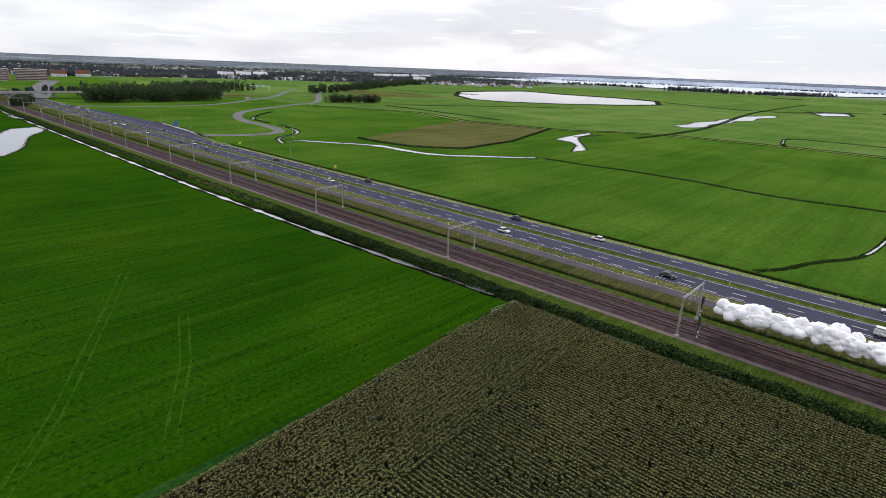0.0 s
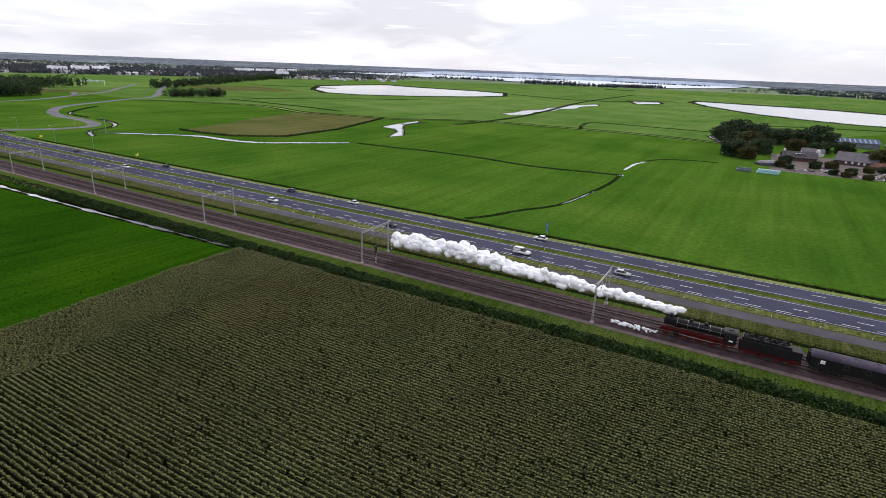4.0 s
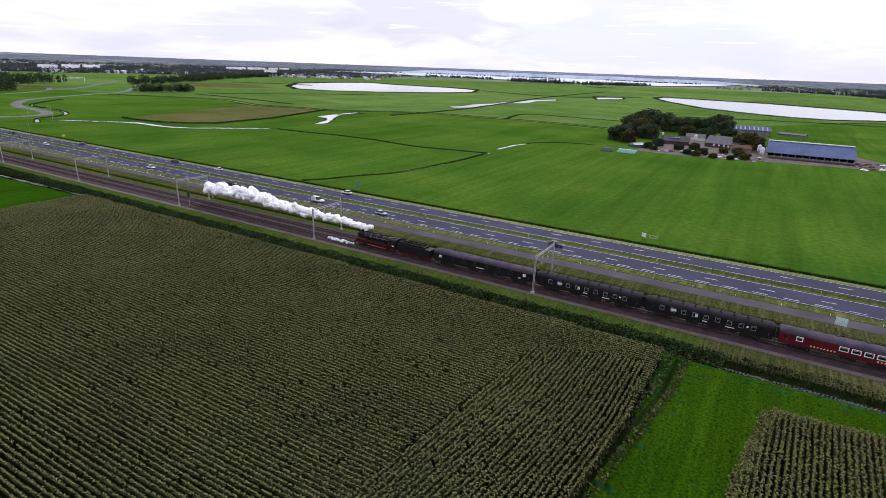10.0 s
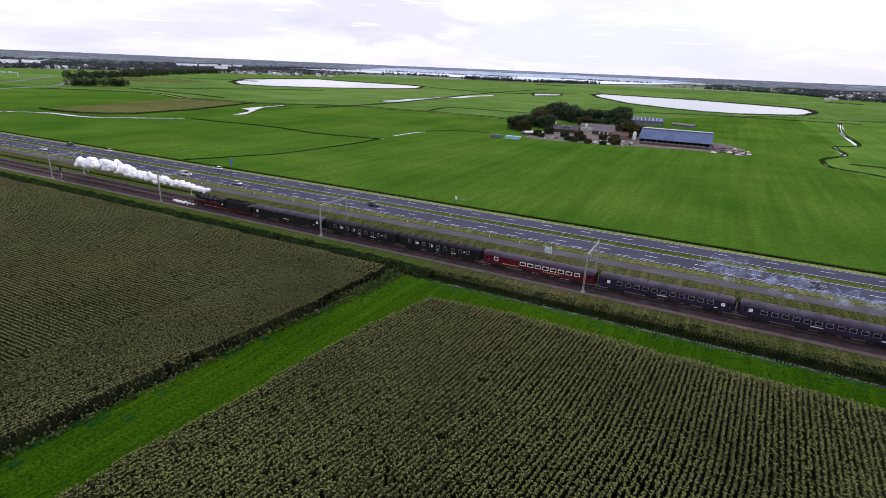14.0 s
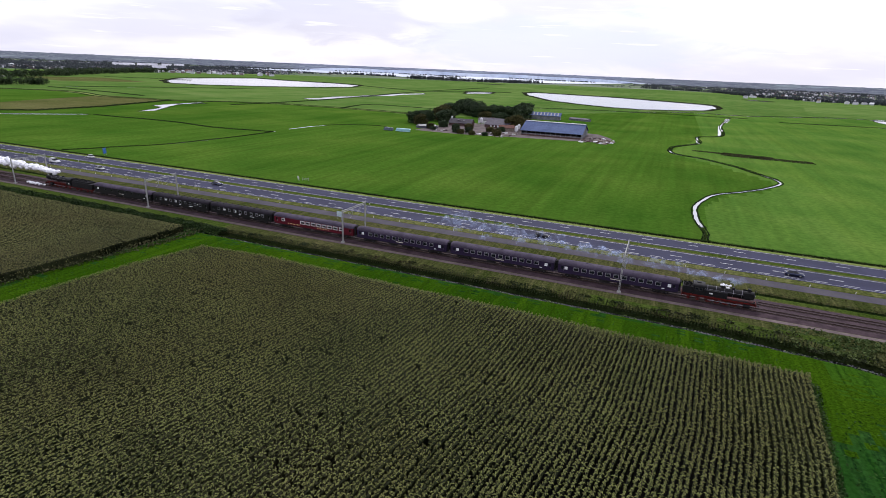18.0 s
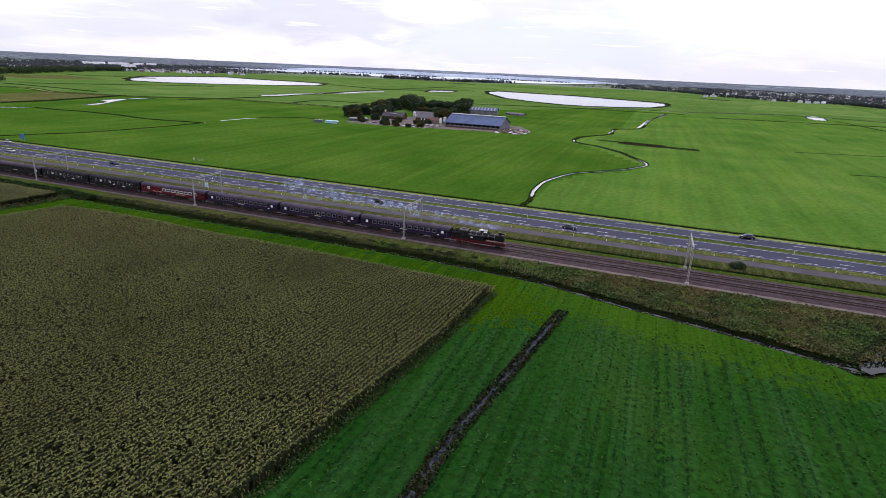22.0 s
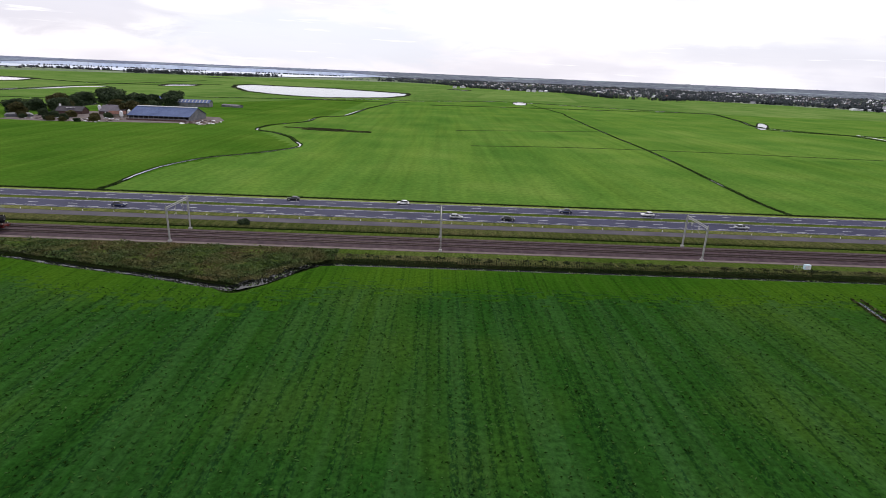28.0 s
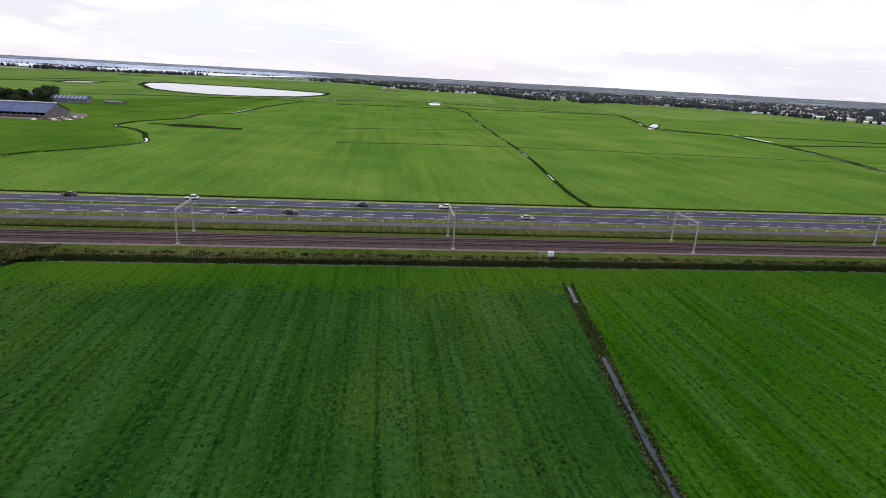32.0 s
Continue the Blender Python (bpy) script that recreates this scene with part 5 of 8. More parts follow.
field_ditch([(101, 320), (170, 342), (235, 361)], 0.05, 309, "shallow dry field drain", 0.0, 0.3, "grass_lip")
field_ditch([(-499, 352), (-497, 523), (-548, 920), (-573, 1466)], 1.2, 310, "dark meadow ditch far off", 0.2, 2.0)
field_ditch([(-884, 403), (-760, 392), (-666, 378)], 0.9, 311, "dark meadow ditch far off", 0.1, 1.6)
field_ditch([(-260, 640), (-120, 700), (40, 720)], 0.8, 312, "dark meadow ditch far off", 0.1, 1.8)
v, f = ribbon(smooth_line(LANE), 2.6, 0.03, 0.1, 0, 8.0)
joined("farm_lane", [(v, f, 0)], [M["verge_pale"]], "pale grassy farm lane crossing the meadows", "lane", "structure")


# ---- train ----
def bm_wheel(bm, x, y, r, w=0.14, spokes=0):
    """A flanged wheel with its axle across y."""
    n = 20
    prof = [(r * 0.86, -w / 2), (r, -w / 2), (r, w * 0.25), (r + 0.03, w / 2), (r * 0.86, w / 2)]
    rows = []
    for i in range(n):
        a = 2 * math.pi * i / n
        rows.append([bm.verts.new((x + rr * math.cos(a), y + yy, r + rr * math.sin(a))) for rr, yy in prof])
    for i in range(n):
        k = (i + 1) % n
        for j in range(len(prof)):
            l = (j + 1) % len(prof)
            bm.faces.new((rows[i][j], rows[k][j], rows[k][l], rows[i][l]))
    if spokes:
        bm_tube(bm, (x, y - w * 0.6, r), (x, y + w * 0.6, r), 0.16, n=10)
        bm_box(bm, x - r * 0.5, x + r * 0.5, y - 0.05, y + 0.05, 0.28 * r, 0.55 * r)
    else:
        bm_tube(bm, (x, y - w * 0.3, r), (x, y + w * 0.3, r), r * 0.88, n=n)
        bm_tube(bm, (x, y - w * 0.7, r), (x, y + w * 0.7, r), 0.13, n=10)


def wheel(x, y, r, mat, parent, spokes=0, name="wheel"):
    bm = bmesh.new()
    bm_wheel(bm, x, y, r, 0.14, spokes)
    w = part(name, bm, mat, parent)
    for i in range(spokes):
        a = 2 * math.pi * i / spokes
        part("spoke", tube((x, y, r), (x + r * 0.88 * math.cos(a), y, r + r * 0.88 * math.sin(a)), 0.045, 0.035, 5), mat, w)
    return w


def coach_profile(half, z0, zs, zr, inset=0.02):
    """Half-round roof section over upright sides."""
    pts = [(-half + inset, z0), (-half, zs)]
    for i in range(1, 12):
        a = math.pi - math.pi * i / 12
        pts.append((half * math.cos(a) * (1.0 if 2 < i < 10 else 1.0), zs + (zr - zs) * math.sin(a) ** 0.8))
    pts += [(half, zs), (half - inset, z0)]
    return pts


def buffers(parent, x, s, mat):
    for y in (-0.87, 0.87):
        bm = bmesh.new()
        bm_tube(bm, (x, y, 1.05), (x + s * 0.42, y, 1.05), 0.11, n=10)
        bm_tube(bm, (x + s * 0.42, y, 1.05), (x + s * 0.5, y, 1.05), 0.24, 0.24, 14)
        part("buffer", bm, mat, parent)


def bogie(parent, x, base=2.5, r=0.46):
    b = part("bogie", box(x - base / 2 - 0.55, x + base / 2 + 0.55, -1.02, -0.86, 0.36, 0.72, 0.05), M["chassis"], parent)
    bm = bmesh.new()
    bm_box(bm, x - base / 2 - 0.55, x + base / 2 + 0.55, 0.86, 1.02, 0.36, 0.72)
    bm_box(bm, x - 0.35, x + 0.35, -0.95, 0.95, 0.42, 0.85)
    part("bogie_frame", bm, M["chassis"], b)
    for dx in (-base / 2, base / 2):
        for y in (-0.75, 0.75):
            wheel(x + dx, y, r, M["chassis"], b)
        bm = box(x + dx - 0.17, x + dx + 0.17, -1.1, -0.98, 0.32, 0.62, 0.03)
        part("axle_box", bm, M["steel_dark"], b)


def window_part(parent, x, w, z0, z1, y, frame, glass, divide=True, t=0.075):
    """A framed carriage window, standing slightly proud of the side."""
    s = -1 if y < 0 else 1
    bm = bmesh.new()
    for a, b, c, d in ((x - w / 2, x + w / 2, z1 - t, z1), (x - w / 2, x + w / 2, z0, z0 + t), (x - w / 2, x - w / 2 + t, z0 + t, z1 - t), (x + w / 2 - t, x + w / 2, z0 + t, z1 - t)):
        bm_box(bm, a, b, min(y, y + s * 0.03), max(y, y + s * 0.03), c, d)
    if divide:
        bm_box(bm, x - w / 2 + t, x + w / 2 - t, min(y, y + s * 0.025), max(y, y + s * 0.025), z0 + (z1 - z0) * 0.68, z0 + (z1 - z0) * 0.68 + 0.045)
    fr = part("window", bm, frame, parent)
    part("pane", box(x - w / 2 + t, x + w / 2 - t, min(y, y + s * 0.012), max(y, y + s * 0.012), z0 + t, z1 - t), glass, fr)


def build_coach(length, body, roof, windows, label, frame, style):
    t = thing("railway_coach", label, "railway coach", "coaches of the steam train")
    h = length / 2 - 0.35
    prof = coach_profile(1.43, 1.12, 3.08, 3.98)
    side = [p for p in prof if p[1] <= 3.09]
    bm = bmesh.new()
    taper = lambda k: [(k[0], y * k[1], z) for y, z in ((-1.41, 1.1), (-1.43, 3.1), (1.43, 3.1), (1.41, 1.1))]
    bm_loft(bm, [taper((-h, 0.94)), taper((-h + 0.9, 1.0)), taper((h - 0.9, 1.0)), taper((h, 0.94))])
    part("body", bm, body, t)
    bm = bmesh.new()
    arch = [(y, z) for y, z in prof[1:-1]]
    ring = lambda x, k, dz: [(x, y * k * 1.012, 3.06 + (z - 3.08) * dz) for y, z in arch]
    bm_loft(bm, [ring(-h - 0.06, 0.93, 0.86), ring(-h + 0.7, 1.0, 1.0), ring(h - 0.7, 1.0, 1.0), ring(h + 0.06, 0.93, 0.86)])
    part("roof", bm, roof, t, smooth=False)
    part("sole_bar", box(-h, h, -1.36, 1.36, 0.92, 1.13, 0.03), M["chassis"], t)
    part("battery_box", box(-3.6, -1.2, -1.15, -0.3, 0.38, 0.93, 0.05), M["chassis"], t)
    part("battery_box", box(0.4, 3.4, -1.1, 1.1, 0.45, 0.93, 0.05), M["chassis"], t)
    part("air_tank", tube((-5.2, 0.5, 0.62), (-3.9, 0.5, 0.62), 0.28, n=12), M["chassis"], t)
    part("air_tank", tube((4.2, -0.6, 0.62), (5.6, -0.6, 0.62), 0.25, n=12), M["chassis"], t)
    for s in (-1, 1):
        bogie(t, s * (h - 3.6))
        buffers(t, s * (h + 0.02), s, M["steel_dark"])
        bm = bmesh.new()
        x0, x1 = sorted((s * h, s * (h + 0.42)))
        bm_box(bm, x0, x1, -0.72, -0.5, 1.25, 3.35, 0.06)
        bm_box(bm, x0, x1, 0.5, 0.72, 1.25, 3.35, 0.06)
        bm_box(bm, x0, x1, -0.72, 0.72, 3.3, 3.55, 0.06)
        part("gangway", bm, M["rubber"], t, "black rubber gangway bellows")
        for y in (-1.44, 1.44):
            yy = sorted((y, y + (0.02 if y > 0 else -0.02)))
            d = part("door", box(s * (h - 1.0) - 0.4, s * (h - 1.0) + 0.4, yy[0], yy[1], 1.2, 3.02, 0.01), body, t)
            y2 = sorted((y * 1.014, y * 1.02))
            part("door_window", box(s * (h - 1.0) - 0.24, s * (h - 1.0) + 0.24, y2[0], y2[1], 2.1, 2.8), M["glass"], d)
            part("door_handle", tube((s * (h - 1.0) + 0.33, y * 1.03, 1.7), (s * (h - 1.0) + 0.33, y * 1.03, 2.3), 0.02), M["frame_grey"], d)
            part("step", box(s * (h - 1.0) - 0.4, s * (h - 1.0) + 0.4, min(y, y * 0.86), max(y, y * 0.86), 0.55, 0.6), M["chassis"], t)
    for x, w in windows:
        for y in (-1.432, 1.432):
            window_part(t, x, w, 1.98, 2.92, y, frame, M["glass"], True, 0.14 if style == "diner" else 0.08)
    if style == "diner":
        for y in (-1.44, 1.44):
            yy = sorted((y, y * 1.006))
            for x0, count, z in ((-8.4, 8, 1.45), (1.6, 8, 1.45)):
                for i in range(count):
                    part("lettering_bar", box(x0 + i * 0.52, x0 + i * 0.52 + 0.26, yy[0], yy[1], z, z + 0.26), M["gold"], t, "gold bar of lettering")
        for x in (-9, -4.5, 0, 4.5, 9):
            part("roof_vent", tube((x, 0.5, 3.85), (x, 0.5, 4.12), 0.16, 0.22, 10), roof, t)
    if style == "old":
        for k in range(9):
            x = -h + 2.2 + k * (2 * h - 4.4) / 8
            for y in (-0.55, 0.55):
                bm = bmesh.new()
                bm_tube(bm, (x, y, 3.7), (x, y, 4.06), 0.11, n=8)
                bm_tube(bm, (x - 0.2, y, 4.06), (x + 0.2, y, 4.06), 0.1, n=8)
                part("roof_vent", bm, roof, t)
        for y in (-1.44, 1.44):
            yy = sorted((y, y * 1.006))
            for x, w, z, hh in ((-6.6, 1.0, 2.2, 0.5), (-2.0, 0.5, 2.1, 0.65), (-0.6, 0.9, 1.5, 0.18), (3.6, 1.6, 1.45, 0.16), (7.2, 0.35, 2.3, 0.35)):
                part("white_plate", box(x, x + w, yy[0], yy[1], z, z + hh), M["white"], t, "white painted panel")
    if style == "modern":
        for y in (-1.44, 1.44):
            yy = sorted((y, y * 1.006))
            for s in (-1, 1):
                part("white_plate", box(s * (h - 1.9) - 0.36, s * (h - 1.9) + 0.36, yy[0], yy[1], 2.05, 2.75), M["white"], t, "white square class panel")
            part("destination_board", box(-1.2, 0.9, yy[0], yy[1], 1.55, 1.72), M["cream"], t, "cream destination board")
            part("white_plate", box(h - 3.4, h - 2.8, yy[0], yy[1], 1.4, 1.62), M["white"], t, "small white number board")
        for x in np.linspace(-h + 3, h - 3, 7):
            part("roof_vent", box(x - 0.3, x + 0.3, -0.25, 0.25, 3.9, 4.04, 0.04), roof, t)
    return t


def loco_boiler(t, x0, x1, r, z, mat):
    n = 24
    bm = bmesh.new()
    rings = []
    for x, k in ((x0, 0.96), (x0 + 0.05, 1.0), (x1, 1.0)):
        rings.append([(x, r * k * math.cos(2 * math.pi * i / n), z + r * k * math.sin(2 * math.pi * i / n)) for i in range(n)])
    bm_loft(bm, rings)
    b = part("boiler", bm, mat, t)
    for x in np.linspace(x0 + 0.8, x1 - 0.7, 5):
        bm = bmesh.new()
        bm_tube(bm, (x - 0.03, 0, z), (x + 0.03, 0, z), r + 0.012, n=n)
        part("boiler_band", bm, M["frame_grey"], b, "thin grey boiler band")
    for y in (-1, 1):
        part("handrail", tube((x0 + 0.3, y * (r + 0.09), z + 0.25), (x1 - 0.2, y * (r + 0.09), z + 0.25), 0.025, n=6), M["frame_grey"], b)


def loco_cab(t, x0, x1, mat):
    prof = coach_profile(1.5, 1.55, 3.35, 3.98)
    bm = bmesh.new()
    bm_loft(bm, [[(x, y, min(z, 3.4)) for y, z in ((-1.5, 1.5), (-1.5, 3.35), (1.5, 3.35), (1.5, 1.5))] for x in (x0, x1)])
    c = part("cab", bm, mat, t)
    arch = prof[1:-1]
    bm = bmesh.new()
    bm_loft(bm, [[(x, y * 1.03, z) for y, z in arch] for x in (x0 - 0.15, x1 + 0.15)])
    part("cab_roof", bm, mat, c)
    part("roof_hatch", box((x0 + x1) / 2 - 0.5, (x0 + x1) / 2 + 0.5, -0.5, 0.5, 3.95, 4.08, 0.03), mat, c)
    for y in (-1.505, 1.505):
        for dx in (-0.42, 0.42):
            x = (x0 + x1) / 2 + dx
            window_part(c, x, 0.66, 2.5, 3.15, y, M["steel_dark"], M["glass"], False)
    return c


def smoke_front(t, x, r, z, mat):
    bm = bmesh.new()
    n = 24
    rings = [[(xx, rr * math.cos(2 * math.pi * i / n), z + rr * math.sin(2 * math.pi * i / n)) for i in range(n)] for xx, rr in ((x - 1.9, r + 0.03), (x, r + 0.03), (x + 0.08, r * 0.9), (x + 0.22, r * 0.55), (x + 0.27, 0.1))]
    bm_loft(bm, rings)
    s = part("smokebox", bm, mat, t)
    bm = bmesh.new()
    bm_tube(bm, (x - 1.0, 0, z + r - 0.1), (x - 1.0, 0, z + r + 0.55), 0.36, 0.30, 16)
    bm_tube(bm, (x - 1.0, 0, z + r + 0.5), (x - 1.0, 0, z + r + 0.62), 0.36, 0.36, 16)
    part("chimney", bm, mat, s)
    part("door_wheel", tube((x + 0.27, 0, z), (x + 0.36, 0, z), 0.14, n=12), M["frame_grey"], s)
    for y, zz in ((-0.95, 1.75), (0.95, 1.75), (0, z + r + 0.25)):
        bm = bmesh.new()
        bm_tube(bm, (x + 0.1, y, zz), (x + 0.32, y, zz), 0.16, n=12)
        l = part("head_lamp", bm, mat, t)
        part("lens", tube((x + 0.32, y, zz), (x + 0.34, y, zz), 0.13, n=12), M["lamp_lens"], l, "clear lamp glass")


def running_gear(t, drivers, r, small, rs):
    for x in drivers:
        for y in (-0.78, 0.78):
            wheel(x, y, r, M["loco_red"], t, 12, "driving_wheel")
    for x in small:
        for y in (-0.78, 0.78):
            wheel(x, y, rs, M["loco_red"], t, 8, "carrying_wheel")
    x0, x1 = min(drivers), max(drivers)
    for y in (-1.0, 1.0):
        part("coupling_rod", box(x0 - 0.15, x1 + 0.15, y - 0.04, y + 0.04, r * 0.62, r * 0.62 + 0.14, 0.02), M["frame_grey"], t)
        part("connecting_rod", box(x1 - 1.4, x1 + 2.5, y * 1.1 - 0.04, y * 1.1 + 0.04, r * 0.72, r * 0.72 + 0.14, 0.02), M["frame_grey"], t)
        part("cylinder", tube((x1 + 1.7, y * 1.1, r * 0.85), (x1 + 2.9, y * 1.1, r * 0.85), 0.42, n=16), M["loco_black"], t)
        part("valve_chest", tube((x1 + 1.6, y * 1.05, r * 0.85 + 0.55), (x1 + 3.0, y * 1.05, r * 0.85 + 0.55), 0.24, n=12), M["loco_black"], t)


def build_tank_loco():
    t = thing("tank_locomotive", "black steam tank locomotive with red frame and wheels, under steam", "locomotive")
    part("main_frame", box(-7.3, 7.2, -0.62, 0.62, 0.7, 1.45, 0.04), M["loco_red"], t, "red main frame")
    running_gear(t, (-1.9, -0.2, 1.5, 3.2), 0.75, (5.2, -4.0, -5.8), 0.43)
    for y in (-1, 1):
        yy = sorted((y * 1.0, y * 1.45))
        part("running_board", box(-6.6, 7.0, yy[0], yy[1], 1.50, 1.56), M["loco_black"], t)
        part("valance", box(-6.6, 6.4, min(y * 1.43, y * 1.46), max(y * 1.43, y * 1.46), 1.2, 1.5), M["loco_red"], t, "red edge plate")
        s = sorted((y * 0.8, y * 1.47))
        tk = part("side_tank", box(-3.1, 1.6, s[0], s[1], 1.58, 2.85, 0.08), M["loco_black"], t)
        p = sorted((y * 1.475, y * 1.485))
        part("number_plate", box(-2.0, -1.3, p[0], p[1], 2.1, 2.4), M["white"], tk, "white plate")
        d = sorted((y * 1.2, y * 1.25))
        part("smoke_deflector", box(4.6, 6.4, d[0], d[1], 2.3, 3.55, 0.02), M["loco_black"], t)
    loco_boiler(t, -3.2, 5.0, 0.86, 2.72, M["loco_black"])
    smoke_front(t, 6.6, 0.86, 2.72, M["loco_black"])
    for x, r, h in ((0.6, 0.42, 0.55), (2.6, 0.36, 0.45)):
        bm = bmesh.new()
        bm_loft(bm, [[(x + rr * math.cos(2 * math.pi * i / 16), rr * math.sin(2 * math.pi * i / 16), zz) for i in range(16)] for rr, zz in ((r * 1.2, 3.3), (r, 3.5), (r, 3.55 + h * 0.5), (r * 0.7, 3.5 + h), (0.05, 3.55 + h))])
        part("dome", bm, M["loco_black"], t)
    loco_cab(t, -5.2, -3.1, M["loco_black"])
    part("coal_bunker", box(-7.3, -5.25, -1.45, 1.45, 1.55, 3.1, 0.08), M["loco_black"], t)
    rnd = np.random.RandomState(5)
    c = np.column_stack([rnd.uniform(-7.1, -5.5, 260), rnd.uniform(-1.2, 1.2, 260), rnd.uniform(3.05, 3.35, 260)])
    v, f = leaf_quads(c, 0.3, rnd, 0.4, 1.1)
    coal = new("coal", mesh_from("coal", v, f, [M["loco_black"]]))
    coal.parent = t
    for x, s in ((7.25, 1), (-7.35, -1)):
        part("buffer_beam", box(x - 0.06, x + 0.06, -1.4, 1.4, 0.8, 1.35, 0.02), M["loco_red"], t, "red buffer beam")
        buffers(t, x + s * 0.04, s, M["steel_dark"])
    part("steam_dome_cover", box(1.1, 1.9, -0.3, 0.3, 3.55, 3.8, 0.06), M["white"], t, "pale polished safety-valve cover")
    return t


def build_tender_loco():
    t = thing("tender_locomotive", "black steam locomotive with tender and red wheels, under steam", "locomotive")
    part("main_frame", box(-1.4, 12.5, -0.62, 0.62, 0.7, 1.45, 0.04), M["loco_red"], t, "red main frame")
    running_gear(t, (2.6, 4.8, 7.0), 1.0, (9.2, 11.3, 0.4), 0.5)
    for y in (-1, 1):
        yy = sorted((y * 1.0, y * 1.42))
        part("running_board", box(-1.2, 12.3, yy[0], yy[1], 1.95, 2.0), M["loco_black"], t)
        part("valance", box(-1.2, 11.4, min(y * 1.4, y * 1.43), max(y * 1.4, y * 1.43), 1.65, 1.95), M["loco_red"], t, "red edge plate")
        d = sorted((y * 1.22, y * 1.27))
        part("smoke_deflector", box(9.7, 11.7, d[0], d[1], 2.6, 3.7, 0.02), M["loco_black"], t)
    loco_boiler(t, 0.6, 10.2, 0.88, 2.9, M["loco_black"])
    smoke_front(t, 11.8, 0.88, 2.9, M["loco_black"])
    for x, r in ((4.2, 0.42), (7.0, 0.36)):
        bm = bmesh.new()
        bm_loft(bm, [[(x + rr * math.cos(2 * math.pi * i / 16), rr * math.sin(2 * math.pi * i / 16), zz) for i in range(16)] for rr, zz in ((r * 1.2, 3.5), (r, 3.7), (r, 3.95), (r * 0.7, 4.15), (0.05, 4.2))])
        part("dome", bm, M["loco_black"], t)
    loco_cab(t, -1.5, 0.8, M["loco_black"])
    td = part("tender_body", box(-12.4, -2.0, -1.42, 1.42, 1.2, 3.1, 0.12), M["loco_black"], t)
    part("tender_side", box(-10.6, -2.3, -1.2, 1.2, 3.0, 3.6, 0.1), M["loco_black"], td)
    part("tender_frame", box(-12.4, -2.0, -1.1, 1.1, 0.7, 1.2, 0.04), M["loco_red"], t, "red tender frame")
    for x in (-11.0, -9.0, -5.6, -3.6):
        for y in (-0.78, 0.78):
            wheel(x, y, 0.5, M["loco_red"], t, 8, "tender_wheel")
    rnd = np.random.RandomState(6)
    c = np.column_stack([rnd.uniform(-10.2, -2.6, 500), rnd.uniform(-1.0, 1.0, 500), rnd.uniform(3.55, 3.85, 500)])
    v, f = leaf_quads(c, 0.3, rnd, 0.4, 1.1)
    coal = new("coal", mesh_from("coal", v, f, [M["loco_black"]]))
    coal.parent = t
    for x, s in ((12.5, 1), (-12.45, -1)):
        part("buffer_beam", box(x - 0.06, x + 0.06, -1.4, 1.4, 0.8, 1.35, 0.02), M["loco_red"], t, "red buffer beam")
        buffers(t, x + s * 0.04, s, M["steel_dark"])
    for y in (-1.505, 1.505):
        p = sorted((y, y * 1.006))
        part("number_plate", box(-0.9, -0.2, p[0], p[1], 1.95, 2.25), M["white"], t, "white plate")
    return t


_tank = build_tank_loco()
_tank.matrix_basis = pose(-34.6, TRACK_NEAR, RAIL_TOP)
_wins = [(x, 1.2) for x in np.linspace(-9.1, 9.1, 11)]
_blue = build_coach(27.4, M["coach_blue"], M["roof_grey"], _wins, "dark blue express coach with grey roof", M["frame_grey"], "modern")
_blue.matrix_basis = pose(-56.1, TRACK_NEAR, RAIL_TOP)
copy_thing(_blue, pose(-83.8, TRACK_NEAR, RAIL_TOP))
copy_thing(_blue, pose(-111.7, TRACK_NEAR, RAIL_TOP))
_dw = [(-10.2, 1.1), (-3.4, 1.45), (-1.55, 1.45), (0.3, 1.45), (2.15, 1.45), (4.0, 1.45), (5.85, 1.45), (7.7, 1.45), (9.6, 1.2)]
_red = build_coach(27.7, M["coach_red"], M["roof_grey"], _dw, "red dining coach with white-framed windows and gold letters", M["white"], "diner")
_red.matrix_basis = pose(-139.8, TRACK_NEAR, RAIL_TOP)
_ow = [(x, 0.9) for x in np.linspace(-8.4, 8.4, 9)]
_old = build_coach(24.1, M["coach_dark"], M["roof_dark"], _ow, "old black-green coach with roof ventilators and white panels", M["frame_grey"], "old")
_old.matrix_basis = pose(-166.0, TRACK_NEAR, RAIL_TOP)
copy_thing(_old, pose(-190.4, TRACK_NEAR, RAIL_TOP))
_last = build_coach(27.6, M["coach_dark"], M["roof_grey"], [(x, 0.8) for x in np.linspace(-8, 8, 6)], "dark luggage coach with grey roof", M["steel_dark"], "modern")
_last.matrix_basis = pose(-216.8, TRACK_NEAR, RAIL_TOP)
_rear = build_tender_loco()
_rear.matrix_basis = pose(-243.9, TRACK_NEAR, RAIL_TOP, 0, 0, 180)


def steam_mat(name, colour, density):
    m, nt, b = node_mat(name)
    v = place_vec(nt)
    n = add_noise(nt, v, 0.42, 8.0, 0.74)
    a = add_ramp(nt, n, [(0.46, (0, 0, 0)), (0.66, (density,) * 3)])
    b.inputs["Base Color"].default_value = (*colour, 1)
    b.inputs["Roughness"].default_value = 1.0
    b.inputs["Specular IOR Level"].default_value = 0.0
    nt.links.new(a, b.inputs["Alpha"])
    return m


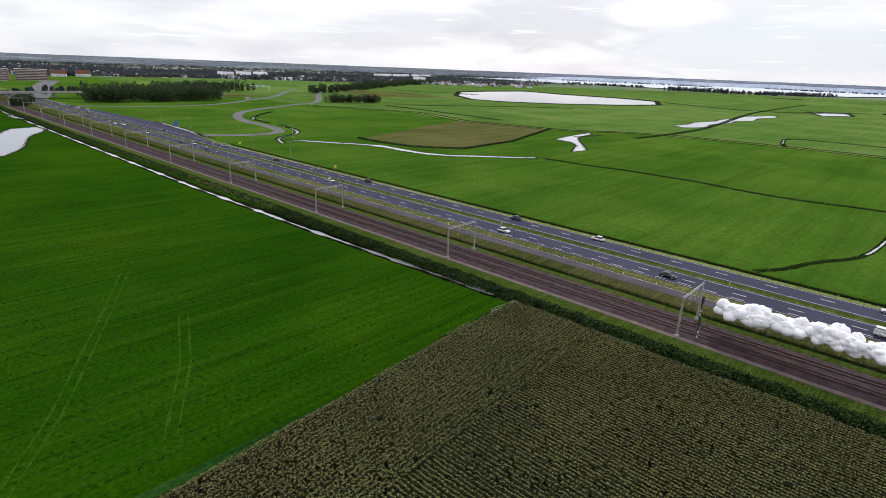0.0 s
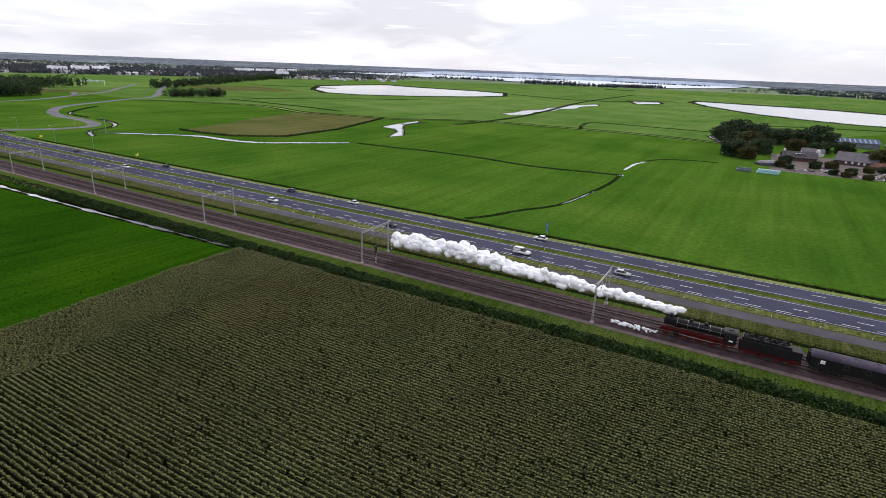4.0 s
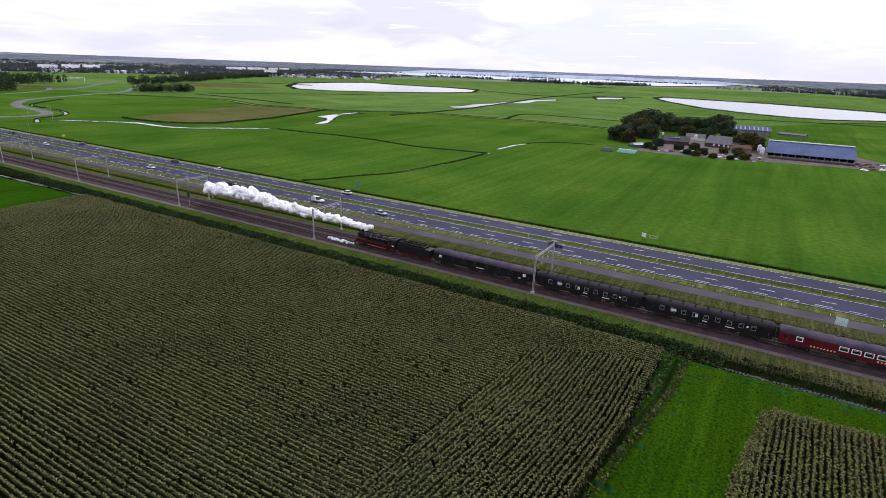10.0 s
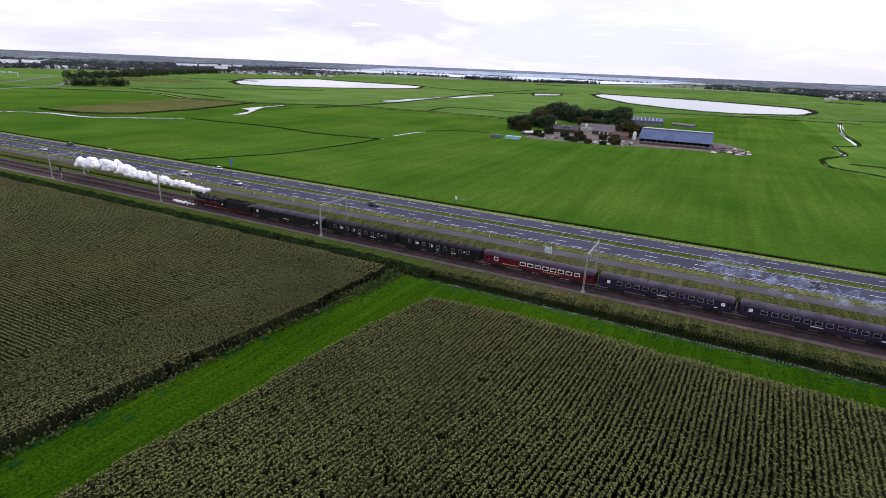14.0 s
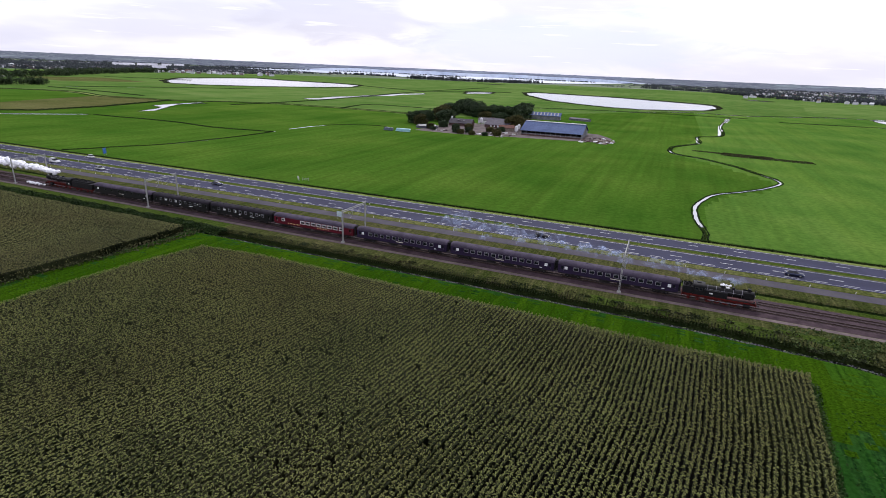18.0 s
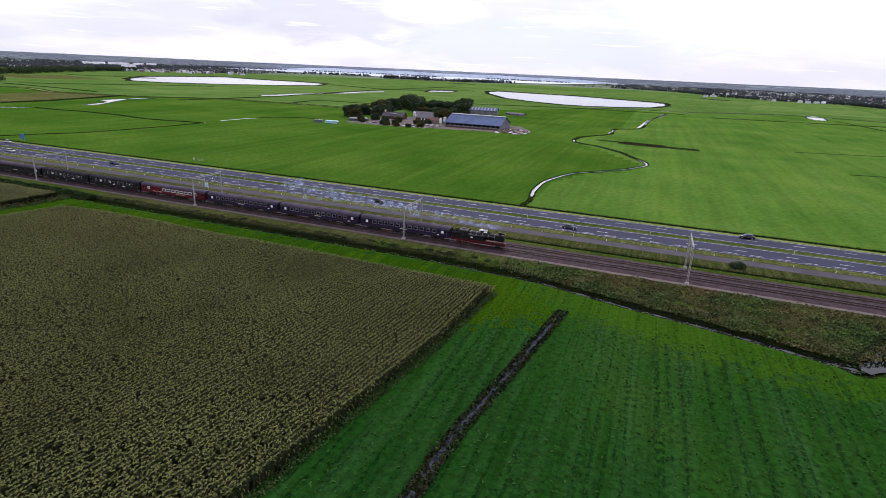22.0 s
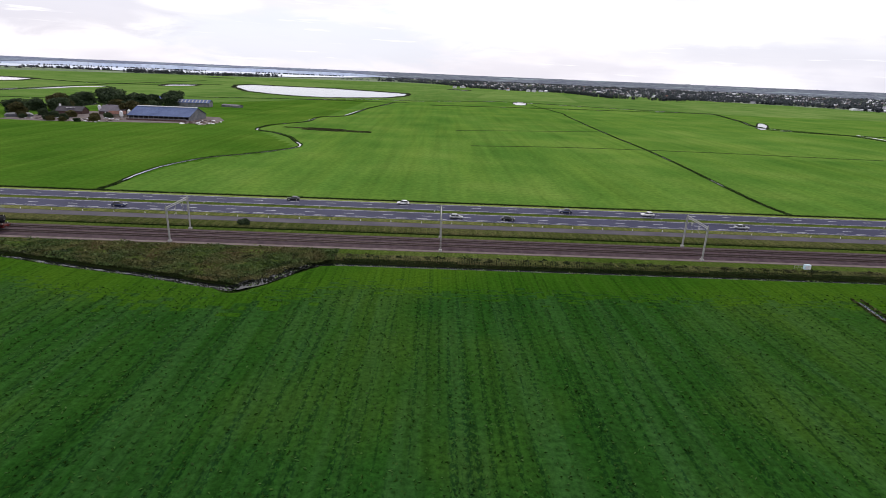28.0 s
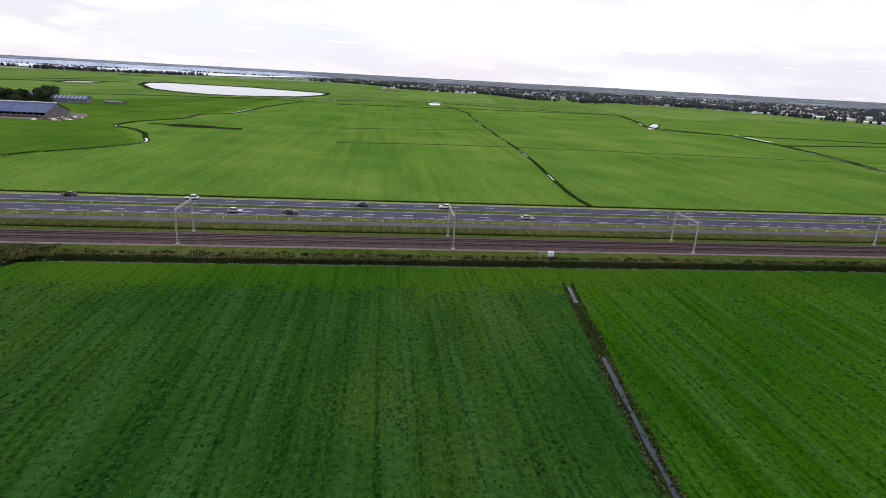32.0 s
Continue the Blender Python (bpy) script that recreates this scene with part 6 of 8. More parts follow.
def puffs(name, centres, radii, mat, label, seed, dome=False, fineness=2):
    """A plume of lumpy billows."""
    rnd = np.random.RandomState(seed)
    bm = bmesh.new()
    bmesh.ops.create_icosphere(bm, subdivisions=fineness, radius=1.0)
    base = np.array([v.co[:] for v in bm.verts])
    tri = np.array([[v.index for v in f.verts] for f in bm.faces])
    bm.free()
    if dome:
        tri = tri[base[tri].mean(1)[:, 2] > -0.15]
    pieces = []
    for c, r in zip(centres, radii):
        ph = rnd.rand(3, 3) * 6.28
        k = 3.5 + rnd.rand(3, 3) * 5.0
        bulge = 1 + sum(0.13 * np.sin(base @ k[i] + ph[i, 0]) * np.cos(base @ k[(i + 1) % 3] + ph[i, 1]) for i in range(3))
        pieces.append((base * (r * bulge)[:, None] * np.array([1.15, 0.95, 0.85]) + c, tri, 0))
    return joined(name, pieces, [mat], label, "steam", "stuff", True)


M["steam_white"], _nt, _b = node_mat("white_steam")
_b.inputs["Base Color"].default_value = (0.92, 0.92, 0.94, 1)
_b.inputs["Roughness"].default_value = 1.0
_b.inputs["Specular IOR Level"].default_value = 0.0
add_bump(_nt, _b, add_noise(_nt, place_vec(_nt), 0.9, 4.0, 0.55), 0.4, 0.4)
M["steam_thin"] = steam_mat("thin_blue_smoke", (0.56, 0.66, 0.90), 0.30)
_r = np.random.RandomState(77)
_n = 300
_s = _r.rand(_n) ** 0.85
_c = np.column_stack([-253.0 - 74 * _s, TRACK_NEAR + 1.6 + 3.0 * _s + _r.normal(size=_n) * (0.3 + 0.8 * _s), 5.0 + 1.5 * _s + 0.6 * np.sin(_s * 11) * _s + _r.normal(size=_n) * (0.2 + 0.5 * _s)])
_rad = 0.5 + 0.7 * _s + 0.5 * _r.rand(_n) ** 2
_k = _r.randint(0, _n, 500)
_d = _r.normal(size=(500, 3))
_d[:, 2] = np.abs(_d[:, 2]) * 0.9
_d /= np.linalg.norm(_d, axis=1)[:, None]
_c2 = _c[_k] + _d * (_rad[_k] * 0.8)[:, None]
puffs("steam_plume", np.concatenate([_c, _c2]), np.concatenate([_rad, 0.25 + 0.40 * _r.rand(500)]), M["steam_white"], "dense white billowing steam trailing behind the chimney", 78, False, 2)
_c = np.column_stack([_r.uniform(-266, -256.5, 70), TRACK_NEAR - 1.9 + _r.normal(size=70) * 0.35, 0.5 + 0.5 * _r.rand(70)])
puffs("cylinder_steam", _c, 0.15 + 0.25 * _r.rand(70), M["steam_white"], "white steam blowing low from the cylinders", 80, False, 1)
_c = np.column_stack([-34.2 + _r.normal(size=24) * 0.55, TRACK_NEAR + _r.normal(size=24) * 0.2, RAIL_TOP + 4.1 + 0.25 * _r.rand(24)])
puffs("safety_valve_steam", _c, 0.10 + 0.16 * _r.rand(24), M["steam_white"], "small white puff at the safety valves", 81, False, 1)
_n = 170
_s = (np.arange(_n) + 0.8 * _r.rand(_n)) / _n
_c = np.column_stack([-30.0 - 74 * _s, TRACK_NEAR + 2.0 + 8.5 * _s + _r.normal(size=_n) * (0.5 + 1.9 * _s), 5.0 + 1.8 * _s + _r.normal(size=_n) * (0.3 + 0.8 * _s)])
puffs("smoke_wisps", _c, 0.4 + 0.5 * _s + 0.7 * _r.rand(_n) ** 1.5, M["steam_thin"], "thin bluish chimney smoke drifting over the coaches", 79, True)


# ---- trees ----
def build_tree(x, y, h, r, seed, mat, label):
    rnd = np.random.RandomState(seed)
    r = r * 1.3
    t = thing("tree", label, "tree", "trees round the farm")
    bm = bmesh.new()
    rings = []
    for z, k in ((0, 1.3), (0.12 * h, 0.95), (0.35 * h, 0.75), (0.6 * h, 0.4)):
        rr = 0.03 * h * k
        ox, oy = 0.05 * z * math.sin(seed), 0.05 * z * math.cos(seed * 1.7)
        rings.append([(ox + rr * math.cos(2 * math.pi * i / 9), oy + rr * math.sin(2 * math.pi * i / 9), z) for i in range(9)])
    bm_loft(bm, rings)
    tips = []
    for k in range(7):
        a = 2 * math.pi * k / 7 + rnd.rand()
        z0 = h * (0.12 + 0.07 * k)
        tip = (math.cos(a) * r * 0.65, math.sin(a) * r * 0.65, z0 + h * 0.18)
        tips.append(tip)
        bm_tube(bm, (0, 0, z0), tip, 0.012 * h, 0.004 * h, 6)
    part("trunk", bm, M["bark"], t)
    cs = []
    low = [(r * 0.55 * math.cos(k * 1.26 + seed), r * 0.55 * math.sin(k * 1.26 + seed), h * 0.13) for k in range(5)]
    lobes = tips + low + [(0, 0, h * 0.72), (r * 0.3, 0, h * 0.62), (-r * 0.3, r * 0.2, h * 0.6)]
    for lx, ly, lz in lobes:
        n = 400
        d = rnd.normal(size=(n, 3))
        d /= np.linalg.norm(d, axis=1)[:, None]
        rad = r * rnd.uniform(0.38, 0.55) * rnd.rand(n)[:, None] ** 0.35
        cs.append(np.array([lx, ly, lz + 0.05 * h]) + d * rad * np.array([1, 1, 0.75]))
    c = np.concatenate(cs)
    c = c[c[:, 2] > 0.02 * h]
    v, f = leaf_quads(c, 0.065 * r + 0.12, rnd, 0.8)
    crown = new("crown", mesh_from("crown", v, f, [mat]))
    crown.parent = t
    t.matrix_basis = pose(x, y, 0)
    return t


_spots = [(-261, 325, 11, 6.5, 0), (-253, 316, 9, 5, 1), (-255, 370, 14, 8, 1), (-246, 356, 11, 6.5, 0), (-264, 352, 10, 6, 0), (-269, 470, 16, 10, 0), (-254, 452, 15, 9, 0), (-240, 436, 13, 8, 0), (-228, 446, 13, 8, 0),
          (-216, 456, 12, 7.5, 0), (-206, 480, 15, 9, 0), (-197, 462, 11, 7, 0), (-222, 402, 9, 6, 1), (-206, 396, 9, 6, 0), (-190, 404, 9, 5.5, 0), (-276, 440, 12, 8, 0), (-266, 405, 10, 6.5, 0),
          (-175, 340, 12, 7, 1), (-181, 352, 9, 5, 0), (-168, 350, 9, 5, 1),
          (-200, 275, 3.4, 2.2, 1), (-190, 273, 3.0, 2.0, 1), (-180, 274, 2.6, 1.8, 0), (-172, 280, 4.0, 2.4, 1), (-176, 290, 4.4, 2.6, 1), (-206, 280, 3.2, 2.0, 0),
          (-197, 285, 4.6, 2.4, 0), (-228, 286, 2.8, 1.9, 0), (-233, 292, 4.2, 2.4, 1), (-214, 300, 4.6, 2.8, 0), (-205, 307, 4.8, 3.0, 1), (-230, 312, 5.2, 3.2, 0), (-186, 305, 3.8, 2.4, 1), (-178, 310, 4.0, 2.6, 0)]
for _i, (_x, _y, _h, _rr, _w) in enumerate(_spots):
    build_tree(_x, _y, _h, _rr, 100 + _i, M["tree_leaf_warm"] if _w else M["tree_leaf"], "broad tree with dark green crown beside the farm" if not _w else "low brownish-green tree beside the farm")


# ---- farm ----
def gable(name, w, d, eave, ridge, wall, roof, label, overhang=0.5, category="barn", bays=0, group=""):
    """A gabled building with its ridge along x, centred on its base."""
    t = thing(name, label, category, group)
    t_wall = 0.25
    wl = None
    for y0, y1 in ((-d / 2, -d / 2 + t_wall), (d / 2 - t_wall, d / 2)):
        bm = bmesh.new()
        if bays and y0 < 0:
            bm_box(bm, -w / 2, w / 2, y0, y1, 0, 1.2)
            part("fascia", box(-w / 2, w / 2, y0, y1, eave - 0.5, eave), wall, t)
        else:
            bm_box(bm, -w / 2, w / 2, y0, y1, 0, eave)
        wl = part("wall", bm, wall, t)
    for x0, x1 in ((-w / 2 - 0.01, -w / 2 + t_wall), (w / 2 - t_wall, w / 2 + 0.01)):
        bm = bmesh.new()
        bm_loft(bm, [[(x, -d / 2, 0), (x, -d / 2, eave), (x, 0, ridge - 0.1), (x, d / 2, eave), (x, d / 2, 0)] for x in (x0, x1)])
        part("gable_wall", bm, wall, t)
    for k in range(bays + 1 if bays else 0):
        x = -w / 2 + 0.15 + (w - 0.3) * k / bays
        part("post", box(x - 0.13, x + 0.13, -d / 2 - 0.04, -d / 2 + 0.22, 0, eave), M["galvanised"], t)
    rise = ridge - eave
    for s in (-1, 1):
        bm = bmesh.new()
        yo = s * (d / 2 + overhang)
        zo = eave - overhang * rise / (d / 2)
        bm_loft(bm, [[(x, 0, ridge), (x, yo, zo), (x, yo, zo + 0.16), (x, 0, ridge + 0.16)] for x in (-w / 2 - overhang, w / 2 + overhang)])
        r = part("roof_slope", bm, roof, t)
        n = max(4, int(w / 2.2))
        bm = bmesh.new()
        for k in range(n + 1):
            x = -w / 2 + w * k / n
            bm_loft(bm, [[(x + dx, s * 0.1, ridge + 0.16 - 0.1 * rise / (d / 2)), (x + dx, yo, zo + 0.16), (x + dx, yo, zo + 0.22), (x + dx, s * 0.1, ridge + 0.22 - 0.1 * rise / (d / 2))] for dx in (-0.05, 0.05)])
        part("roof_seams", bm, roof, r)
    return t, wl


M["barn_roof"] = surface("barn_roof_sheet", (0.068, 0.094, 0.19), (0.102, 0.135, 0.25), 0.12, 0.9, 0.0)
M["barn_wall"] = surface("barn_wall", (0.10, 0.11, 0.12), (0.20, 0.20, 0.21), 0.4, 0.8)
M["brick"] = surface("farm_brick", (0.065, 0.042, 0.040), (0.125, 0.078, 0.070), 1.0, 0.9)
M["tile_grey"] = surface("roof_tile_grey", (0.060, 0.054, 0.066), (0.115, 0.105, 0.12), 0.6, 0.8, 0, 0.03)
M["tile_red"] = surface("roof_tile_red", (0.10, 0.05, 0.04), (0.18, 0.085, 0.065), 0.6, 0.85)
M["tile_pale"] = surface("roof_tile_pale", (0.066, 0.056, 0.072), (0.115, 0.10, 0.125), 0.6, 0.8, 0, 0.03)
M["tile_dark"] = surface("roof_tile_dark", (0.022, 0.018, 0.026), (0.046, 0.038, 0.050), 0.6, 0.8, 0, 0.03)
M["plastic_black"] = surface("black_sheeting", (0.008, 0.008, 0.016), (0.020, 0.019, 0.036), 0.5, 0.5)
M["sheet_white"] = surface("white_sheet", (0.55, 0.55, 0.56), (0.75, 0.75, 0.76), 0.5, 0.6)
M["bale"] = surface("bale_wrap", (0.24, 0.50, 0.58), (0.45, 0.72, 0.80), 0.8, 0.35)
M["bale_dark"] = surface("bale_wrap_dark", (0.05, 0.07, 0.11), (0.14, 0.17, 0.22), 0.8, 0.35)
M["plank"] = surface("weathered_plank", (0.14, 0.11, 0.09), (0.30, 0.26, 0.21), 1.0, 0.9)
M["yard"] = surface("yard_concrete", (0.075, 0.058, 0.055), (0.15, 0.12, 0.115), 0.12, 0.9, 0, 0, True)

barn, _ = gable("cattle_barn", 47.4, 34, 3.4, 9.2, M["barn_wall"], M["barn_roof"], "large cattle barn with blue-grey sheet roof and open side", 0.8, "barn", 12)
part("ridge_cap", box(-24.0, 24.0, -1.0, 1.0, 9.25, 9.8, 0.1), M["sheet_white"], barn, "white ridge ventilator")
for _k in range(10):
    _x = -21.6 + 4.3 * _k + 2.1
    part("feed_fence", box(_x - 1.9, _x + 1.9, -17.15, -17.02, 1.2, 1.35), M["galvanised"], barn)
barn.matrix_basis = pose(-137, 324, 0, 0, 0, 1.0)
_fw = part("feed_wall", box(-23, 23, -0.2, 0.2, 0, 1.1, 0.03), M["brick"])
tagged(_fw, "low red-brown wall along the yard before the barn", "wall")
_fw.matrix_basis = pose(-136, 301.5, 0, 0, 0, 1.0)
_b2, _ = gable("striped_shed", 33, 16, 4.4, 7.2, M["barn_wall"], M["barn_roof"], "long shed with striped blue-grey roof", 0.6, "shed")
for _k in range(9):
    for _s in (-1, 1):
        bm = bmesh.new()
        x = -15.5 + 3.6 * _k
        bm_loft(bm, [[(x + dx, _s * 1.0, 7.02), (x + dx, _s * 7.6, 4.71), (x + dx, _s * 7.6, 4.79), (x + dx, _s * 1.0, 7.10)] for dx in (0, 1.1)])
        part("roof_light", bm, M["concrete"], _b2, "pale translucent roof light")
_b2.matrix_basis = pose(-178, 470, 0, 0, 0, 8)
_b3, _ = gable("low_shed", 22, 8, 1.8, 2.8, M["barn_wall"], M["tile_pale"], "low shed with grey sheet roof", 0.4, "shed")
_b3.matrix_basis = pose(-143, 484, 0, 0, 0, -18)
_b4, _ = gable("farmhouse", 23, 18, 2.8, 7.6, M["brick"], M["tile_pale"], "brick farmhouse with broad grey tiled roof", 0.5, "house")
part("chimney", box(-9.2, -8.0, -0.6, 0.6, 5.2, 8.2, 0.05), M["brick"], _b4)
for _x in (-5, -1.5, 2, 5):
    part("window", box(_x - 0.6, _x + 0.6, -9.08, -8.99, 1.0, 2.5), M["white"], _b4, "white framed window")
part("gable_board", box(12.02, 12.12, -8.0, 8.0, 2.9, 3.3), M["white"], _b4)
_b4.matrix_basis = pose(-188, 343, 0, 0, 0, -14)
_b5, _ = gable("old_stable", 20, 12, 2.6, 5.8, M["brick"], M["tile_dark"], "white-walled stable with dark patched roof", 0.5, "stable")
part("chimney", box(-9.6, -8.4, -0.5, 0.5, 4.6, 7.6, 0.05), M["sheet_white"], _b5, "white chimney")
for _x in (-3.0, -0.6, 1.8):
    part("roof_light", box(_x, _x + 1.5, -3.4, -2.0, 4.82, 4.9), M["sheet_white"], _b5, "pale roof light")
_b5.matrix_basis = pose(-222, 335, 0, 0, 0, 6)
_b6, _ = gable("small_shed", 12, 8, 2.6, 4.6, M["plank"], M["tile_red"], "small plank shed with red roof", 0.3, "shed")
_b6.matrix_basis = pose(-177, 322, 0, 0, 0, 20)
_b7, _ = gable("small_shed", 14, 9, 2.8, 5.0, M["sheet_white"], M["tile_grey"], "small white shed with grey roof", 0.3, "shed")
_b7.matrix_basis = pose(-212, 374, 0, 0, 0, 3)
_b8, _ = gable("hay_shed", 24, 14, 4.5, 7.5, M["barn_wall"], M["barn_roof"], "hay shed with blue-grey roof behind trees", 0.5, "shed")
_b8.matrix_basis = pose(-230, 505, 0, 0, 0, 8)
v = np.array([(-238, 272, 0.03), (-200, 270, 0.03), (-164, 280, 0.03), (-110, 291, 0.03), (-90, 292, 0.03), (-92, 325, 0.03), (-106, 352, 0.03), (-165, 368, 0.03), (-238, 362, 0.03)])
joined("farm_yard", [(v, [tuple(range(9))], 0)], [M["yard"]], "worn grey-brown farm yard", "yard", "structure")
bm = bmesh.new()
bm_loft(bm, [[(x, -6 * k, 0), (x, -5 * k, 1.9 * k), (x, -2 * k, 2.7 * k), (x, 2 * k, 2.7 * k), (x, 5 * k, 1.9 * k), (x, 6 * k, 0)] for x, k in ((-9, 0.5), (-7.5, 0.9), (0, 1.0), (7, 0.95), (9, 0.5))])
ob = part("silage_clamp", bm, M["plastic_black"])
tagged(ob, "long silage heap under black plastic sheeting", "silage heap")
ob.matrix_basis = pose(-238, 296, 0, 0, 0, 35)
# feed silos
for _x, _y in ((-165.5, 318), (-163.5, 303), (-210, 353)):
    t = thing("feed_silo", "small white feed silo on legs beside the barn", "silo")
    bm = bmesh.new()
    bm_loft(bm, [[(r * math.cos(2 * math.pi * i / 14), r * math.sin(2 * math.pi * i / 14), z) for i in range(14)] for r, z in ((0.3, 1.2), (1.3, 2.6), (1.3, 5.6), (0.3, 6.6))])
    part("tank", bm, M["sheet_white"], t)
    for a in range(4):
        part("leg", tube((1.1 * math.cos(a * 1.57), 1.1 * math.sin(a * 1.57), 0), (1.1 * math.cos(a * 1.57), 1.1 * math.sin(a * 1.57), 2.7), 0.07, n=6), M["galvanised"], t)
    t.matrix_basis = pose(_x, _y, 0)
# wrapped bales
_bm = tube((0, -0.62, 0), (0, 0.62, 0), 0.62, n=14)
bmesh.ops.bevel(_bm, geom=[e for e in _bm.edges if e.is_manifold and abs(e.calc_face_angle(0)) > 1.0], offset=0.08, segments=2, affect="EDGES")
_me = bpy.data.meshes.new("bale")
_bm.to_mesh(_me)
_bm.free()
_me.materials.append(M["bale"])
_me2 = _me.copy()
_me2.materials[0] = M["bale_dark"]
for _k in range(54):
    _light = _k < 36
    _j = _k if _light else _k - 36
    _lvl, _q = divmod(_j, 18 if _light else 12)
    ob = new("silage_bale", _me if _light else _me2)
    ob.matrix_basis = pose((-244.5 if _light else -255.0) + 1.28 * (_q % 9 if _light else _q % 6) + 0.6 * _lvl, 254 + 1.35 * (_q // 9 if _light else _q // 6) + 0.1 * _lvl, 0.62 + 1.16 * _lvl)
    tagged(ob, "round silage bale in pale blue wrap" if _light else "round silage bale in dark wrap", "bale", "bales by the farm")
# heaps and clutter at the end of the barn
_r = np.random.RandomState(55)
for _k in range(56):
    _s = 0.5 + 1.2 * _r.rand()
    bm = bmesh.new()
    bmesh.ops.create_icosphere(bm, subdivisions=2, radius=1.0)
    for vtx in bm.verts:
        vtx.co *= 0.8 + 0.45 * noise.noise(vtx.co * 1.7 + Vector((_k, 0, 0)))
        vtx.co.z = max(-0.2, vtx.co.z * 0.7)
    ob = part("rubble_heap", bm, (M["brick"], M["plank"], M["sheet_white"], M["yard"])[_k % 4])
    ob.matrix_basis = pose(-111 + 22 * _r.rand(), 284 + 36 * _r.rand(), 0.1) @ Matrix.Diagonal((_s * 1.5, _s, _s, 1))
    tagged(ob, "heap of rubble and boards in the yard", "heap", "clutter by the barn")


for _k in range(70):
    _s = 0.4 + 0.9 * _r.rand()
    bm = bmesh.new()
    bmesh.ops.create_icosphere(bm, subdivisions=2, radius=1.0)
    for vtx in bm.verts:
        vtx.co *= 0.75 + 0.5 * noise.noise(vtx.co * 2.1 + Vector((_k, 7, 0)))
        vtx.co.z = max(-0.2, vtx.co.z * 0.75)
    ob = part("yard_heap", bm, (M["plank"], M["yard"], M["sheet_white"], M["plastic_black"], M["concrete"])[_k % 5])
    ob.matrix_basis = pose(-232 + 70 * _r.rand() ** 0.6, 272 + 34 * _r.rand(), 0.1) @ Matrix.Diagonal((_s * 1.8, _s, _s, 1))
    tagged(ob, "low heap of boards, earth and sheeting before the farm", "heap", "clutter before the farm")


# a lone bush beside the far track
_bt = thing("bush", "dense dark green bush beside the railway ditch", "bush")
_rb = np.random.RandomState(61)
_d = _rb.normal(size=(1500, 3))
_d /= np.linalg.norm(_d, axis=1)[:, None]
_d *= (_rb.rand(1500) ** 0.35)[:, None]
_c = _d * np.array([2.0, 1.3, 0.95]) * (0.85 + 0.25 * np.sin(_d[:, :1] * 5 + _d[:, 1:2] * 4)) + np.array([0, 0, 0.7])
v, f = leaf_quads(_c[_c[:, 2] > 0.0], 0.28, _rb, 0.8)
ob = new("leaves", mesh_from("leaves", v, f, [M["tree_leaf"]]))
ob.parent = _bt
part("stem", tube((0, 0, -0.1), (0, 0, 1.2), 0.12, 0.05, 7), M["bark"], _bt)
_bt.matrix_basis = pose(29.1, 18.6, 0)


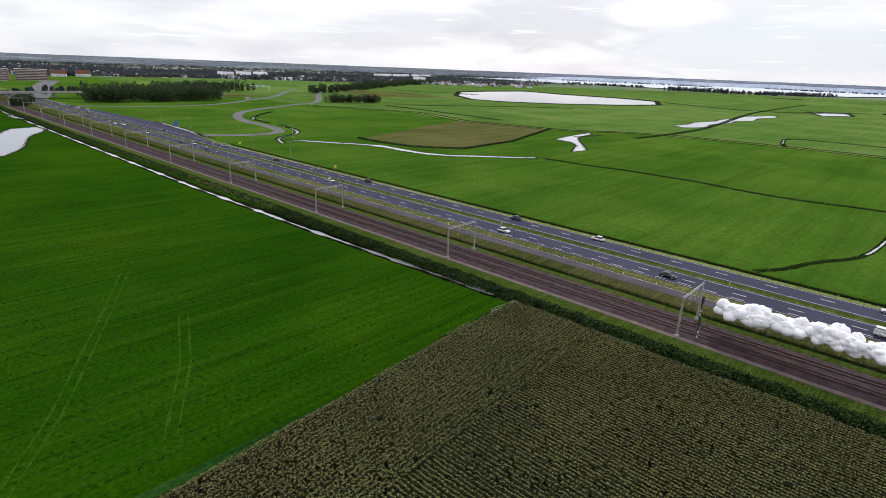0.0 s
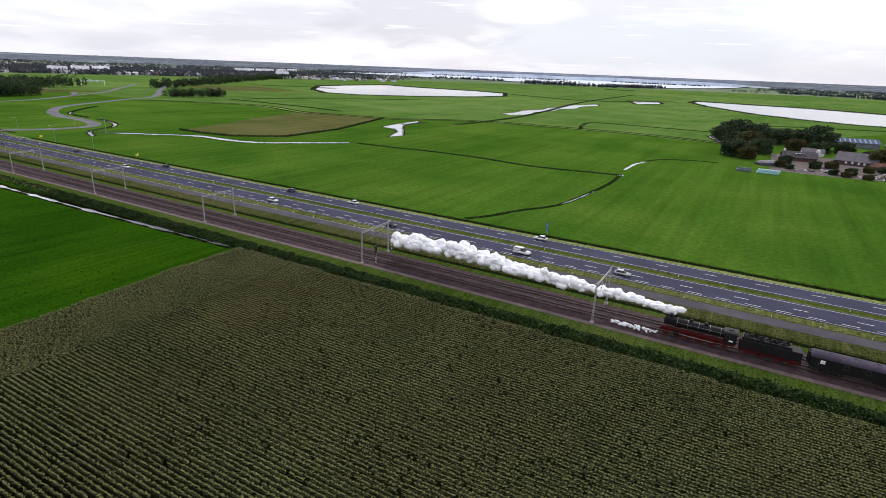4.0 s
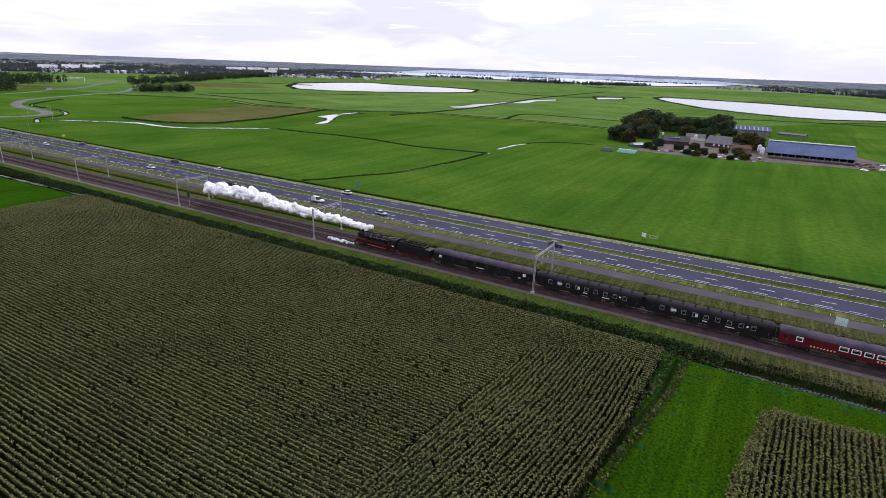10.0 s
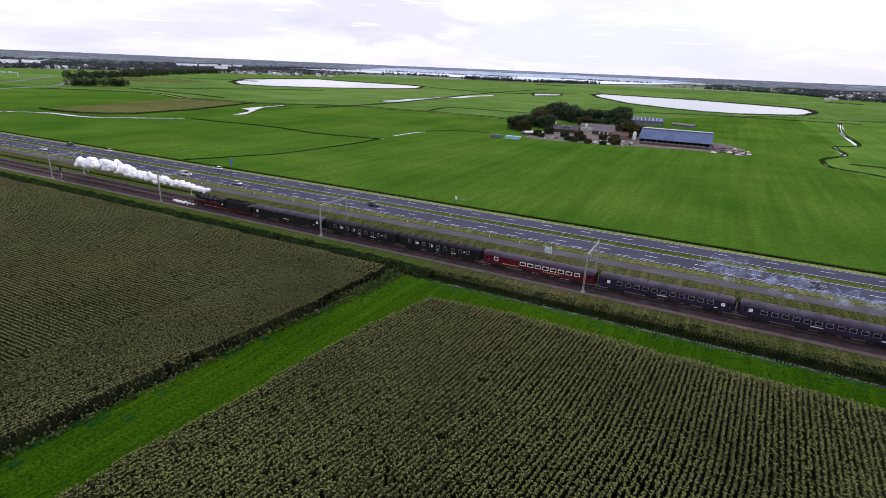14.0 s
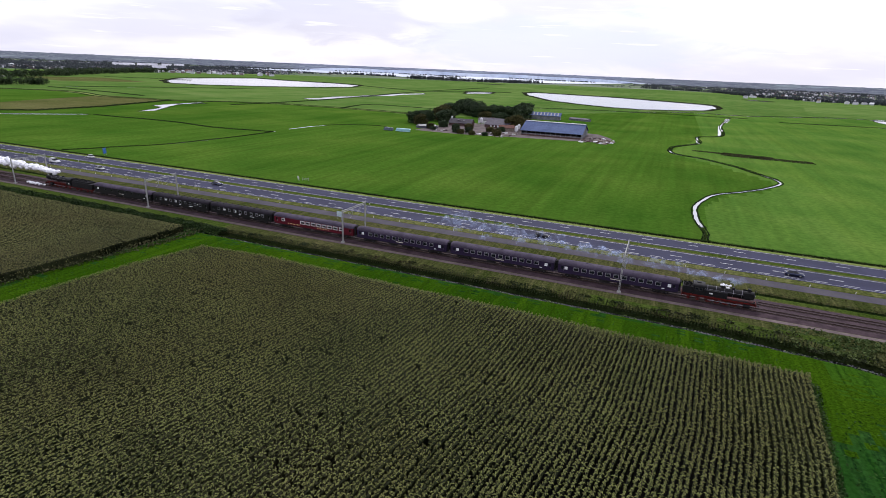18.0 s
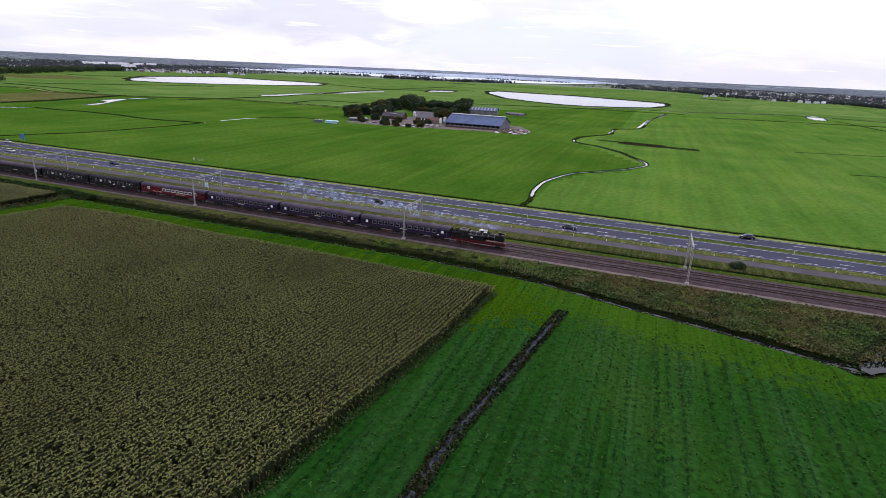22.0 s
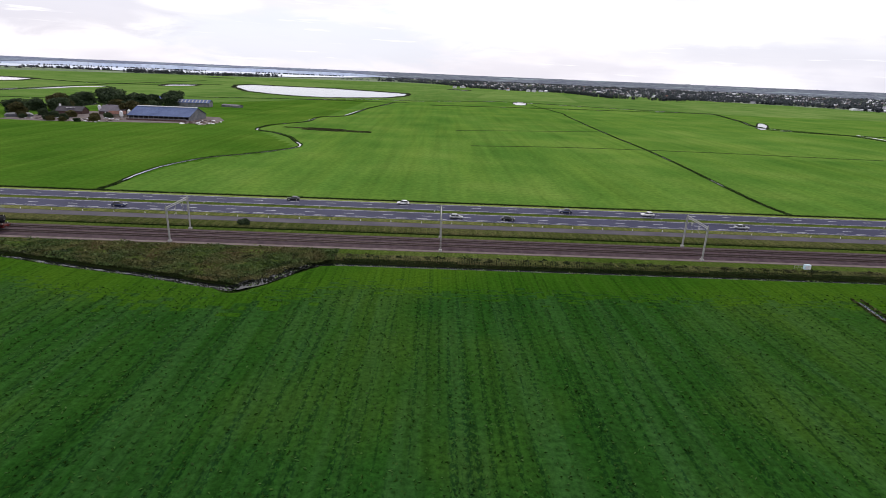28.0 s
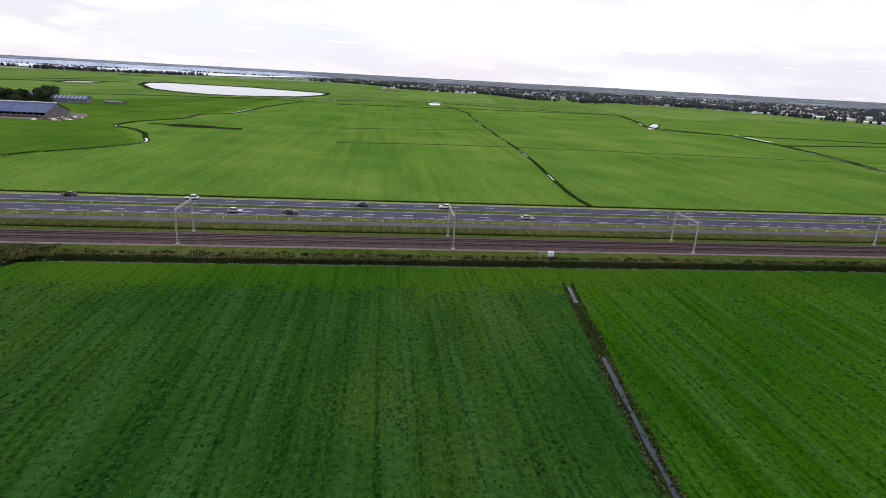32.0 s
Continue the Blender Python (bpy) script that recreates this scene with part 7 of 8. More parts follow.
# ---- cars ----
def build_car(paint, label, van=False):
    t = thing("car" if not van else "van", label, "car" if not van else "van", "vehicles on the motorway")
    w = 0.88 if not van else 0.95
    L = 2.15 if not van else 2.5
    hood, roof = (0.82, 1.42) if not van else (1.0, 1.95)
    if van:
        low = [(-L, 0.35), (L, 0.35), (L, 0.75), (L - 0.35, hood), (1.15, hood + 0.08), (-L, hood + 0.1)]
        cab = [(-L + 0.03, hood), (1.35, hood), (0.62, roof - 0.08), (0.2, roof), (-L + 0.35, roof), (-L + 0.08, roof - 0.12)]
    else:
        low = [(-L, 0.4), (-L + 0.15, 0.28), (L - 0.1, 0.28), (L, 0.45), (L - 0.12, 0.68), (0.95, hood + 0.03), (-1.55, hood + 0.06), (-L, hood - 0.02)]
        cab = [(-1.75, hood), (1.05, hood), (0.25, roof - 0.05), (-0.2, roof), (-0.95, roof - 0.02), (-1.4, roof - 0.2)]
    bm = bmesh.new()
    bm_loft(bm, [[(x, y * w, z) for x, z in low] for y in (-1, 1)])
    bmesh.ops.bevel(bm, geom=list(bm.edges), offset=0.07, segments=2, affect="EDGES")
    part("body", bm, paint, t, smooth=True)
    bm = bmesh.new()
    cx = sum(x for x, z in cab) / len(cab)
    bm_loft(bm, [[(x, s * w * (0.96 if z < hood + 0.05 else 0.76), z) for x, z in cab] for s in (-1, 1)])
    bmesh.ops.bevel(bm, geom=list(bm.edges), offset=0.05, segments=2, affect="EDGES")
    part("cabin", bm, M["glass"], t, "dark tinted glass cabin")
    bm = bmesh.new()
    rx0, rx1 = (-1.35, 0.2) if not van else (-L + 0.2, 0.45)
    bm_box(bm, rx0, rx1, -w * 0.75, w * 0.75, roof - 0.03, roof + 0.025, 0.02)
    for s in (-1, 1):
        for px in ((-0.35,) if not van else (-0.3, -1.3)):
            bm_loft(bm, [[(px + d, s * w * 0.975, hood), (px + d, s * w * 0.775, roof - 0.02), (px + d + 0.1, s * w * 0.775, roof - 0.02), (px + d + 0.1, s * w * 0.975, hood)] for d in (0, 0.02)])
        if van:
            yy = sorted((s * w * 0.88, s * w * 0.93))
            bm_box(bm, -L + 0.1, -0.35, yy[0], yy[1], hood + 0.02, roof - 0.15)
    part("roof", bm, paint, t)
    for x in (-1.3, 1.32):
        for y in (-w + 0.08, w - 0.08):
            tw = part("tyre", tube((x, y - 0.1, 0.32), (x, y + 0.1, 0.32), 0.32, n=16), M["rubber"], t)
            yy = y + (0.11 if y > 0 else -0.11)
            part("rim", tube((x, y, 0.32), (x, yy, 0.32), 0.2, n=12), M["galvanised"], tw)
    for y in (-w + 0.28, w - 0.28):
        part("headlight", box(L - 0.12, L - 0.01, y - 0.17, y + 0.17, 0.58, 0.7, 0.02), M["lamp_lens"], t)
        part("tail_light", box(-L - 0.005, -L + 0.06, y - 0.15, y + 0.15, 0.6, 0.74, 0.015), M["tail"], t)
    return t


M["tail"] = surface("tail_lamp_red", (0.25, 0.01, 0.01), (0.4, 0.02, 0.02), 3, 0.2)
M["car_white"] = surface("car_white", (0.70, 0.70, 0.70), (0.82, 0.82, 0.82), 0.8, 0.25)
M["car_black"] = surface("car_black", (0.010, 0.010, 0.012), (0.022, 0.022, 0.026), 0.8, 0.2)
M["car_silver"] = surface("car_silver", (0.32, 0.33, 0.35), (0.48, 0.49, 0.51), 0.8, 0.3, 0.4)
M["car_blue"] = surface("car_dark_blue", (0.02, 0.025, 0.06), (0.03, 0.04, 0.09), 0.8, 0.25)
_kinds = {"w": build_car(M["car_white"], "white passenger car driving on the motorway"), "b": build_car(M["car_black"], "black passenger car driving on the motorway"),
          "s": build_car(M["car_silver"], "silver-grey passenger car on the motorway"), "d": build_car(M["car_blue"], "dark blue passenger car on the motorway"), "v": build_car(M["car_white"], "white delivery van on the motorway", True)}
_used = set()
for _k, _x, _y in [("w", -951, 50.6), ("v", -922, 50.6), ("w", -902, 46.4), ("s", -885, 46.4), ("b", -859, 33.5), ("w", -788, 33.7), ("w", -779, 37.2), ("s", -721, 33.7), ("b", -664, 33.7),
                   ("w", -652, 37.2), ("d", -625, 33.7), ("s", -634, 49.0), ("b", -569, 46.4), ("d", -410, 50.2), ("w", -377, 50.2), ("w", -403, 33.8), ("v", -300, 33.8), ("s", -271, 33.8),
                   ("b", -80.4, 33.9), ("b", -347.4, 33.8), ("w", -300.5, 50.4), ("d", -209.6, 37.2), ("b", 35.1, 50.4), ("d", 128.8, 46.6), ("w", 157.2, 46.6), ("b", 107.5, 33.8), ("s", 91.0, 33.8),
                   ("d", -15.2, 33.8), ("s", 183.0, 33.8), ("s", -996, 46.4), ("b", -974, 50.6), ("w", 73.0, 50.4), ("d", -729, 48.5), ("w", -506, 37.2), ("b", -495, 50.4)]:
    m = pose(_x, _y, 0.062, 0, 0, 180 if _y > 42 else 0)
    if _k in _used:
        copy_thing(_kinds[_k], m)
    else:
        _kinds[_k].matrix_basis = m
        _used.add(_k)


# ---- signs, signals and small things by the line ----
def build_signal(x, y, rz=0):
    t = thing("railway_signal", "black railway colour-light signal on a banded post", "signal", "signals by the railway")
    bm = bmesh.new()
    bm_tube(bm, (0, 0, 0), (0, 0, 3.4), 0.11, n=10)
    p = part("post", bm, M["steel_dark"], t)
    for z in (0.5, 1.5):
        part("white_band", tube((0, 0, z), (0, 0, z + 0.5), 0.118, n=10), M["white"], p, "white band")
    h = part("signal_head", box(-0.12, 0.14, -0.38, 0.38, 3.3, 5.3, 0.06), M["steel_dark"], t)
    for z in (3.75, 4.3, 4.85):
        part("hood", tube((-0.12, 0, z), (-0.4, 0, z), 0.14, n=12), M["rubber"], h)
        part("lens", tube((-0.12, 0, z), (-0.14, 0, z), 0.1, n=12), M["glass"], h)
    bm = bmesh.new()
    for k in range(9):
        bm_tube(bm, (0.2, -0.18, 0.4 + 0.34 * k), (0.2, 0.18, 0.4 + 0.34 * k), 0.015, n=5)
    for yy in (-0.18, 0.18):
        bm_tube(bm, (0.2, yy, 0.2), (0.2, yy, 3.4), 0.02, n=5)
    part("ladder", bm, M["galvanised"], t)
    t.matrix_basis = pose(x, y, 0.05, 0, 0, rz)
    return t


build_signal(-329.0, 1.5)
build_signal(-332.3, 13.4, 180)


def build_board(x, y, w, h, z0, mat, label, name="road_sign", rz=0.0, posts=2):
    t = thing(name, label, "sign")
    b = part("panel", box(-w / 2, w / 2, -0.04, 0.04, z0, z0 + h, 0.02), mat, t)
    part("border", box(-w / 2 + 0.08, w / 2 - 0.08, -0.05, -0.041, z0 + 0.08, z0 + 0.16), M["white"], b)
    for k in range(2):
        part("lettering_bar", box(-w * 0.32, w * (0.15 + 0.15 * k), -0.05, -0.041, z0 + h * (0.4 + 0.26 * k), z0 + h * (0.4 + 0.26 * k) + h * 0.1), M["white"], b, "white bar of writing")
    for px in ((-w * 0.35, w * 0.35) if posts == 2 else (0.0,)):
        part("post", tube((px, 0.09, -0.1), (px, 0.09, z0 + h - 0.1), 0.06, n=8), M["galvanised"], t)
    t.matrix_basis = pose(x, y, 0.0, 0, 0, rz)
    return t


M["sign_blue"] = surface("sign_blue", (0.02, 0.10, 0.42), (0.03, 0.15, 0.52), 1.0, 0.4)
M["sign_yellow"] = surface("sign_yellow", (0.70, 0.62, 0.02), (0.82, 0.74, 0.04), 1.0, 0.4)
M["sign_pale"] = surface("sign_pale_blue", (0.42, 0.58, 0.66), (0.62, 0.74, 0.80), 1.0, 0.5)
build_board(-301.5, 58.6, 3.4, 2.6, 1.0, M["sign_blue"], "blue motorway sign on two posts in the verge", rz=-60)
build_board(-189.6, 61.5, 1.6, 1.3, 0.5, M["white"], "white board standing in the meadow", rz=-30)
build_board(-142.0, 19.6, 2.1, 1.7, 0.9, M["sign_pale"], "pale blue and white sign beside the service road", rz=-10)
build_board(-742, 62.5, 3.6, 3.4, 2.0, M["sign_blue"], "blue motorway direction sign", rz=-70)
build_board(-632, 58, 2.4, 1.4, 1.0, M["sign_yellow"], "yellow roadworks sign in the verge", rz=-70)
build_board(-530, 57.5, 2.4, 1.2, 0.8, M["sign_yellow"], "yellow roadworks sign in the verge", rz=-70)
t = thing("field_gate", "grey steel field gate frame beside the white board", "gate")
bm = bmesh.new()
for z in (0.3, 0.7, 1.1):
    bm_tube(bm, (0, 0, z), (2.4, 0, z), 0.035, n=6)
part("rails", bm, M["galvanised"], t)
for x in (0, 2.4):
    part("post", tube((x, 0, 0), (x, 0, 1.3), 0.06, n=8), M["galvanised"], t)
part("brace", tube((0, 0, 0.3), (2.4, 0, 1.1), 0.03, n=6), M["galvanised"], t)
t.matrix_basis = pose(-188.0, 62.2, 0, 0, 0, 25)


# sluice beside the maize, and pump cabinet by the line
t = thing("sluice", "weathered timber and concrete sluice across the ditch end", "sluice")
part("head_beam", box(-0.2, 0.2, -4.2, 3.8, -0.2, 0.55, 0.04), M["concrete"], t)
for k in range(9):
    part("plank", box(-0.42, -0.24, -4.0 + 0.88 * k, -3.2 + 0.88 * k, -0.9, 0.35), M["plank"], t)
for y in (-4.0, 0, 3.6):
    part("post", box(-0.35, 0.0, y - 0.12, y + 0.12, -0.8, 1.1, 0.02), M["plank"], t)
part("rail", tube((-0.17, -4.0, 1.05), (-0.17, 3.6, 1.05), 0.04, n=6), M["galvanised"], t)
t.matrix_basis = pose(-365.6, -15.8, 0, 0, 0, -8)
t = thing("pump_cabinet", "pale blue-white pump cabinet with a railing beside the canal", "cabinet")
c = part("cabinet_body", box(-0.75, 0.75, -0.45, 0.45, 0.0, 1.25, 0.05), M["sign_pale"], t)
part("door", box(-0.68, -0.04, -0.49, -0.45, 0.12, 1.15, 0.01), M["white"], c)
part("door", box(0.04, 0.68, -0.49, -0.45, 0.12, 1.15, 0.01), M["white"], c)
for x in (-3.4, -2.4, -1.4):
    part("railing_post", tube((x, 0, 0), (x, 0, 1.1), 0.04, n=6), M["galvanised"], t)
for z in (0.55, 1.05):
    part("railing", tube((-3.4, 0, z), (-1.4, 0, z), 0.03, n=6), M["galvanised"], t)
t.matrix_basis = pose(179.2, -4.2, 0, 0, 0, 4)
# pale marker posts along the service road
_bm = tube((0, 0, 0), (0, 0, 0.48), 0.075, 0.06, 8)
bm_tube(_bm, (0, 0, 0.3), (0, 0, 0.4), 0.085, n=8)
_me = bpy.data.meshes.new("marker_post")
_bm.to_mesh(_me)
_bm.free()
_me.materials.append(M["white"])
for _k in range(84):
    ob = new("marker_post", _me)
    ob.matrix_basis = pose(-450 + 9.3 * _k, 26.75, 0)
    tagged(ob, "short white marker post along the service road", "post", "marker posts")
for _k in range(26):
    ob = new("marker_post", _me)
    ob.matrix_basis = pose(-600 + 38 * _k, 41.6, 0)
    tagged(ob, "short white marker post in the median grass", "post", "median posts")


# ---- slip roads and viaduct ----
M["slip_asphalt"] = surface("pale_asphalt", (0.11, 0.11, 0.118), (0.17, 0.17, 0.178), 0.1, 0.9, 0, 0.004, True, 20)
for _line, _h in (([(-700, 57.0), (-687, 71), (-680, 85), (-678, 100), (-682, 114), (-697, 124), (-730, 132), (-762, 133), (-802, 144), (-838, 163), (-860, 180), (-890, 219), (-934, 289), (-957, 334), (-1020, 386), (-1119, 454), (-1287, 577)], 4.6),
                  ([(-985, 58.0), (-966, 92), (-955, 130), (-958, 175), (-980, 220), (-1026, 275), (-1084, 344), (-1190, 430), (-1330, 542)], 4.2),
                  ([(-1024, 273), (-1090, 304), (-1170, 315), (-1250, 305)], 3.6),
                  ([(-1112, 46), (-1198, 68), (-1300, 92), (-1460, 130), (-1651, 185)], 14.0)):
    v, f = ribbon(smooth_line(_line), _h, 0.05, 0, 0, 5.0)
    joined("slip_road", [(v, f, 0)], [M["slip_asphalt"]], "curving pale grey slip road through the meadows", "road", "structure")
field_ditch([(-628, 86.5), (-652, 98), (-668, 122), (-690, 136), (-726, 143)], 1.3, 141, "bright ditch round the slip road bend", 1.0, 1.0)
field_ditch([(-745, 144), (-785, 150), (-818, 176), (-847, 206.0)], 1.0, 142, "ditch beside the slip road", 0.7, 1.2)


def build_lamp_post(x, y):
    t = thing("street_lamp", "tall galvanised street lamp by the junction", "street lamp", "lamps by the junction")
    part("pole", tube((0, 0, 0), (0, 0, 9.5), 0.11, 0.06, 8), M["galvanised"], t)
    part("arm", tube((0, 0, 9.4), (0, -1.6, 9.8), 0.05, n=6), M["galvanised"], t)
    part("lamp_head", box(-0.15, 0.15, -2.4, -1.5, 9.72, 9.9, 0.04), M["galvanised"], t)
    t.matrix_basis = pose(x, y, 0)
    return t


_l = build_lamp_post(-572, 57.5)
for _x, _y in ((-615, 58.0), (-675, 64.0), (-724, 66.0), (-642, 103.0), (-791, 70.0), (-691, 107.1)):
    copy_thing(_l, pose(_x, _y, 0))

t = thing("viaduct", "grey concrete road viaduct over motorway and railway", "bridge")
part("deck", box(-7, 7, -95, 190, 6.2, 7.4, 0.1), M["concrete"], t)
for s in (-7, 6.7):
    part("parapet", box(s, s + 0.3, -95, 190, 7.4, 8.3), M["concrete"], t)
for y in (-40, -14, 20, 42, 66, 100, 140):
    for x in (-4, 0, 4):
        part("pier", tube((x, y, -0.2), (x, y, 6.2), 0.7, n=12), M["concrete"], t)
t.matrix_basis = pose(-1108, 0, 0)
for _s, _y in ((1, 190), (-1, -95)):
    bm = bmesh.new()
    bm_loft(bm, [[(-26, 0, -0.3), (-8, 0, 7.3), (8, 0, 7.3), (26, 0, -0.3)], [(-9, _s * 170, -0.3), (-8, _s * 170, 0.02), (8, _s * 170, 0.02), (9, _s * 170, -0.3)]])
    ob = part("embankment", bm, M["verge"])
    tagged(ob, "grassy ramp up to the viaduct", "embankment", kind="structure")
    ob.matrix_basis = pose(-1108, _y, 0)


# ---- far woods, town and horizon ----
def wood(points, half, height, count, size, label, seed, mat="hazed_wood_leaf"):
    """A stand of trees: many separate crowns of leaves, of uneven height."""
    rnd = np.random.RandomState(seed)
    pts = resample(points, 8.0)
    n = max(14, count // 75)
    k = rnd.randint(0, len(pts), n)
    base = pts[k] + rnd.uniform(-1, 1, (n, 2)) * half
    tall = height * (0.55 + 0.5 * rnd.rand(n))
    wide = tall * (0.26 + 0.16 * rnd.rand(n))
    t = rnd.randint(0, n, count)
    d = rnd.normal(size=(count, 3))
    d /= np.linalg.norm(d, axis=1)[:, None]
    d *= (rnd.rand(count) ** 0.3)[:, None]
    skirt = d[:, 2] < 0.1
    d[skirt, :2] *= (1.0 / (np.linalg.norm(d[skirt, :2], axis=1) + 0.2))[:, None] * 0.9
    c = np.column_stack([base[t] + d[:, :2] * wide[t][:, None], np.maximum(0.2, tall[t] * (0.52 + 0.48 * d[:, 2]))])
    v, f = leaf_quads(c, size, rnd, 0.8, 1.3)
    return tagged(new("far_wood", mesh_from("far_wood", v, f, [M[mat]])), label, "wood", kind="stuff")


wood([(-1035, 92), (-1030, 165), (-1045, 235)], 15, 21, 15000, 1.5, "dense dark green wood beside the motorway", 201, "wood_near")
wood([(-1100, 120), (-1180, 240), (-1300, 370)], 45, 19, 14000, 1.9, "dense dark green wood beside the motorway", 202, "wood_near")
wood([(-955, 362), (-942, 395), (-928, 425)], 8, 13, 6000, 1.2, "small dense grove in the meadow", 203, "wood_near")
wood([(-1170, 480), (-1265, 640), (-1400, 830), (-1540, 1040), (-1660, 1280)], 22, 16, 20000, 2.0, "long tree belt far off", 204, "wood_near")
wood([(-1180, 2200), (-1050, 2190), (-945, 2180)], 40, 20, 7000, 2.4, "tree-covered lake shore far off", 205)
wood([(-930, 2190), (-850, 2270), (-760, 2400), (-700, 2560)], 45, 17, 9000, 2.4, "tree-covered lake shore far off", 212)
wood([(-1819, 2492.6), (-1422, 2472.0)], 25, 13, 6000, 2.4, "tree-covered lake shore far off", 206)
wood([(-216, 2700), (-5, 2600), (104, 2440), (187, 2120), (235, 1980)], 26, 12, 14000, 2.2, "low tree belt beyond the pond", 213)
wood([(-2500, 3560), (-2000, 3720), (-1500, 3760)], 18, 9, 9000, 3.2, "wooded spit in the far lake", 214)
wood([(-1300, 4120), (-900, 4000), (-640, 4060)], 18, 9, 8000, 3.2, "wooded spit in the far lake", 215)
wood([(-1000, 12), (-1036, 20), (-1052, 26)], 7, 10, 4000, 1.3, "bushes between railway and motorway at the viaduct", 216, "wood_near")
wood([(222, 1930), (322, 1835), (463, 1830), (540, 1700), (562, 1400), (703, 1350)], 24, 12, 15000, 2.0, "village trees far off", 207)
wood([(703, 1345), (822, 1530), (934, 1470), (1110, 1400), (1140, 1250), (1130, 1150), (1114, 930), (1250, 850), (1500, 740)], 24, 11, 18000, 2.0, "village trees far off", 208)
wood([(820, 1720), (1100, 1620), (1500, 1420)], 60, 10, 8000, 2.6, "village trees far off", 209)
wood([(-1066, -30.0), (-1232, -40.0)], 30, 10, 3500, 1.8, "bushes beside the railway near the viaduct", 210)
wood([(-1199, 60.0), (-1265, 123.6)], 35, 9, 2600, 1.8, "bushes behind the viaduct", 211)


M["far_wall"] = surface("far_house_wall", (0.50, 0.50, 0.54), (0.78, 0.78, 0.82), 0.02, 0.8, 0, 0, True)
M["far_brick"] = surface("far_house_brick", (0.17, 0.13, 0.13), (0.26, 0.20, 0.20), 0.02, 0.9, 0, 0, True)
M["far_roof"] = surface("far_slate_roof", (0.13, 0.125, 0.15), (0.24, 0.23, 0.27), 0.02, 0.8, 0, 0, True)


def far_country():
    """Belts of trees and houses between the meadows and the horizon."""
    rnd = np.random.RandomState(301)
    cs = []
    for k in range(1900):
        if k < 1040:
            a = rnd.uniform(-1.52, -0.72)
            d = (1900 if a < -0.95 else 2150) + (900 * rnd.rand() if k < 700 else 2500 * rnd.rand())
        elif k < 1260:
            a = rnd.uniform(-0.78, 0.12)
            d = 2700 + 1800 * rnd.rand()
        else:
            a = rnd.uniform(0.08, 1.05)
            d = (2500 if a < 0.18 else 1900 if a < 0.45 else 1760) + 2500 * rnd.rand() ** 1.1
        x, y = -80 + d * math.sin(a), d * math.cos(a)
        if -2700 < x < -350 and 2300 < y:
            continue
        n, crowns = 150, 11
        L = rnd.uniform(70, 240)
        u = rnd.uniform(-0.5, 0.5, crowns)
        ang = a + rnd.uniform(-0.35, 0.35)
        tall = rnd.uniform(7, 15) * (0.6 + 0.5 * rnd.rand(crowns))
        w = rnd.randint(0, crowns, n)
        dd = rnd.normal(size=(n, 3))
        dd /= np.linalg.norm(dd, axis=1)[:, None]
        px = x + u[w] * L * math.cos(ang) + dd[:, 0] * tall[w] * 0.75
        py = y - u[w] * L * math.sin(ang) + dd[:, 1] * tall[w] * 0.75
        z = np.maximum(0.5, tall[w] * (0.5 + 0.5 * dd[:, 2]))
        cs.append(np.column_stack([px, py, z]))
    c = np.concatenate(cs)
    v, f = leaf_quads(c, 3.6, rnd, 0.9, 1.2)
    tagged(new("far_trees", mesh_from("far_trees", v, f, [M["hazed_wood_leaf"]])), "scattered tree belts towards the horizon", "trees", kind="stuff")
    walls = []
    q = np.array([(0, 1, 5, 4), (1, 3, 7, 5), (3, 2, 6, 7), (2, 0, 4, 6)])
    for k in range(2000):
        if k < 900:
            a, d = rnd.uniform(-1.48, -0.72), 1930 + 1500 * rnd.rand() ** 1.3
        elif k < 1000:
            a, d = rnd.uniform(-0.9, 0.2), 2600 + 1700 * rnd.rand()
        else:
            a, d = rnd.uniform(0.12, 1.0), 1800 + 2600 * rnd.rand()
        x, y = -80 + d * math.sin(a), d * math.cos(a)
        if -2700 < x < -350 and 2300 < y:
            continue
        w, e, h = rnd.uniform(7, 16) * (2.2 if rnd.rand() > 0.93 else 1.0), rnd.uniform(7, 10), rnd.uniform(3.5, 6.5)
        turn = rnd.rand() * 3.0
        co, si = math.cos(turn), math.sin(turn)
        rot = np.array([[co, -si], [si, co]])
        b = np.array([(sx * w / 2, sy * e / 2) for sy in (-1, 1) for sx in (-1, 1)]) @ rot.T + (x, y)
        vv = np.array([(px, py, 0) for px, py in b] + [(px, py, h) for px, py in b])
        wall = 0 if rnd.rand() < 0.35 else 1
        walls.append((vv, q, wall))
        r = np.array([(-w / 2, 0), (w / 2, 0)]) @ rot.T + (x, y)
        rv = np.concatenate([vv[4:] + (0, 0, 0.02), np.column_stack([r, [h + 2.8, h + 2.8]])])
        pick = rnd.rand()
        walls.append((rv, np.array([(0, 1, 5, 4), (3, 2, 4, 5)]), 2 if pick < 0.16 else 1 if pick < 0.40 else 3))
        walls.append((rv, np.array([(0, 4, 2), (1, 3, 5)]), wall))
    joined("far_town", walls, [M["far_brick"], M["far_wall"], M["tile_red"], M["far_roof"]], "brick and white houses of a far town", "houses", "stuff")


far_country()


M["flat_brick"] = surface("flat_brick", (0.24, 0.15, 0.14), (0.34, 0.22, 0.20), 0.1, 0.9)


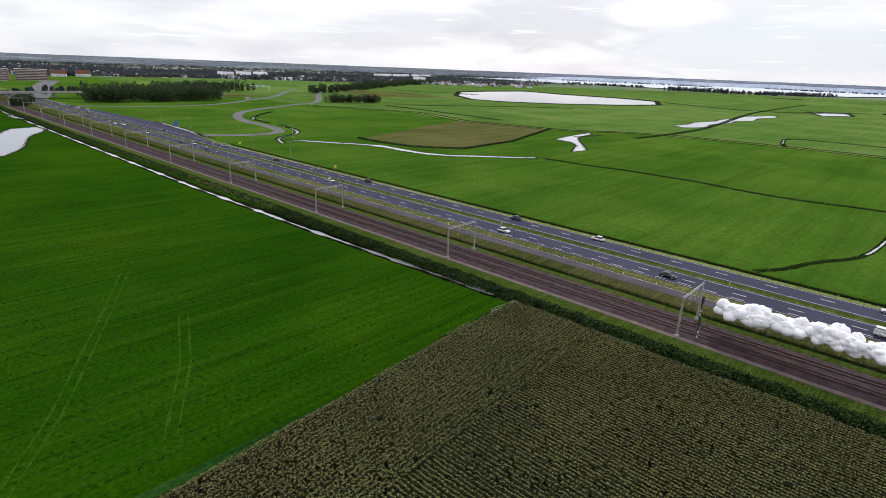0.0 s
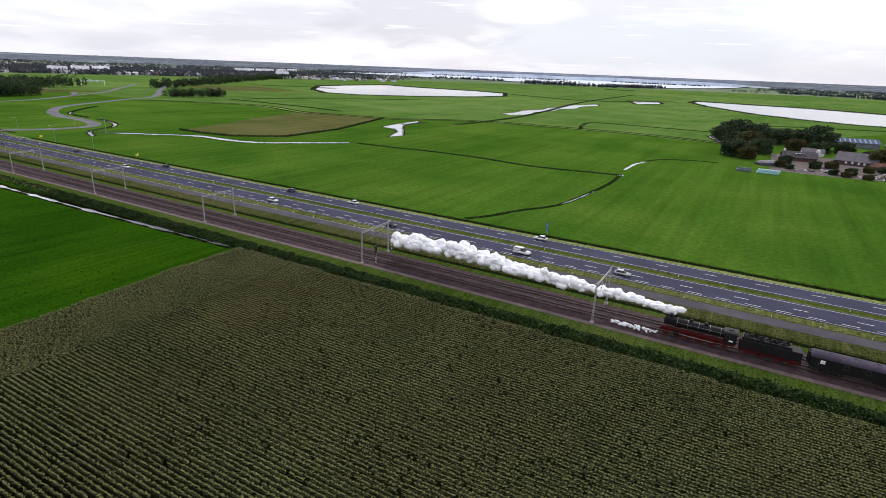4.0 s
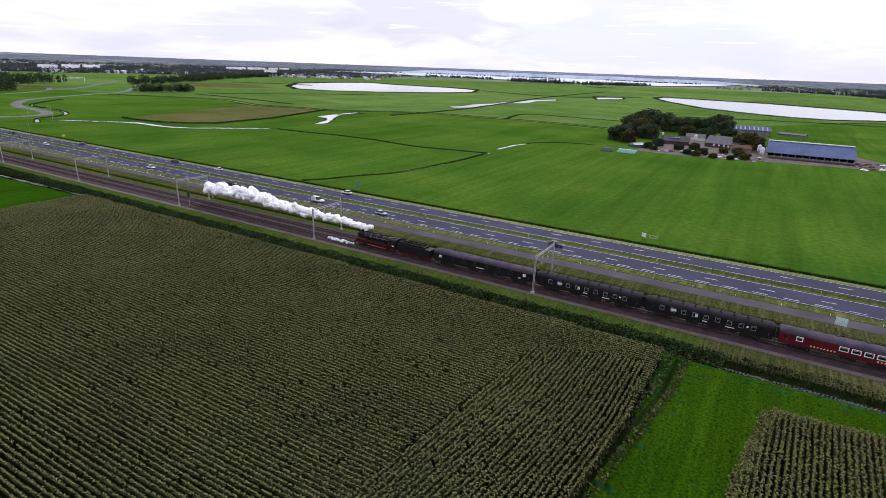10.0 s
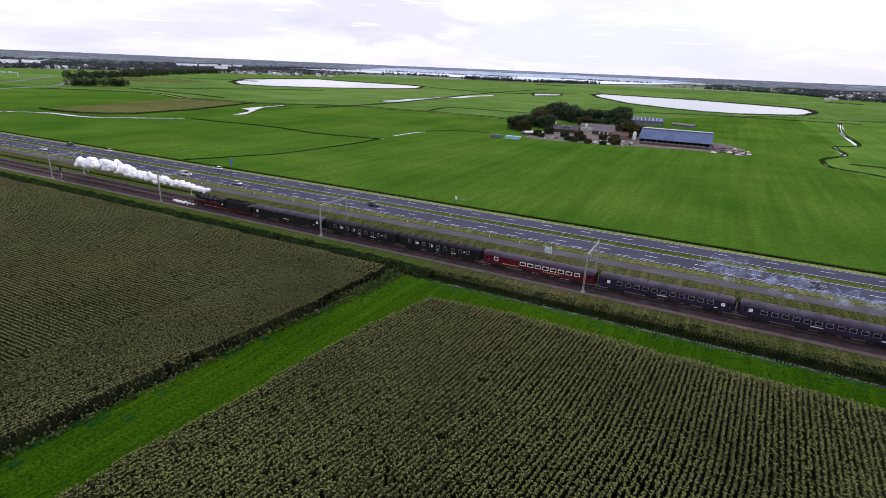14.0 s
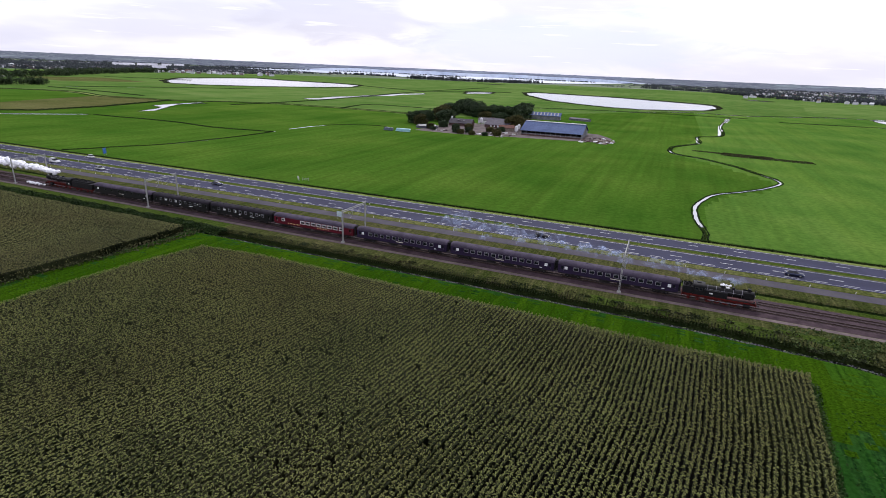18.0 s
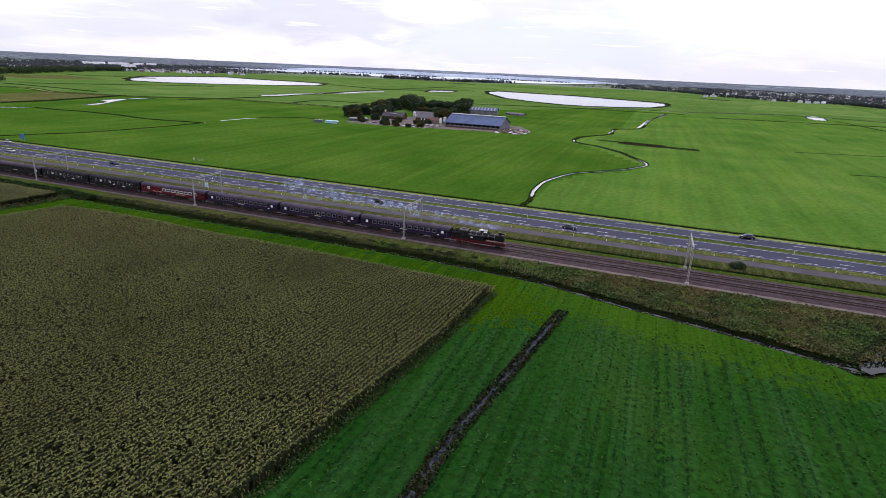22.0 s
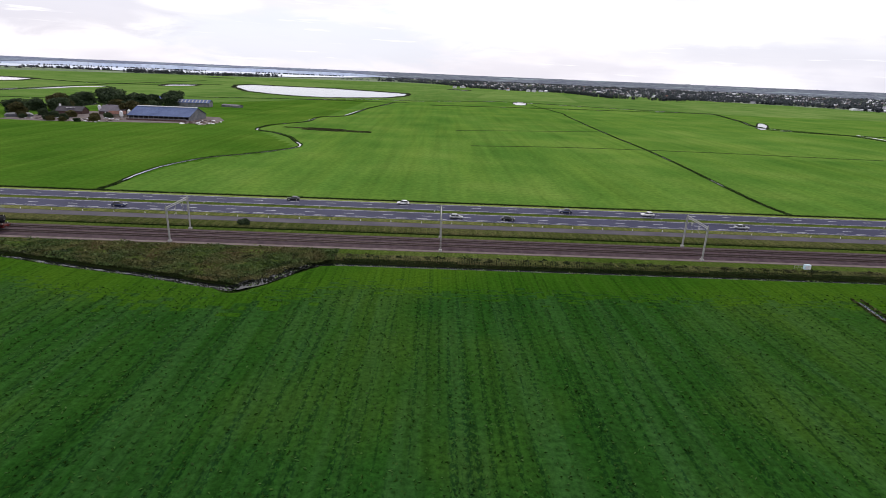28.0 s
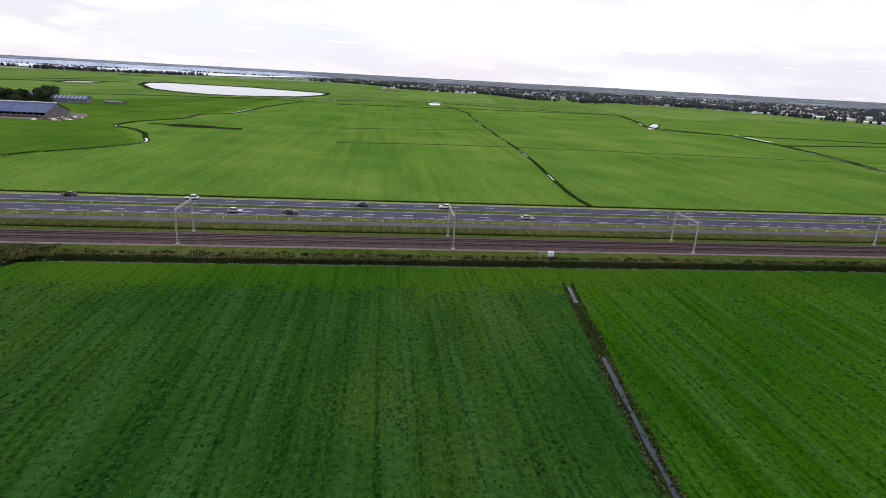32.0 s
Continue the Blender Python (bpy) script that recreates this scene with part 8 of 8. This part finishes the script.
def build_flats(x, y, w, h, rz):
    t = thing("apartment_building", "red-brown brick flats with pale balconies behind the viaduct", "building", "far flats")
    part("wall", box(-7, 7, -w / 2, w / 2, 0, h), M["flat_brick"], t)
    part("roof", box(-7.3, 7.3, -w / 2 - 0.3, w / 2 + 0.3, h, h + 0.5), M["sheet_white"], t)
    n = int(w / 4.2)
    for lv in range(int(h / 3)):
        for k in range(n):
            yy = -w / 2 + 2.1 + 4.2 * k
            part("window", box(7.0, 7.06, yy - 1.2, yy + 1.2, 3 * lv + 0.9, 3 * lv + 2.3), M["glass"], t)
            part("balcony", box(7.0, 8.1, yy - 1.6, yy + 1.6, 3 * lv + 0.05, 3 * lv + 0.95), M["sheet_white"], t)
    t.matrix_basis = pose(x, y, 0, 0, 0, rz)


def build_far_house(w, d, h, roof, label):
    t = thing("house", label, "house", "white houses beyond the meadows")
    part("wall", box(-w / 2, w / 2, -d / 2, d / 2, 0, h), M["far_wall"], t)
    bm = bmesh.new()
    bm_loft(bm, [[(x, -d / 2 - 0.4, h), (x, 0, h + 0.55 * d), (x, d / 2 + 0.4, h)] for x in (-w / 2 - 0.3, w / 2 + 0.3)])
    part("roof", bm, roof, t)
    for k in range(max(2, int(w / 4))):
        x = -w / 2 + w * (k + 0.5) / max(2, int(w / 4))
        part("window", box(x - 0.7, x + 0.7, -d / 2 - 0.04, -d / 2 + 0.02, 1.0, 2.6), M["glass"], t)
    return t


_fh = build_far_house(13, 9, 6.0, M["far_roof"], "white gabled house with a grey roof in a row")
_fh.matrix_basis = pose(-1707, 1529, 0, 0, 0, 62)
_rh = np.random.RandomState(66)
for _k in range(1, 19):
    copy_thing(_fh, pose(-1704 + 1.6 * _k + 8 * _rh.rand(), 1520 + 22.0 * _k + 8 * _rh.rand(), 0, 0, 0, 55 + 20 * _rh.rand()))
_fw2 = build_far_house(46, 18, 9.0, M["far_wall"], "large white building among the town trees")
_fw2.matrix_basis = pose(-2250, 1560, 0, 0, 0, 50)
for _x, _y, _z in ((-2280, 1630, 70), (-2290, 1710, 40), (-2330, 1790, 55), (-2340, 1880, 60), (-2370, 1980, 48), (-1830, 1400, 30), (-2040, 800, 60), (-2060, 870, 75), (-1960, 700, 60)):
    copy_thing(_fw2, pose(_x, _y, 0, 0, 0, _z))


_fr = build_far_house(30, 16, 7.0, M["tile_red"], "large building with a broad red roof in the town")
_fr.matrix_basis = pose(-1880, 250, 0, 0, 0, 70)
copy_thing(_fr, pose(-1900, 305, 0, 0, 0, 80))

t = thing("sign_gantry", "white steel sign gantry over the far slip road", "gantry")
for _x in (-19, 19):
    part("post", box(_x - 0.5, _x + 0.5, -0.5, 0.5, 0, 8.5, 0.05), M["white"], t)
part("beam", box(-19, 19, -0.4, 0.4, 7.4, 8.5, 0.05), M["white"], t)
for _x in (-12, -3, 8):
    part("panel", box(_x - 2.6, _x + 2.6, -0.62, -0.42, 6.0, 9.6, 0.03), M["sign_pale"], t)
t.matrix_basis = pose(-1274, 429, 0, 0, 0, 40)

build_flats(-1632, 84, 58, 21, -12)
build_flats(-1650, 152, 52, 21, -12)


def build_greenhouse(x, y, w, d, rz):
    t, wl = gable("greenhouse", w, d, 3.2, 4.8, M["sheet_white"], M["glass_roof"], "long pale greenhouse in the far village", 0.2, "greenhouse", 0, "far greenhouses")
    t.matrix_basis = pose(x, y, 0, 0, 0, rz)


M["glass_roof"] = surface("greenhouse_glass", (0.62, 0.64, 0.68), (0.80, 0.82, 0.85), 0.2, 0.15)
for _g in ((1150, 1215, 95, 24, -15), (1222, 1100, 104, 22, -72), (1180, 918, 70, 22, -40), (1055, 1500, 40, 16, -30), (2050, 3600, 150, 40, -50), (2150, 3380, 170, 40, -53), (2290, 3240, 120, 40, -53), (345, 1860, 90, 22, -10), (930, 1560, 60, 20, -30)):
    build_greenhouse(*_g)


def skyline():
    """Upright ring at eye height, coloured as hazy far land, closing the plain."""
    rnd = np.random.RandomState(401)
    n = 1800
    R = 4600
    a = np.linspace(0, 2 * np.pi, n, endpoint=False)
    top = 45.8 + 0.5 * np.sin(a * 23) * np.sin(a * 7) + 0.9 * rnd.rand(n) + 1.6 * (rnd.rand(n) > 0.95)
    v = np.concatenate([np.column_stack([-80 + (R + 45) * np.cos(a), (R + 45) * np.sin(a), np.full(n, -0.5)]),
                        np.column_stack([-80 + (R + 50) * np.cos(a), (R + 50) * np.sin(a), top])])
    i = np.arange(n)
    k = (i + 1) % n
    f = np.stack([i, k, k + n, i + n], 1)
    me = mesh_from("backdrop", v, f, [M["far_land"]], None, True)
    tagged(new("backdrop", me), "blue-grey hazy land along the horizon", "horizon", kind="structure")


def far_water():
    """Upright backdrop strip standing for broad water before the last shore."""
    a = np.linspace(-0.66, -0.02, 90)
    high = 27 * np.clip(np.minimum((a + 0.66) / 0.10, (-0.02 - a) / 0.16), 0, 1) ** 0.6 + 2.5 * np.sin(a * 40)
    n = len(a)
    v = np.concatenate([np.column_stack([-80 + 4636 * np.sin(a), 4636 * np.cos(a), np.full(n, -0.5)]), np.column_stack([-80 + 4640 * np.sin(a), 4640 * np.cos(a), np.maximum(0.2, high)])])
    i = np.arange(n - 1)
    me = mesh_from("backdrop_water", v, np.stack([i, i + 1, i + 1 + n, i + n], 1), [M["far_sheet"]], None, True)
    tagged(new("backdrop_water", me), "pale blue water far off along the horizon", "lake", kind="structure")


# pale blue of the mirrored sky is put into this base colour
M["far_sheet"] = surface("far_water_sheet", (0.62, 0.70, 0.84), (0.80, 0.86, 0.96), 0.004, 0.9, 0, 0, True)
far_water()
# haze of distance is put into the strip, tree and speck colours
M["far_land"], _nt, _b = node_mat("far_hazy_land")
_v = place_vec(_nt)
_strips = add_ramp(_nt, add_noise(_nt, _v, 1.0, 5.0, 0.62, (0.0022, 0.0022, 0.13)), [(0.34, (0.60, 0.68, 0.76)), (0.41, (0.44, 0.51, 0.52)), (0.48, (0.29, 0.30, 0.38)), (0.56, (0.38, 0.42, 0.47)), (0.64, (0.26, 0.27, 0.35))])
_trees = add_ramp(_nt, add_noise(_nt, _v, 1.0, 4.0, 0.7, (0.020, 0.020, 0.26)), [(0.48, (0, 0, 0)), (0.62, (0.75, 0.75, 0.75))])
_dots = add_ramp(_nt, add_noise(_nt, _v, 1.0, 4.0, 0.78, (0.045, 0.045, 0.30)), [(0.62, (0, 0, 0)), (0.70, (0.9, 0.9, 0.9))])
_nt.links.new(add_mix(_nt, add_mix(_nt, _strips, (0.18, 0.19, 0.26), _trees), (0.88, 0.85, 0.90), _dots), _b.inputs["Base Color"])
_b.inputs["Roughness"].default_value = 1.0
_b.inputs["Specular IOR Level"].default_value = 0.0
skyline()
